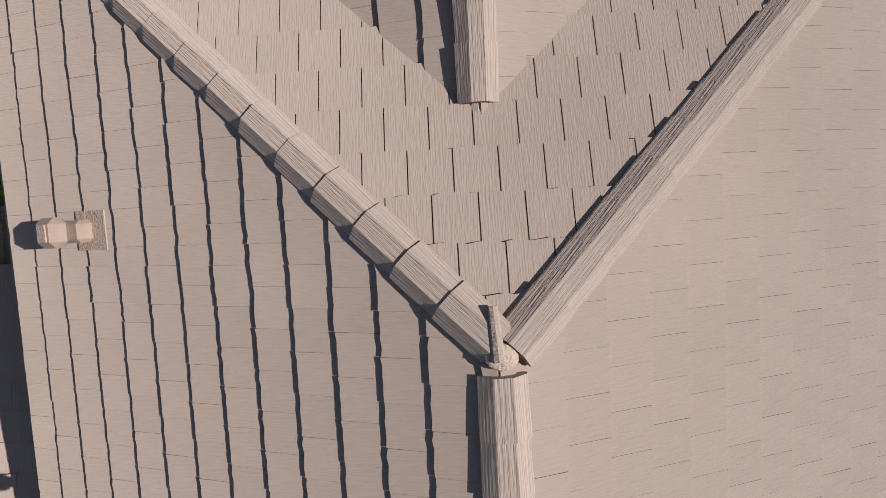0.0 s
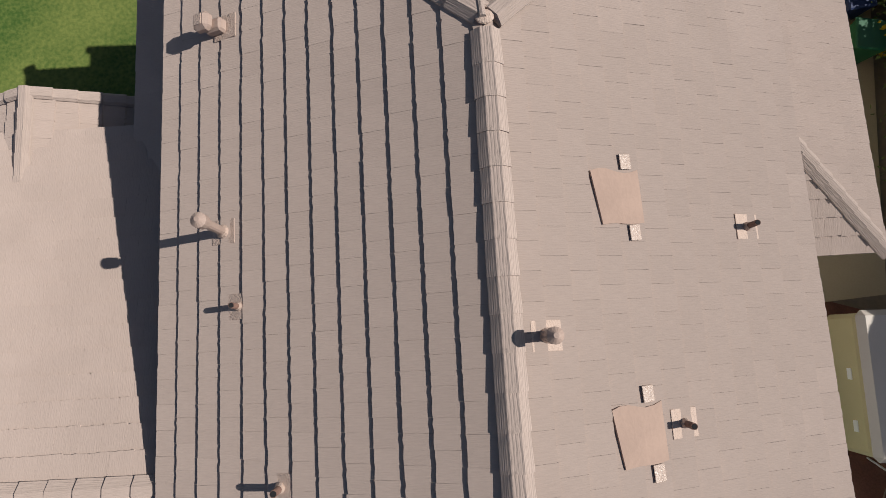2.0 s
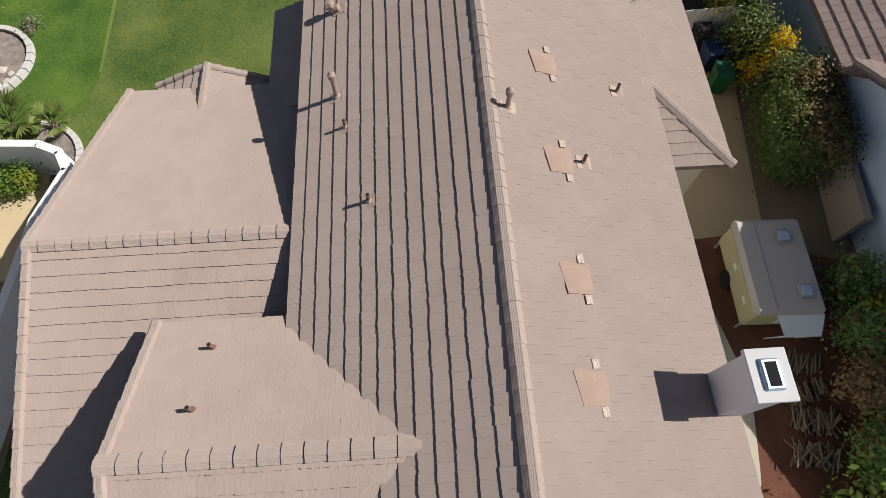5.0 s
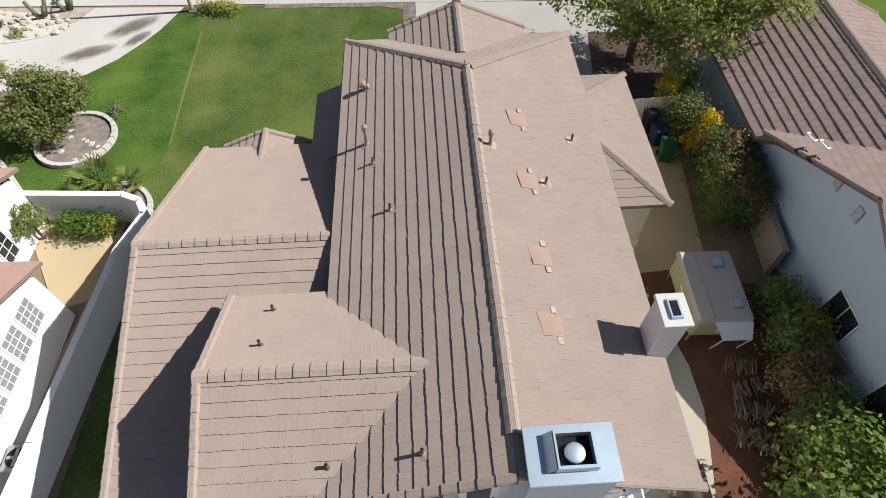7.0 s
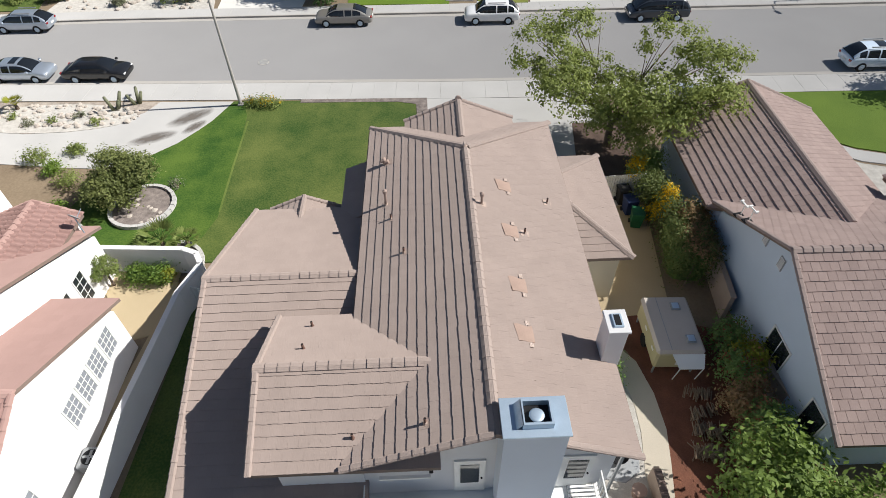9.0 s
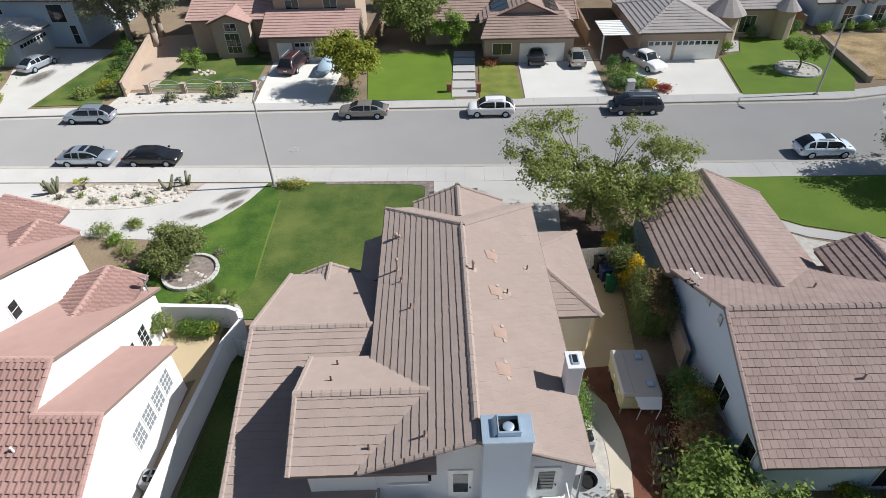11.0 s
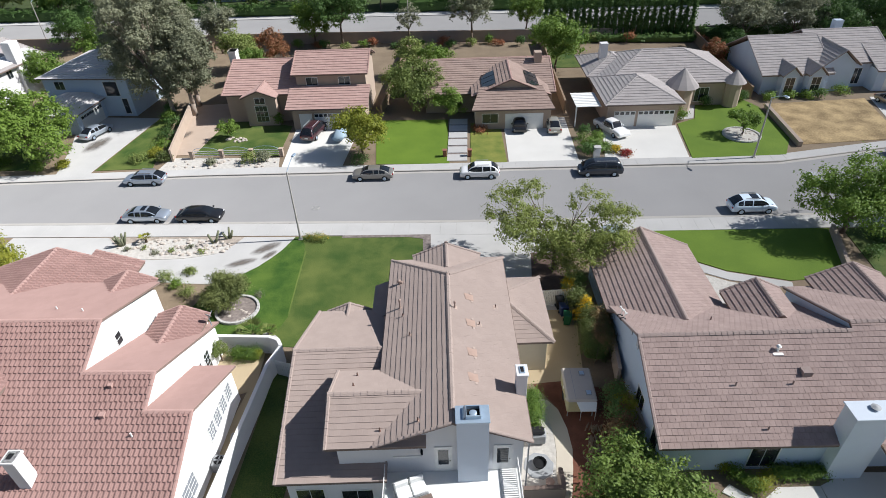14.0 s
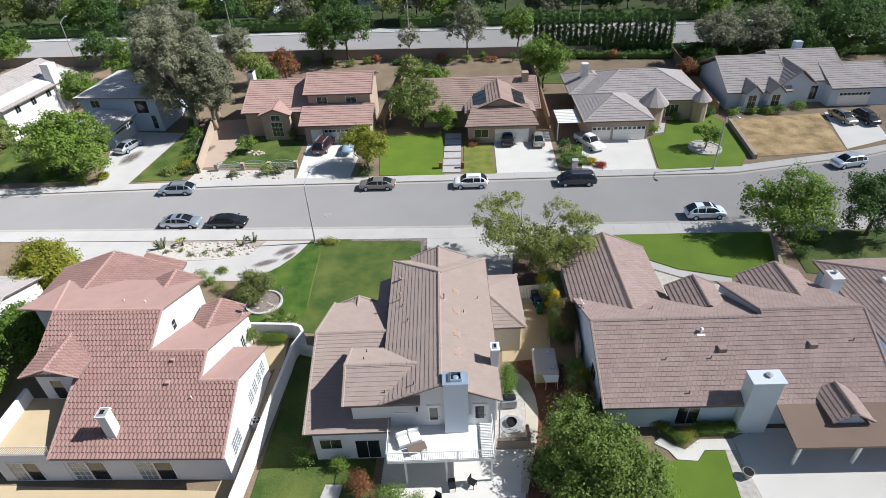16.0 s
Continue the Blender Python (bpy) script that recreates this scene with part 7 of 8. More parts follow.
for i, (x, y, r, h, m) in enumerate(((-56.0, 31.2, 1.3, 1.2, LEAF), (-47.8, 30.6, 0.8, 0.8, LEAF_YELLOW), (-40.2, 44.2, 1.3, 1.5, LEAF), (-37.4, 33.6, 1.0, 1.0, LEAF_YELLOW), (-35.6, 31.9, 0.9, 1.3, LEAF_GARDEN), (-40.8, 46.8, 1.2, 1.9, LEAF_DARK), (-23.2, 31.6, 0.9, 1.2, LEAF_GREY), (17.2, 35.2, 1.0, 1.5, LEAF), (17.0, 33.0, 0.9, 1.3, LEAF_HEDGE), (43.6, 48.6, 0.9, 1.1, LEAF), (39.8, 48.4, 0.9, 1.4, LEAF_DARK))):
    shrub(x, y, r, h, m, "leafy shrub in a far front garden", 1400, 0.09, 840 + i)

# ---- cars ----
def loft(bm, rings, close=True):
    vs = [[bm.verts.new(p) for p in r] for r in rings]
    n = len(rings[0])
    for a, b in zip(vs, vs[1:]):
        for i in range(n - 1):
            bm.faces.new((a[i], b[i], b[i + 1], a[i + 1]))
    bm.faces.new(vs[0])
    bm.faces.new(list(reversed(vs[-1])))
    return vs


CAR_KINDS = {
    # length, half width, roof height, stations of (x, shoulder z), cabin of (front base, front top, rear top, rear base)
    "sedan": (4.7, 0.90, 1.44, [(-2.35, 0.72), (-2.2, 0.92), (-1.35, 0.98), (0.0, 0.93), (0.95, 0.93), (1.8, 0.88), (2.2, 0.78), (2.35, 0.60)], (1.35, 0.35, -0.75, -1.95)),
    "suv": (4.5, 0.92, 1.64, [(-2.25, 0.78), (-2.15, 0.98), (-1.3, 1.06), (0.0, 1.0), (1.0, 1.02), (1.75, 0.98), (2.12, 0.86), (2.25, 0.62)], (1.35, 0.45, -1.2, -2.12)),
    "wagon": (4.7, 0.88, 1.50, [(-2.35, 0.80), (-2.25, 0.95), (-1.3, 0.97), (0.0, 0.93), (1.0, 0.95), (1.8, 0.88), (2.2, 0.77), (2.35, 0.60)], (1.35, 0.35, -1.35, -2.28)),
    "van": (5.0, 0.97, 1.78, [(-2.5, 0.90), (-2.4, 1.05), (-1.3, 1.05), (0.0, 1.03), (1.2, 1.02), (2.0, 0.90), (2.4, 0.72), (2.5, 0.55)], (2.0, 0.7, -1.7, -2.42)),
    "pickup": (5.3, 0.95, 1.75, [(-2.65, 0.98), (-2.6, 1.02), (-1.0, 1.02), (0.0, 1.02), (1.1, 1.02), (2.2, 0.95), (2.55, 0.8), (2.65, 0.6)], (1.15, 0.6, -0.55, -0.85)),
}


def greenhouse(cab, zb, top, wb, v0, v1, x0, x1, out):
    """A patch of the rounded cabin: v runs round from one sill to the other, x along the car; out lifts it off."""
    fb, ft, rt, rb = cab
    bm = bmesh.new()
    nu, nv = 18, 20
    rows = []
    for i in range(nu + 1):
        x = x0 + (x1 - x0) * i / nu
        k = (fb - x) / (fb - ft) if x > ft else ((x - rb) / (rt - rb) if x < rt else 1.0)
        k = max(0.0, min(1.0, k))
        mid = (2 * (x - rt) / (ft - rt) - 1) if rt <= x <= ft else 1.0
        h = (top - zb) * (0.04 + 0.93 * math.sin(k * math.pi / 2) ** 0.9 + 0.03 * max(0.0, 1 - mid * mid))
        taper = 1.0 - 0.06 * (1 - k)
        row = []
        for j in range(nv + 1):
            a = math.pi * (v0 + (v1 - v0) * j / nv)
            c, q = math.cos(a), math.sin(a)
            zz = h * max(q, 0.0) ** 0.55
            y = -math.copysign(abs(c) ** 0.5, c) * wb * taper * (1 - 0.17 * zz / (top - zb))
            row.append(bm.verts.new((x, y + math.copysign(out, y) * (abs(c) > 0.3), zb + zz + out * q)))
        rows.append(row)
    for p, q in zip(rows, rows[1:]):
        for j in range(nv):
            bm.faces.new((p[j], p[j + 1], q[j + 1], q[j]))
    bmesh.ops.recalc_face_normals(bm, faces=bm.faces)
    return bm


def rounded(ob):
    sub = ob.modifiers.new("rounding", "SUBSURF")
    sub.levels = sub.render_levels = 2
    return ob


def car(kind, m, paint, label, roof_glass=False):
    L, w, top, st, cab = CAR_KINDS[kind]
    C = thing("car", m, label, "car")
    bm = bmesh.new()
    rings = []
    for i, (x, z) in enumerate(st):
        k = 0.90 if i in (0, len(st) - 1) else (0.97 if i in (1, len(st) - 2) else 1.0)
        W = w * k
        lo = 0.30 if 0 < i < len(st) - 1 else 0.38
        rings.append([(x, -W * 0.9, lo), (x, -W, lo + 0.14), (x, -W, z - 0.16), (x, -W * 0.94, z - 0.04), (x, -W * 0.78, z + 0.02), (x, 0, z + 0.05), (x, W * 0.78, z + 0.02), (x, W * 0.94, z - 0.04), (x, W, z - 0.16), (x, W, lo + 0.14), (x, W * 0.9, lo)])
    loft(bm, rings)
    rounded(part("body", bm, paint, C, smooth=True))
    fb, ft, rt, rb = cab
    zb = st[3][1] - 0.05
    wb, wt = w * 0.93, w * 0.76
    part("cabin_glass", greenhouse(cab, zb, top, wb, 0.0, 1.0, rb, fb, 0.0), CARGLASS, C, "dark car windows", smooth=True)
    r = part("roof", greenhouse(cab, zb, top, wb, 0.27, 0.73, rt - 0.12, ft + 0.1, 0.012), paint, C, smooth=True)
    if roof_glass:
        part("sunroof", greenhouse(cab, zb, top, wb, 0.36, 0.64, (ft + rt) / 2 - 0.05, ft - 0.12, 0.018), CARGLASS, r, smooth=True)
    for v0, v1 in ((0.21, 0.29), (0.71, 0.79)):
        part("roof_pillar", greenhouse(cab, zb, top, wb, v0, v1, rb + 0.05, fb - 0.05, 0.013), paint, C, smooth=True)
    for v0, v1 in ((0.0, 0.25), (0.75, 1.0)):
        for x in ((ft + rt) / 2 + 0.05, rt - 0.02) if kind != "pickup" else (rt,):
            part("door_pillar", greenhouse(cab, zb, top, wb, v0, v1, x - 0.05, x + 0.05, 0.013), paint, C, smooth=True)
        part("rear_pillar", greenhouse(cab, zb, top, wb, v0, v1, rb + 0.04, rb + 0.42 * (rt - rb), 0.013), paint, C, smooth=True)
    for s in (-1, 1):
        bm = boxes((fb - 0.32, fb - 0.14, s * (w + 0.02), s * (w + 0.20), zb + 0.02, zb + 0.16), bevel=0.03)
        part("wing_mirror", bm, paint, C)
        part("headlight", boxes((L / 2 - 0.32, L / 2 - 0.06, s * w * 0.55, s * w * 0.86, 0.60, 0.72), bevel=0.02), WHITE, C, "clear headlight")
        part("tail_light", boxes((-L / 2 + 0.0, -L / 2 + 0.14, s * w * 0.62, s * w * 0.88, 0.70, 0.84), bevel=0.02), TAIL, C, "red tail light")
        for x in (-L * 0.29, L * 0.30):
            bm = bmesh.new()
            tube(bm, (x, s * (w - 0.20), 0.33), (x, s * (w + 0.015), 0.33), 0.33, 0.33, 20)
            wh = part("wheel", bm, BLACKRUBBER, C, "black tyre")
            bm = bmesh.new()
            tube(bm, (x, s * (w + 0.01), 0.33), (x, s * (w + 0.03), 0.33), 0.21, 0.19, 14)
            part("rim", bm, METAL, wh, "silver wheel rim")
    part("number_plate", boxes((-L / 2 - 0.02, -L / 2 + 0.03, -0.22, 0.22, 0.55, 0.68)), WHITE, C, "pale plate")
    if kind == "pickup":
        part("load_bed", boxes((-2.5, -1.0, -0.72, 0.72, 1.0, 1.075)), GREYPAINT, C, "grey open load bed")
    if kind in ("suv", "van", "wagon"):
        for s in (-1, 1):
            part("roof_rail", boxes((rt + 0.15, ft - 0.1, s * wt * 0.86 - 0.02, s * wt * 0.86 + 0.02, top + 0.0, top + 0.07)), GREYPAINT, C)
    return C


TAIL = paint_material("tail_red", (0.30, 0.015, 0.015), 0.2)
# silver with the blue of the reflected sky put into its base colour
SILVER = paint_material("silver_paint", (0.56, 0.62, 0.70), 0.28, 0.6)
BLACKP = paint_material("black_paint", (0.018, 0.018, 0.02), 0.22)
GREYP = paint_material("warm_grey_paint", (0.30, 0.285, 0.26), 0.3, 0.4)
WHITEP = paint_material("white_car_paint", (0.80, 0.80, 0.80), 0.25)
PALEBLUE = paint_material("pale_blue_paint", (0.60, 0.70, 0.82), 0.25)
NAVY = paint_material("navy_paint", (0.035, 0.042, 0.055), 0.25)
MAROON = paint_material("maroon_paint", (0.06, 0.025, 0.03), 0.25)
CHAMP = paint_material("champagne_paint", (0.42, 0.40, 0.34), 0.3, 0.4)
zr_ = -0.13
car("wagon", pose(-35.6, 26.7, zr_, 0, 0, 181), SILVER, "silver estate car parked at the far kerb")
car("sedan", pose(-31.7, 18.75, zr_, 0, 0, 1), SILVER, "silver saloon with a sunroof at the near kerb", True)
car("sedan", pose(-26.0, 18.75, zr_, 0, 0, 1), BLACKP, "black saloon parked at the near kerb")
car("sedan", pose(-9.2, 27.3, zr_, 0, 0, 181), GREYP, "warm grey saloon parked at the far kerb")
car("suv", pose(2.9, 27.5, zr_, 0, 0, 181), WHITEP, "white crossover parked at the far kerb")
car("van", pose(16.4, 27.8, zr_, 0, 0, 181), NAVY, "dark blue minivan parked at the far kerb")
car("suv", pose(29.9, 19.7, zr_, 0, 0, 2), PALEBLUE, "pale blue-white crossover with a glass roof at the near kerb", True)
car("suv", pose(52.0, 31.6, zr_, 0, 0, 193), SILVER, "silver crossover parked on the bend")
car("van", pose(-18.6, 39.0, 0.0, 0, 0, 80), MAROON, "dark maroon family car in a driveway")
car("suv", pose(8.2, 40.4, 0.0, 0, 0, -88), BLACKP, "black car parked before a garage")
car("sedan", pose(12.6, 40.0, 0.0, 0, 0, 91), CHAMP, "champagne saloon parked in a driveway")
car("pickup", pose(19.8, 38.6, 0.0, 0, 0, -62), WHITEP, "white pickup parked in a driveway")
car("sedan", pose(58.4, 45.8, 0.0, 0, 0, -80), GREYP, "grey saloon in a driveway")
car("suv", pose(61.4, 45.2, 0.0, 0, 0, -80), BLACKP, "black car in a driveway")
car("sedan", pose(-48.6, 40.0, 0.0, 0, 0, 75), SILVER, "silver saloon in a shaded driveway")
car("suv", pose(15.2, 13.6, 0.0, 0, 0, 92), SILVER, "silver-blue car half hidden by a tree")


# ---- street furniture ----
def street_lamp(x, y, h, arm, label, mat=None):
    S = thing("street_lamp", pose(x, y, 0), label, "street lamp")
    bm = bmesh.new()
    tube(bm, (0, 0, 0), (0, 0, h), 0.11, 0.065, 12)
    part("post", bm, mat or KERB, S)
    part("base", boxes((-0.18, 0.18, -0.18, 0.18, -0.05, 0.12), bevel=0.02), KERB, S)
    bm = bmesh.new()
    a = Vector(arm)
    pts = [Vector((0, 0, h - 0.05)) + a * k + Vector((0, 0, 0.75 * math.sin(k * math.pi / 2))) for k in (0, 0.25, 0.5, 0.75, 1.0)]
    limb(bm, pts, 0.04, 0.03)
    part("arm", bm, METAL, S)
    e = pts[-1]
    hd = boxes((-0.13, 0.13, -0.32, 0.32, -0.06, 0.10), bevel=0.04)
    head = part("lamp_head", hd, METAL, S)
    head.matrix_basis = Matrix.Translation(e) @ pose(0, 0, 0, 0, 0, math.degrees(math.atan2(a.y, a.x)) - 90)
    part("lens", boxes((-0.1, 0.1, -0.1, 0.26, -0.085, -0.06), bevel=0.01), WHITE, head)


street_lamp(-14.6, 14.75, 7.35, (0.3, 1.9, 0), "tall concrete street lamp at the lawn corner")
street_lamp(34.6, 30.9, 7.2, (0.6, -1.7, 0), "tall concrete street lamp on the far pavement")
street_lamp(-83.0, 84.8, 8.0, (0.3, 2.0, 0), "street lamp on the wide road")
street_lamp(-53.0, 99.5, 8.0, (0.2, -2.0, 0), "street lamp on the wide road")
street_lamp(-11.7, 102.5, 8.0, (0.2, -2.0, 0), "street lamp on the wide road")
street_lamp(28.0, 102.5, 8.0, (0.2, -2.0, 0), "street lamp on the wide road")
bm = bmesh.new()
tube(bm, (0, 0, 0), (0, 0, 0.012), 0.42, 0.42, 24)
mh = part("manhole_cover", bm, KERB, None)
mh.matrix_basis = pose(-14.5, 20.8, -0.125)
tagged(mh, "round iron manhole cover in the road", "manhole cover")
for k in range(7):
    g = part("rib", boxes((-0.34, 0.34, -0.33 + k * 0.1, -0.29 + k * 0.1, 0.012, 0.02)), GREYPAINT, mh)
for x, y, w, d in ((39.5, 27.2, 1.15, 0.8),):
    slab("road_patch", [(x - w / 2, y - d / 2), (x + w / 2, y - d / 2 + 0.05), (x + w / 2 - 0.1, y + d / 2), (x - w / 2 + 0.06, y + d / 2)], -0.2, -0.124, GREYPAINT, "worn patch in the asphalt road", "road patch")


def wall_run(pts, h, t, mat, label, cap=None, category="wall", blocks=False):
    """A free-standing wall along points, each leg a part with a coping."""
    W = thing("garden_wall", pose(0, 0, 0), label, category)
    for (x0, y0), (x1, y1) in zip(pts, pts[1:]):
        d = Vector((x1 - x0, y1 - y0, 0))
        m = pose(x0, y0, 0, 0, 0, math.degrees(math.atan2(d.y, d.x)))
        leg = part("wall_leg", boxes((0, d.length, -t / 2, t / 2, -0.1, h)), mat, W)
        leg.matrix_basis = m
        c = part("coping", boxes((-0.02, d.length + 0.02, -t / 2 - 0.03, t / 2 + 0.03, h, h + 0.06), bevel=0.01), cap or mat, leg)
        if blocks:
            n = int(d.length / 0.41)
            me = None
            rows = int(h / 0.2)
            for j in range(rows):
                for i in range(n):
                    if me is None:
                        o = part("block", boxes((0.005, 0.395, -t / 2 - 0.012, t / 2 + 0.012, 0.005, 0.19), bevel=0.008), mat, leg)
                        me = o.data
                    else:
                        o = new("block", me)
                        o.parent = leg
                    o.location = (i * 0.41 + (j % 2) * 0.1, 0, j * 0.2)
    return W


wall_run([(-18.1, -0.2), (-13.1, -0.3), (-12.35, -0.6), (-11.95, -1.25), (-12.45, -3.0), (-12.75, -10.0), (-13.0, -16.0), (-13.6, -30)], 1.6, 0.2, STUCCO, "white stucco boundary wall round a courtyard")
wall_run([(12.6, 9.5), (12.2, 0.0), (12.0, -3.2)], 1.5, 0.2, BLOCK, "brown block wall behind the hedge")
wall_run([(12.2, -5.2), (13.2, -9.4)], 1.2, 0.25, BEIGE, "low tan retaining wall beside the brown-roofed house")
wall_run([(-120, 81.0), (-28, 81.0), (26, 79.2), (60, 79.5), (120, 80)], 2.0, 0.22, BLOCK, "long brown block wall behind the far gardens")
wall_run([(-39.0, 50.5), (-34.6, 31.8)], 1.5, 0.22, BEIGE, "tan block wall between two gardens")
wall_run([(35.7, 15.6), (33.9, 9.2)], 0.7, 0.3, BLOCK, "low dark block wall beside the lawn", blocks=True)
wall_run([(41.0, 33.6), (41.9, 45.6)], 0.6, 0.45, BLOCK, "low dark stone wall beside the dry lawn", blocks=True)
wall_run([(-10.4, 45), (-9.0, 78)], 1.6, 0.2, WOOD, "brown wooden side fence", category="fence")
wall_run([(14.8, 45), (14.6, 78)], 1.7, 0.2, WOOD, "brown wooden side fence", category="fence")
wall_run([(41.2, 49), (42.2, 78)], 1.7, 0.2, WOOD, "brown wooden side fence", category="fence")
wall_run([(-47.5, 55), (-46, 78)], 1.7, 0.2, WOOD, "brown wooden side fence", category="fence")


def fence_run(x0, y0, x1, y1, n, h, label, mat, top="flat"):
    d = Vector((x1 - x0, y1 - y0, 0))
    F = thing("fence", pose(x0, y0, 0, 0, 0, math.degrees(math.atan2(d.y, d.x))), label, "fence")
    L = d.length
    for z in (0.25, h - 0.2):
        part("rail", boxes((0, L, -0.02, 0.02, z, z + 0.07)), mat, F)
    for k in range(n):
        x = L * (k + 0.5) / n
        part("picket", boxes((x - L / n * 0.42, x + L / n * 0.42, -0.045, -0.02, 0.03, h)), mat, F)


fence_run(-12.1, -2.5, -9.6, -3.2, 16, 1.5, "white picket gate between wall and house", WHITE)
fence_run(7.4, 5.0, 10.2, 5.3, 20, 1.6, "white slatted gate across the side passage", WHITE)
# piered front fence of the pink-roofed house
F = thing("fence", pose(0, 0, 0), "low rail fence with square piers", "fence")
for k in range(4):
    x = -32.4 + k * 3.7
    part("pier", boxes((x - 0.22, x + 0.22, 32.3 + k * 0.15, 32.74 + k * 0.15, 0, 1.0), (x - 0.28, x + 0.28, 32.24 + k * 0.15, 32.8 + k * 0.15, 1.0, 1.08)), BEIGE, F)
    if k < 3:
        for z in (0.35, 0.65, 0.92):
            part("rail", boxes((x + 0.22, x + 3.48, 32.5 + k * 0.15, 32.58 + k * 0.15, z, z + 0.06)), WHITE, F)
        bm = bmesh.new()
        limb(bm, [(x + 1.85 + 1.6 * math.cos(a * math.pi / 8), 32.54 + k * 0.15, 0.95 + 0.5 * math.sin(a * math.pi / 8)) for a in range(9)], 0.03, 0.03)
        part("arched_rail", bm, METAL, F)
# stepped slabs with low brick piers
for k in range(6):
    s = slab("stepping_slab", [(-0.9, 31.0 + k * 2.1), (1.5, 31.0 + k * 2.1), (1.5, 32.7 + k * 2.1), (-0.9, 32.7 + k * 2.1)], -0.05, 0.06 + 0.02 * k, CONCRETE, "pale square step of the front walk", "step", kind="")
    tagged(s, group="steps of the front walk")
    # dark strip laid where a thin gap parts two slabs
    b = slab("brick_edge", [(-0.95, 32.72 + k * 2.1), (1.55, 32.72 + k * 2.1), (1.55, 33.05 + k * 2.1), (-0.95, 33.05 + k * 2.1)], -0.05, 0.05, DARKGRAVEL, "dark strip filling the gap between the steps", "step", kind="")
for x in (-1.2, 1.8):
    P = thing("brick_pier", pose(x, 32.3, 0), "low brick pier beside the front walk", "pier")
    part("shaft", boxes((-0.22, 0.22, -0.22, 0.22, 0, 0.8)), BRICK, P)
    part("coping", boxes((-0.27, 0.27, -0.27, 0.27, 0.8, 0.88)), BRICK, P)
M = thing("mailbox_pillar", pose(16.7, 31.5, 0), "pale stucco mailbox pillar by the pavement", "mailbox")
part("pillar", boxes((-0.35, 0.35, -0.35, 0.35, 0, 1.3), bevel=0.02), STUCCO, M)
part("top", boxes((-0.42, 0.42, -0.42, 0.42, 1.3, 1.4), bevel=0.02), CONCRETE, M)
# covered boat
B = thing("covered_boat", pose(-14.6, 38.8, 0, 0, 0, 82), "small boat under a pale blue cover", "boat")
bm = bmesh.new()
rings = []
for x, w, z in ((-2.6, 0.85, 0.9), (-1.2, 1.0, 1.25), (0.4, 1.0, 1.45), (1.8, 0.7, 1.2), (2.8, 0.08, 0.95)):
    rings.append([(x, -w * 0.55, 0.35), (x, -w, 0.75), (x, -w * 0.6, z - 0.12), (x, 0, z), (x, w * 0.6, z - 0.12), (x, w, 0.75), (x, w * 0.55, 0.35)])
loft(bm, rings)
part("cover", bm, paint_material("boat_cover", (0.40, 0.52, 0.62), 0.7, 0, 0), B, "pale blue cover", smooth=True)
for s in (-1, 1):
    bm = bmesh.new()
    tube(bm, (-0.6, s * 0.8, 0.28), (-0.6, s * 0.98, 0.28), 0.28, 0.28, 16)
    part("wheel", bm, BLACKRUBBER, B)


# ---- side yard ----
def camper():
    C = thing("camper_trailer", pose(8.97, -4.65, 0, 0, 0, 1) @ Matrix.Diagonal((0.89, 0.93, 1.0, 1.0)), "small tan camper trailer with a pale rounded roof", "trailer")
    bm = boxes((-1.02, 1.02, -1.5, 1.5, 0.4, 1.42), bevel=0.10)
    part("body", bm, TAN_BOX, C, "yellowish tan siding")
    bm = boxes((-1.1, 1.1, -1.56, 1.56, 1.4, 1.66), bevel=0.12)
    r = part("roof", bm, ROOFTAN, C, "pale tan rounded roof", smooth=False)
    part("roof_seam", boxes((-0.45, -0.42, -1.45, 1.45, 1.662, 1.67)), GREYPAINT, r)
    for x, y in ((0.35, 0.9), (0.55, -0.9)):
        v = part("roof_hatch", boxes((x - 0.22, x + 0.22, y - 0.22, y + 0.22, 1.66, 1.74), bevel=0.03), GREYPAINT, r, "small roof hatch")
        part("hatch_lid", boxes((x - 0.16, x + 0.16, y - 0.16, y + 0.16, 1.74, 1.77), bevel=0.01), METAL, v)
    bm = bmesh.new()
    loft(bm, [[(-0.4, -1.56, 1.52), (1.05, -1.56, 1.52), (1.05, -1.56, 1.48), (-0.4, -1.56, 1.48)], [(-0.2, -2.15, 1.3), (0.9, -2.15, 1.3), (0.9, -2.15, 1.26), (-0.2, -2.15, 1.26)]])
    part("awning", bm, WHITE, C, "white sloping end awning")
    for x in (-0.15, 0.9):
        bm = bmesh.new()
        tube(bm, (x, -2.12, 1.28), (x + 0.1, -1.8, 0.0), 0.025, 0.025, 8)
        part("prop", bm, WHITE, C)
    for s in (-1, 1):
        bm = bmesh.new()
        tube(bm, (s * 0.88, 0.1, 0.32), (s * 1.04, 0.1, 0.32), 0.32, 0.32, 18)
        part("wheel", bm, BLACKRUBBER, C)
    for y in (-0.9, 0.2):
        part("vent", boxes((-1.04, -1.01, y - 0.12, y + 0.12, 1.0, 1.12)), WHITE, C)
    for k in range(4):
        part("corner_jack", boxes((-0.95 + (k % 2) * 1.8, -0.88 + (k % 2) * 1.8, -1.45 + (k // 2) * 2.8, -1.38 + (k // 2) * 2.8, 0, 0.5)), GREYPAINT, C)
    window(C, pose(0.3, -1.5, 0.75), 0.6, 0.5, 2, 2)


ROOFTAN = material("camper_roof", (0.52, 0.47, 0.42), (0.44, 0.39, 0.345), 0.6, 1.5, 30, 0.4, 0.1)
camper()


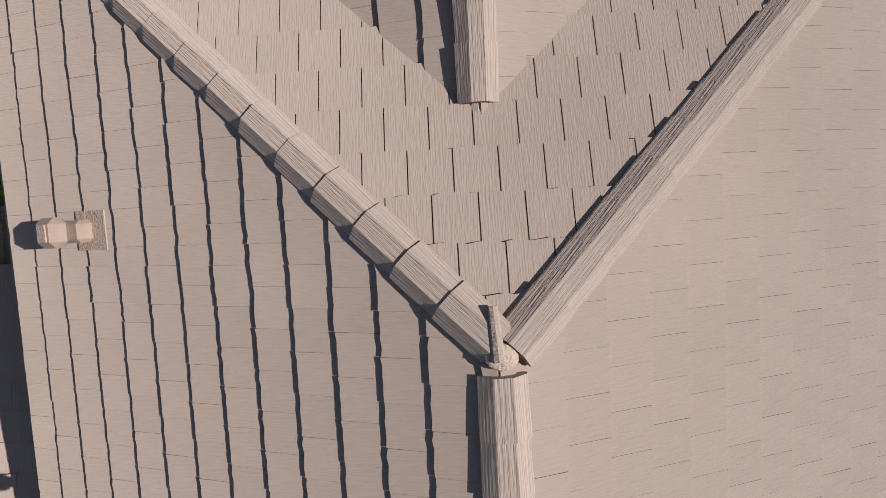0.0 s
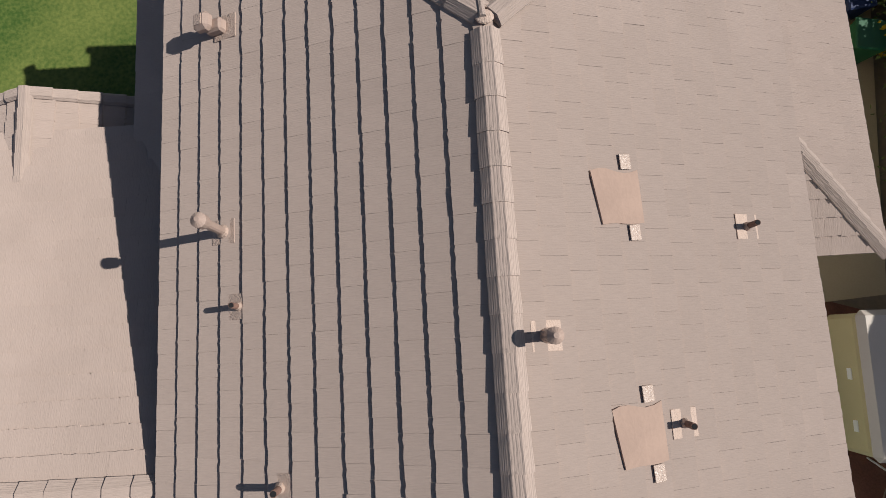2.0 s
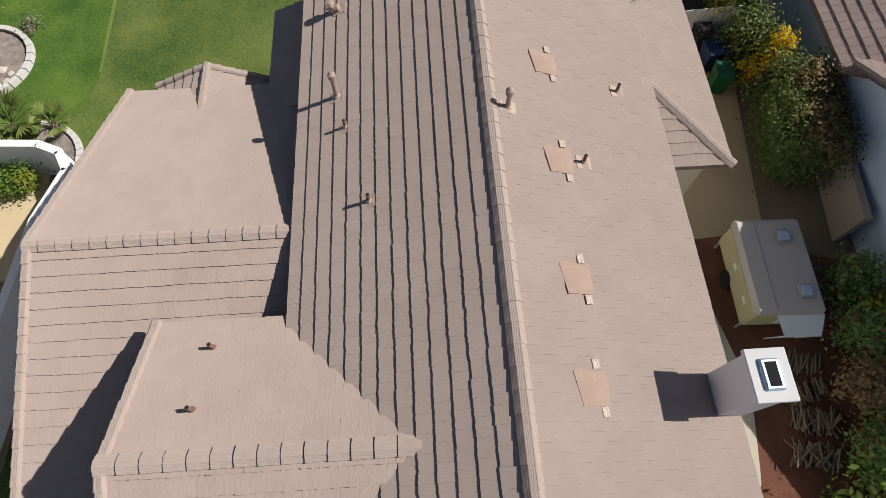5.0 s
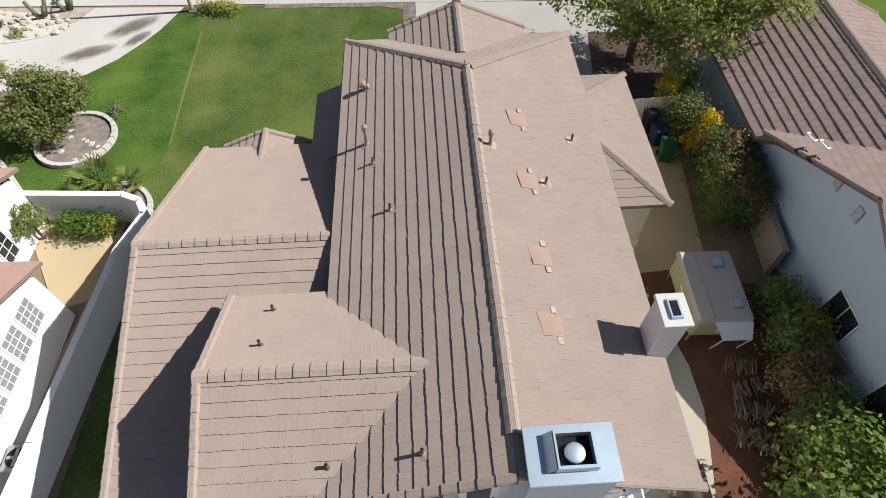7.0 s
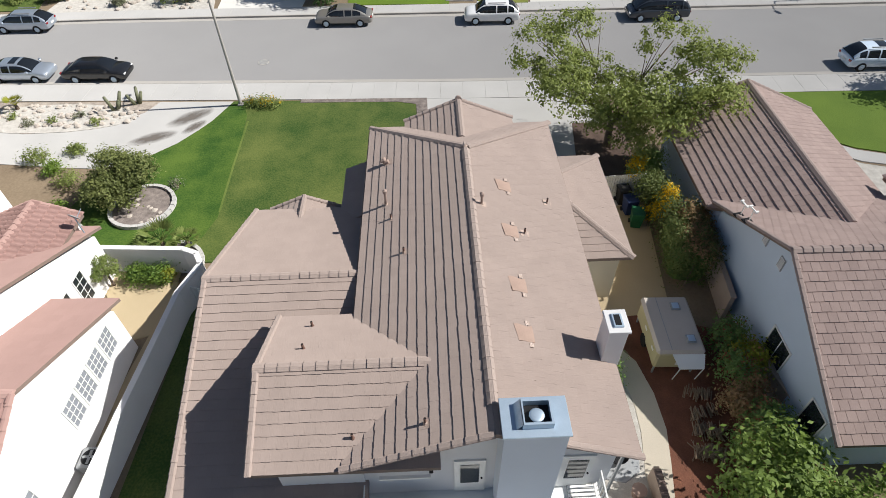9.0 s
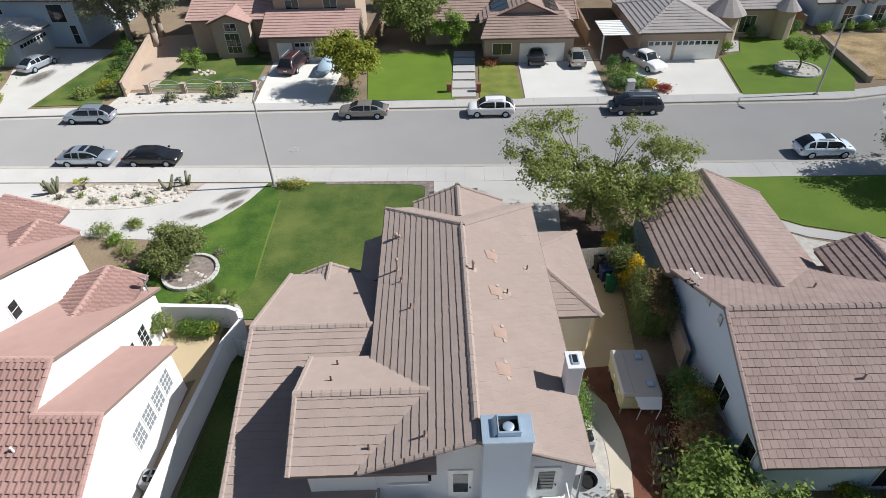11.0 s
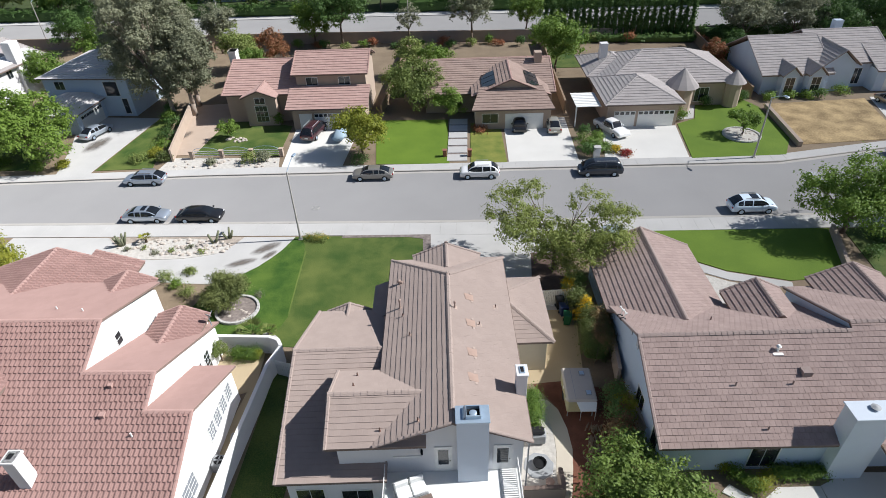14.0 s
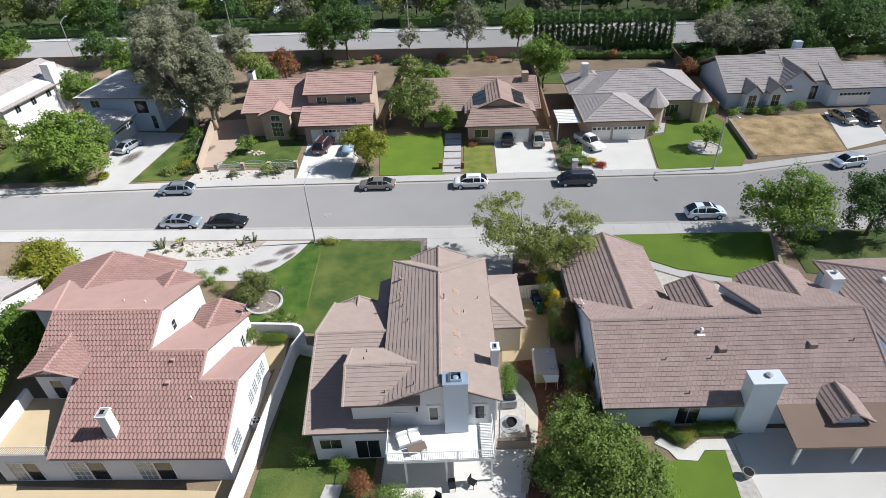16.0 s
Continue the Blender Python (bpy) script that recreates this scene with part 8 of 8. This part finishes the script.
def wheelie_bin(x, y, a, mat, label):
    B = thing("wheeled_bin", pose(x, y, 0, 0, 0, a), label, "bin")
    bm = bmesh.new()
    loft(bm, [[(-0.24, -0.26, 0.08), (0.24, -0.26, 0.08), (0.24, 0.26, 0.08), (-0.24, 0.26, 0.08), (-0.24, -0.26, 0.08)], [(-0.31, -0.34, 1.0), (0.31, -0.34, 1.0), (0.31, 0.34, 1.0), (-0.31, 0.34, 1.0), (-0.31, -0.34, 1.0)]])
    part("body", bm, mat, B)
    part("lid", boxes((-0.33, 0.33, -0.37, 0.37, 1.0, 1.08), bevel=0.03), mat, B)
    bm = bmesh.new()
    tube(bm, (-0.3, 0.39, 0.98), (0.3, 0.39, 0.98), 0.02, 0.02, 8)
    part("handle", bm, mat, B)
    for s in (-1, 1):
        bm = bmesh.new()
        tube(bm, (s * 0.24, 0.26, 0.12), (s * 0.31, 0.26, 0.12), 0.12, 0.12, 12)
        part("wheel", bm, BLACKRUBBER, B)


wheelie_bin(9.2, 3.9, 10, paint_material("bin_blue", (0.015, 0.03, 0.10), 0.5, 0, 0), "dark blue wheeled recycling bin")
wheelie_bin(9.35, 2.9, -8, paint_material("bin_green", (0.01, 0.10, 0.04), 0.5, 0, 0), "green wheeled garden bin")
wheelie_bin(9.0, 4.7, 5, BLACKRUBBER, "black wheeled refuse bin")


def woodpile(x, y, n, L, seed, label, spread=0.5):
    rng = random.Random(seed)
    W = thing("woodpile", pose(x, y, 0, 0, 0, rng.uniform(-15, 15)), label, "woodpile")
    for k in range(n):
        bm = bmesh.new()
        r = rng.uniform(0.012, 0.035)
        z = 0.04 + (k / n) * 0.34
        a = rng.gauss(1.4, spread)
        c = Vector((rng.uniform(-0.55, 0.55), rng.uniform(-0.10, 0.10), z))
        d = Vector((math.cos(a), math.sin(a), rng.uniform(-0.08, 0.08))) * L * rng.uniform(0.38, 0.55)
        tube(bm, c - d, c + d, r, r * 0.8, 7)
        part("log", bm, WOOD, W)


woodpile(9.75, -7.1, 34, 0.55, 1, "dark pile of old fence sticks", 0.12)
woodpile(9.74, -7.9, 30, 0.5, 2, "stacked split firewood by the path", 0.12)
woodpile(9.67, -8.7, 60, 0.65, 3, "heap of thin dry branches on the mulch", 0.45)
woodpile(9.45, -9.6, 55, 0.65, 4, "heap of thin dry branches on the mulch", 0.45)

A = thing("air_conditioner", pose(-13.55, -10.2, 0, 0, 0, 2), "grey outdoor air conditioning unit by the wall", "air conditioner")
part("case", boxes((-0.4, 0.4, -0.4, 0.4, 0.05, 0.85), bevel=0.05), GREYPAINT, A)
bm = bmesh.new()
tube(bm, (0, 0, 0.85), (0, 0, 0.87), 0.3, 0.3, 20)
fan = part("fan_grille", bm, DARK, A)
for k in range(4):
    f = part("blade", boxes((-0.05, 0.05, 0.02, 0.27, 0.872, 0.88)), GREYPAINT, fan)
    f.matrix_basis = pose(0, 0, 0, 0, 0, 90 * k)
bm = bmesh.new()
for k in range(20):
    a0, a1 = 2 * math.pi * k / 20, 2 * math.pi * (k + 1) / 20
    tube(bm, (-13.35, -8.4 + 0.33 * math.cos(a0), 0.5 + 0.33 * math.sin(a0)), (-13.35, -8.4 + 0.33 * math.cos(a1), 0.5 + 0.33 * math.sin(a1)), 0.05, 0.05, 6)
tagged(part("hose_reel", bm, GREYPAINT, None), "coiled dark hose against the boundary wall", "hose")


def dish(m, label):
    D = thing("satellite_dish", m, label, "satellite dish")
    bm = bmesh.new()
    tube(bm, (0, 0, -0.2), (0, 0, 0.7), 0.03, 0.03, 8)
    part("mast", bm, METAL, D)
    bm = bmesh.new()
    bmesh.ops.create_uvsphere(bm, u_segments=16, v_segments=8, radius=0.36, matrix=Matrix.Translation((0, 0, 0.75)) @ pose(0, 0, 0, 60, 0, 40) @ Matrix.Diagonal((0.7, 0.8, 0.12, 1)))
    part("reflector", bm, GREYPAINT, D, smooth=True)
    bm = bmesh.new()
    tube(bm, (0, 0, 0.6), (0.3, -0.35, 0.85), 0.015, 0.015, 6)
    part("arm", bm, METAL, D)


for x, y, z in ((12.2, -0.75, 4.12), (12.2, -1.45, 4.45)):
    D = thing("roof_antenna", pose(x, y, z, 0, 0, 15), "small white antenna mount on the gable edge", "antenna", "antenna mounts")
    bm = bmesh.new()
    tube(bm, (0, 0, -0.1), (0, 0, 0.62), 0.025, 0.025, 8)
    part("mast", bm, WHITE, D)
    part("foot", boxes((-0.30, 0.10, -0.14, 0.14, 0.02, 0.07), bevel=0.01), DARK, D, "dark bracket")
    part("crossbar", boxes((-0.03, 0.03, -0.22, 0.22, 0.58, 0.64), bevel=0.008), WHITE, D)
    for q in (-0.19, 0.19):
        part("receiver", boxes((-0.12, 0.05, q - 0.04, q + 0.04, 0.62, 0.72), bevel=0.015), WHITE, D)
dish(pose(-16.7, -1.0, 3.6, 0, 0, 120), "dark satellite dish at the roof corner")
# pots and pale objects on the rear patio
for x, y, r in ((21.95, -13.9, 0.34),):
    P = thing("plant_pot", pose(x, y, 0), "round pale garden pot on the patio", "pot")
    bm = bmesh.new()
    tube(bm, (0, 0, 0), (0, 0, 0.55), r * 0.7, r * 1.15, 16)
    part("pot", bm, KERB, P)
    bm = bmesh.new()
    tube(bm, (0, 0, 0.55), (0, 0, 0.56), r, r, 16)
    part("soil", bm, DARK, P)
# house at the far end beside the red-roofed one
def side_houses():
    H = thing("house", pose(-48, -4, 0), "pale house with a light flat-pitched roof", "house")
    R = Roof(H, GREY_TILE, GREY_TILE, course=0.42, width=0.36, lift=0.03)
    gable_planes(R, "x", 0, 9, 4.0, 5, 5, 4.6, 0.30)
    R.finish("light grey tile roof", "light grey concrete roof tiles")
    body(H, "wall", 0.4, 8.6, -0.5, 8.5, 0, 3.0, STUCCO, "x", 4.3)
    for y in (1.5, 5.0):
        window(H, pose(8.6, y, 1.0, 0, 0, 90), 1.2, 1.2, 2, 2)
    H = thing("house", pose(33.4, 0.6, 0, 0, 0, 3.0), "single-storey house with a brown striped tile roof", "house")
    R = Roof(H, BROWN_TILE, BROWN_CAP, course=0.36, width=0.33, lift=0.042, gap=0.008)
    hip_planes(R, 2.2, 13.4, -9.5, 6.4, 2.8, 0.40)
    R.finish("brown tile roof", "brown concrete roof tiles in courses")
    body(H, "wall", 2.8, 12.8, -9.0, 5.9, 0, 2.8, BLUEGREY)
    part("roof_vent", boxes((5.2, 5.7, 1.4, 1.9, 3.6, 4.3), bevel=0.05), WHITE, H, "pale box roof vent")
    ch = part("chimney", boxes((0.05, 0.98, 0.6, 1.8, 0, 5.2), (-0.01, 1.04, 0.54, 1.86, 5.2, 5.3), bevel=0.01), STUCCO, H, "white stucco chimney")
    bm = bmesh.new()
    tube(bm, (0.62, 1.4, 5.3), (0.62, 1.4, 5.5), 0.14, 0.14)
    tube(bm, (0.62, 1.4, 5.5), (0.62, 1.4, 5.58), 0.22, 0.05)
    part("flue_cap", bm, GREYPAINT, ch)


side_houses()
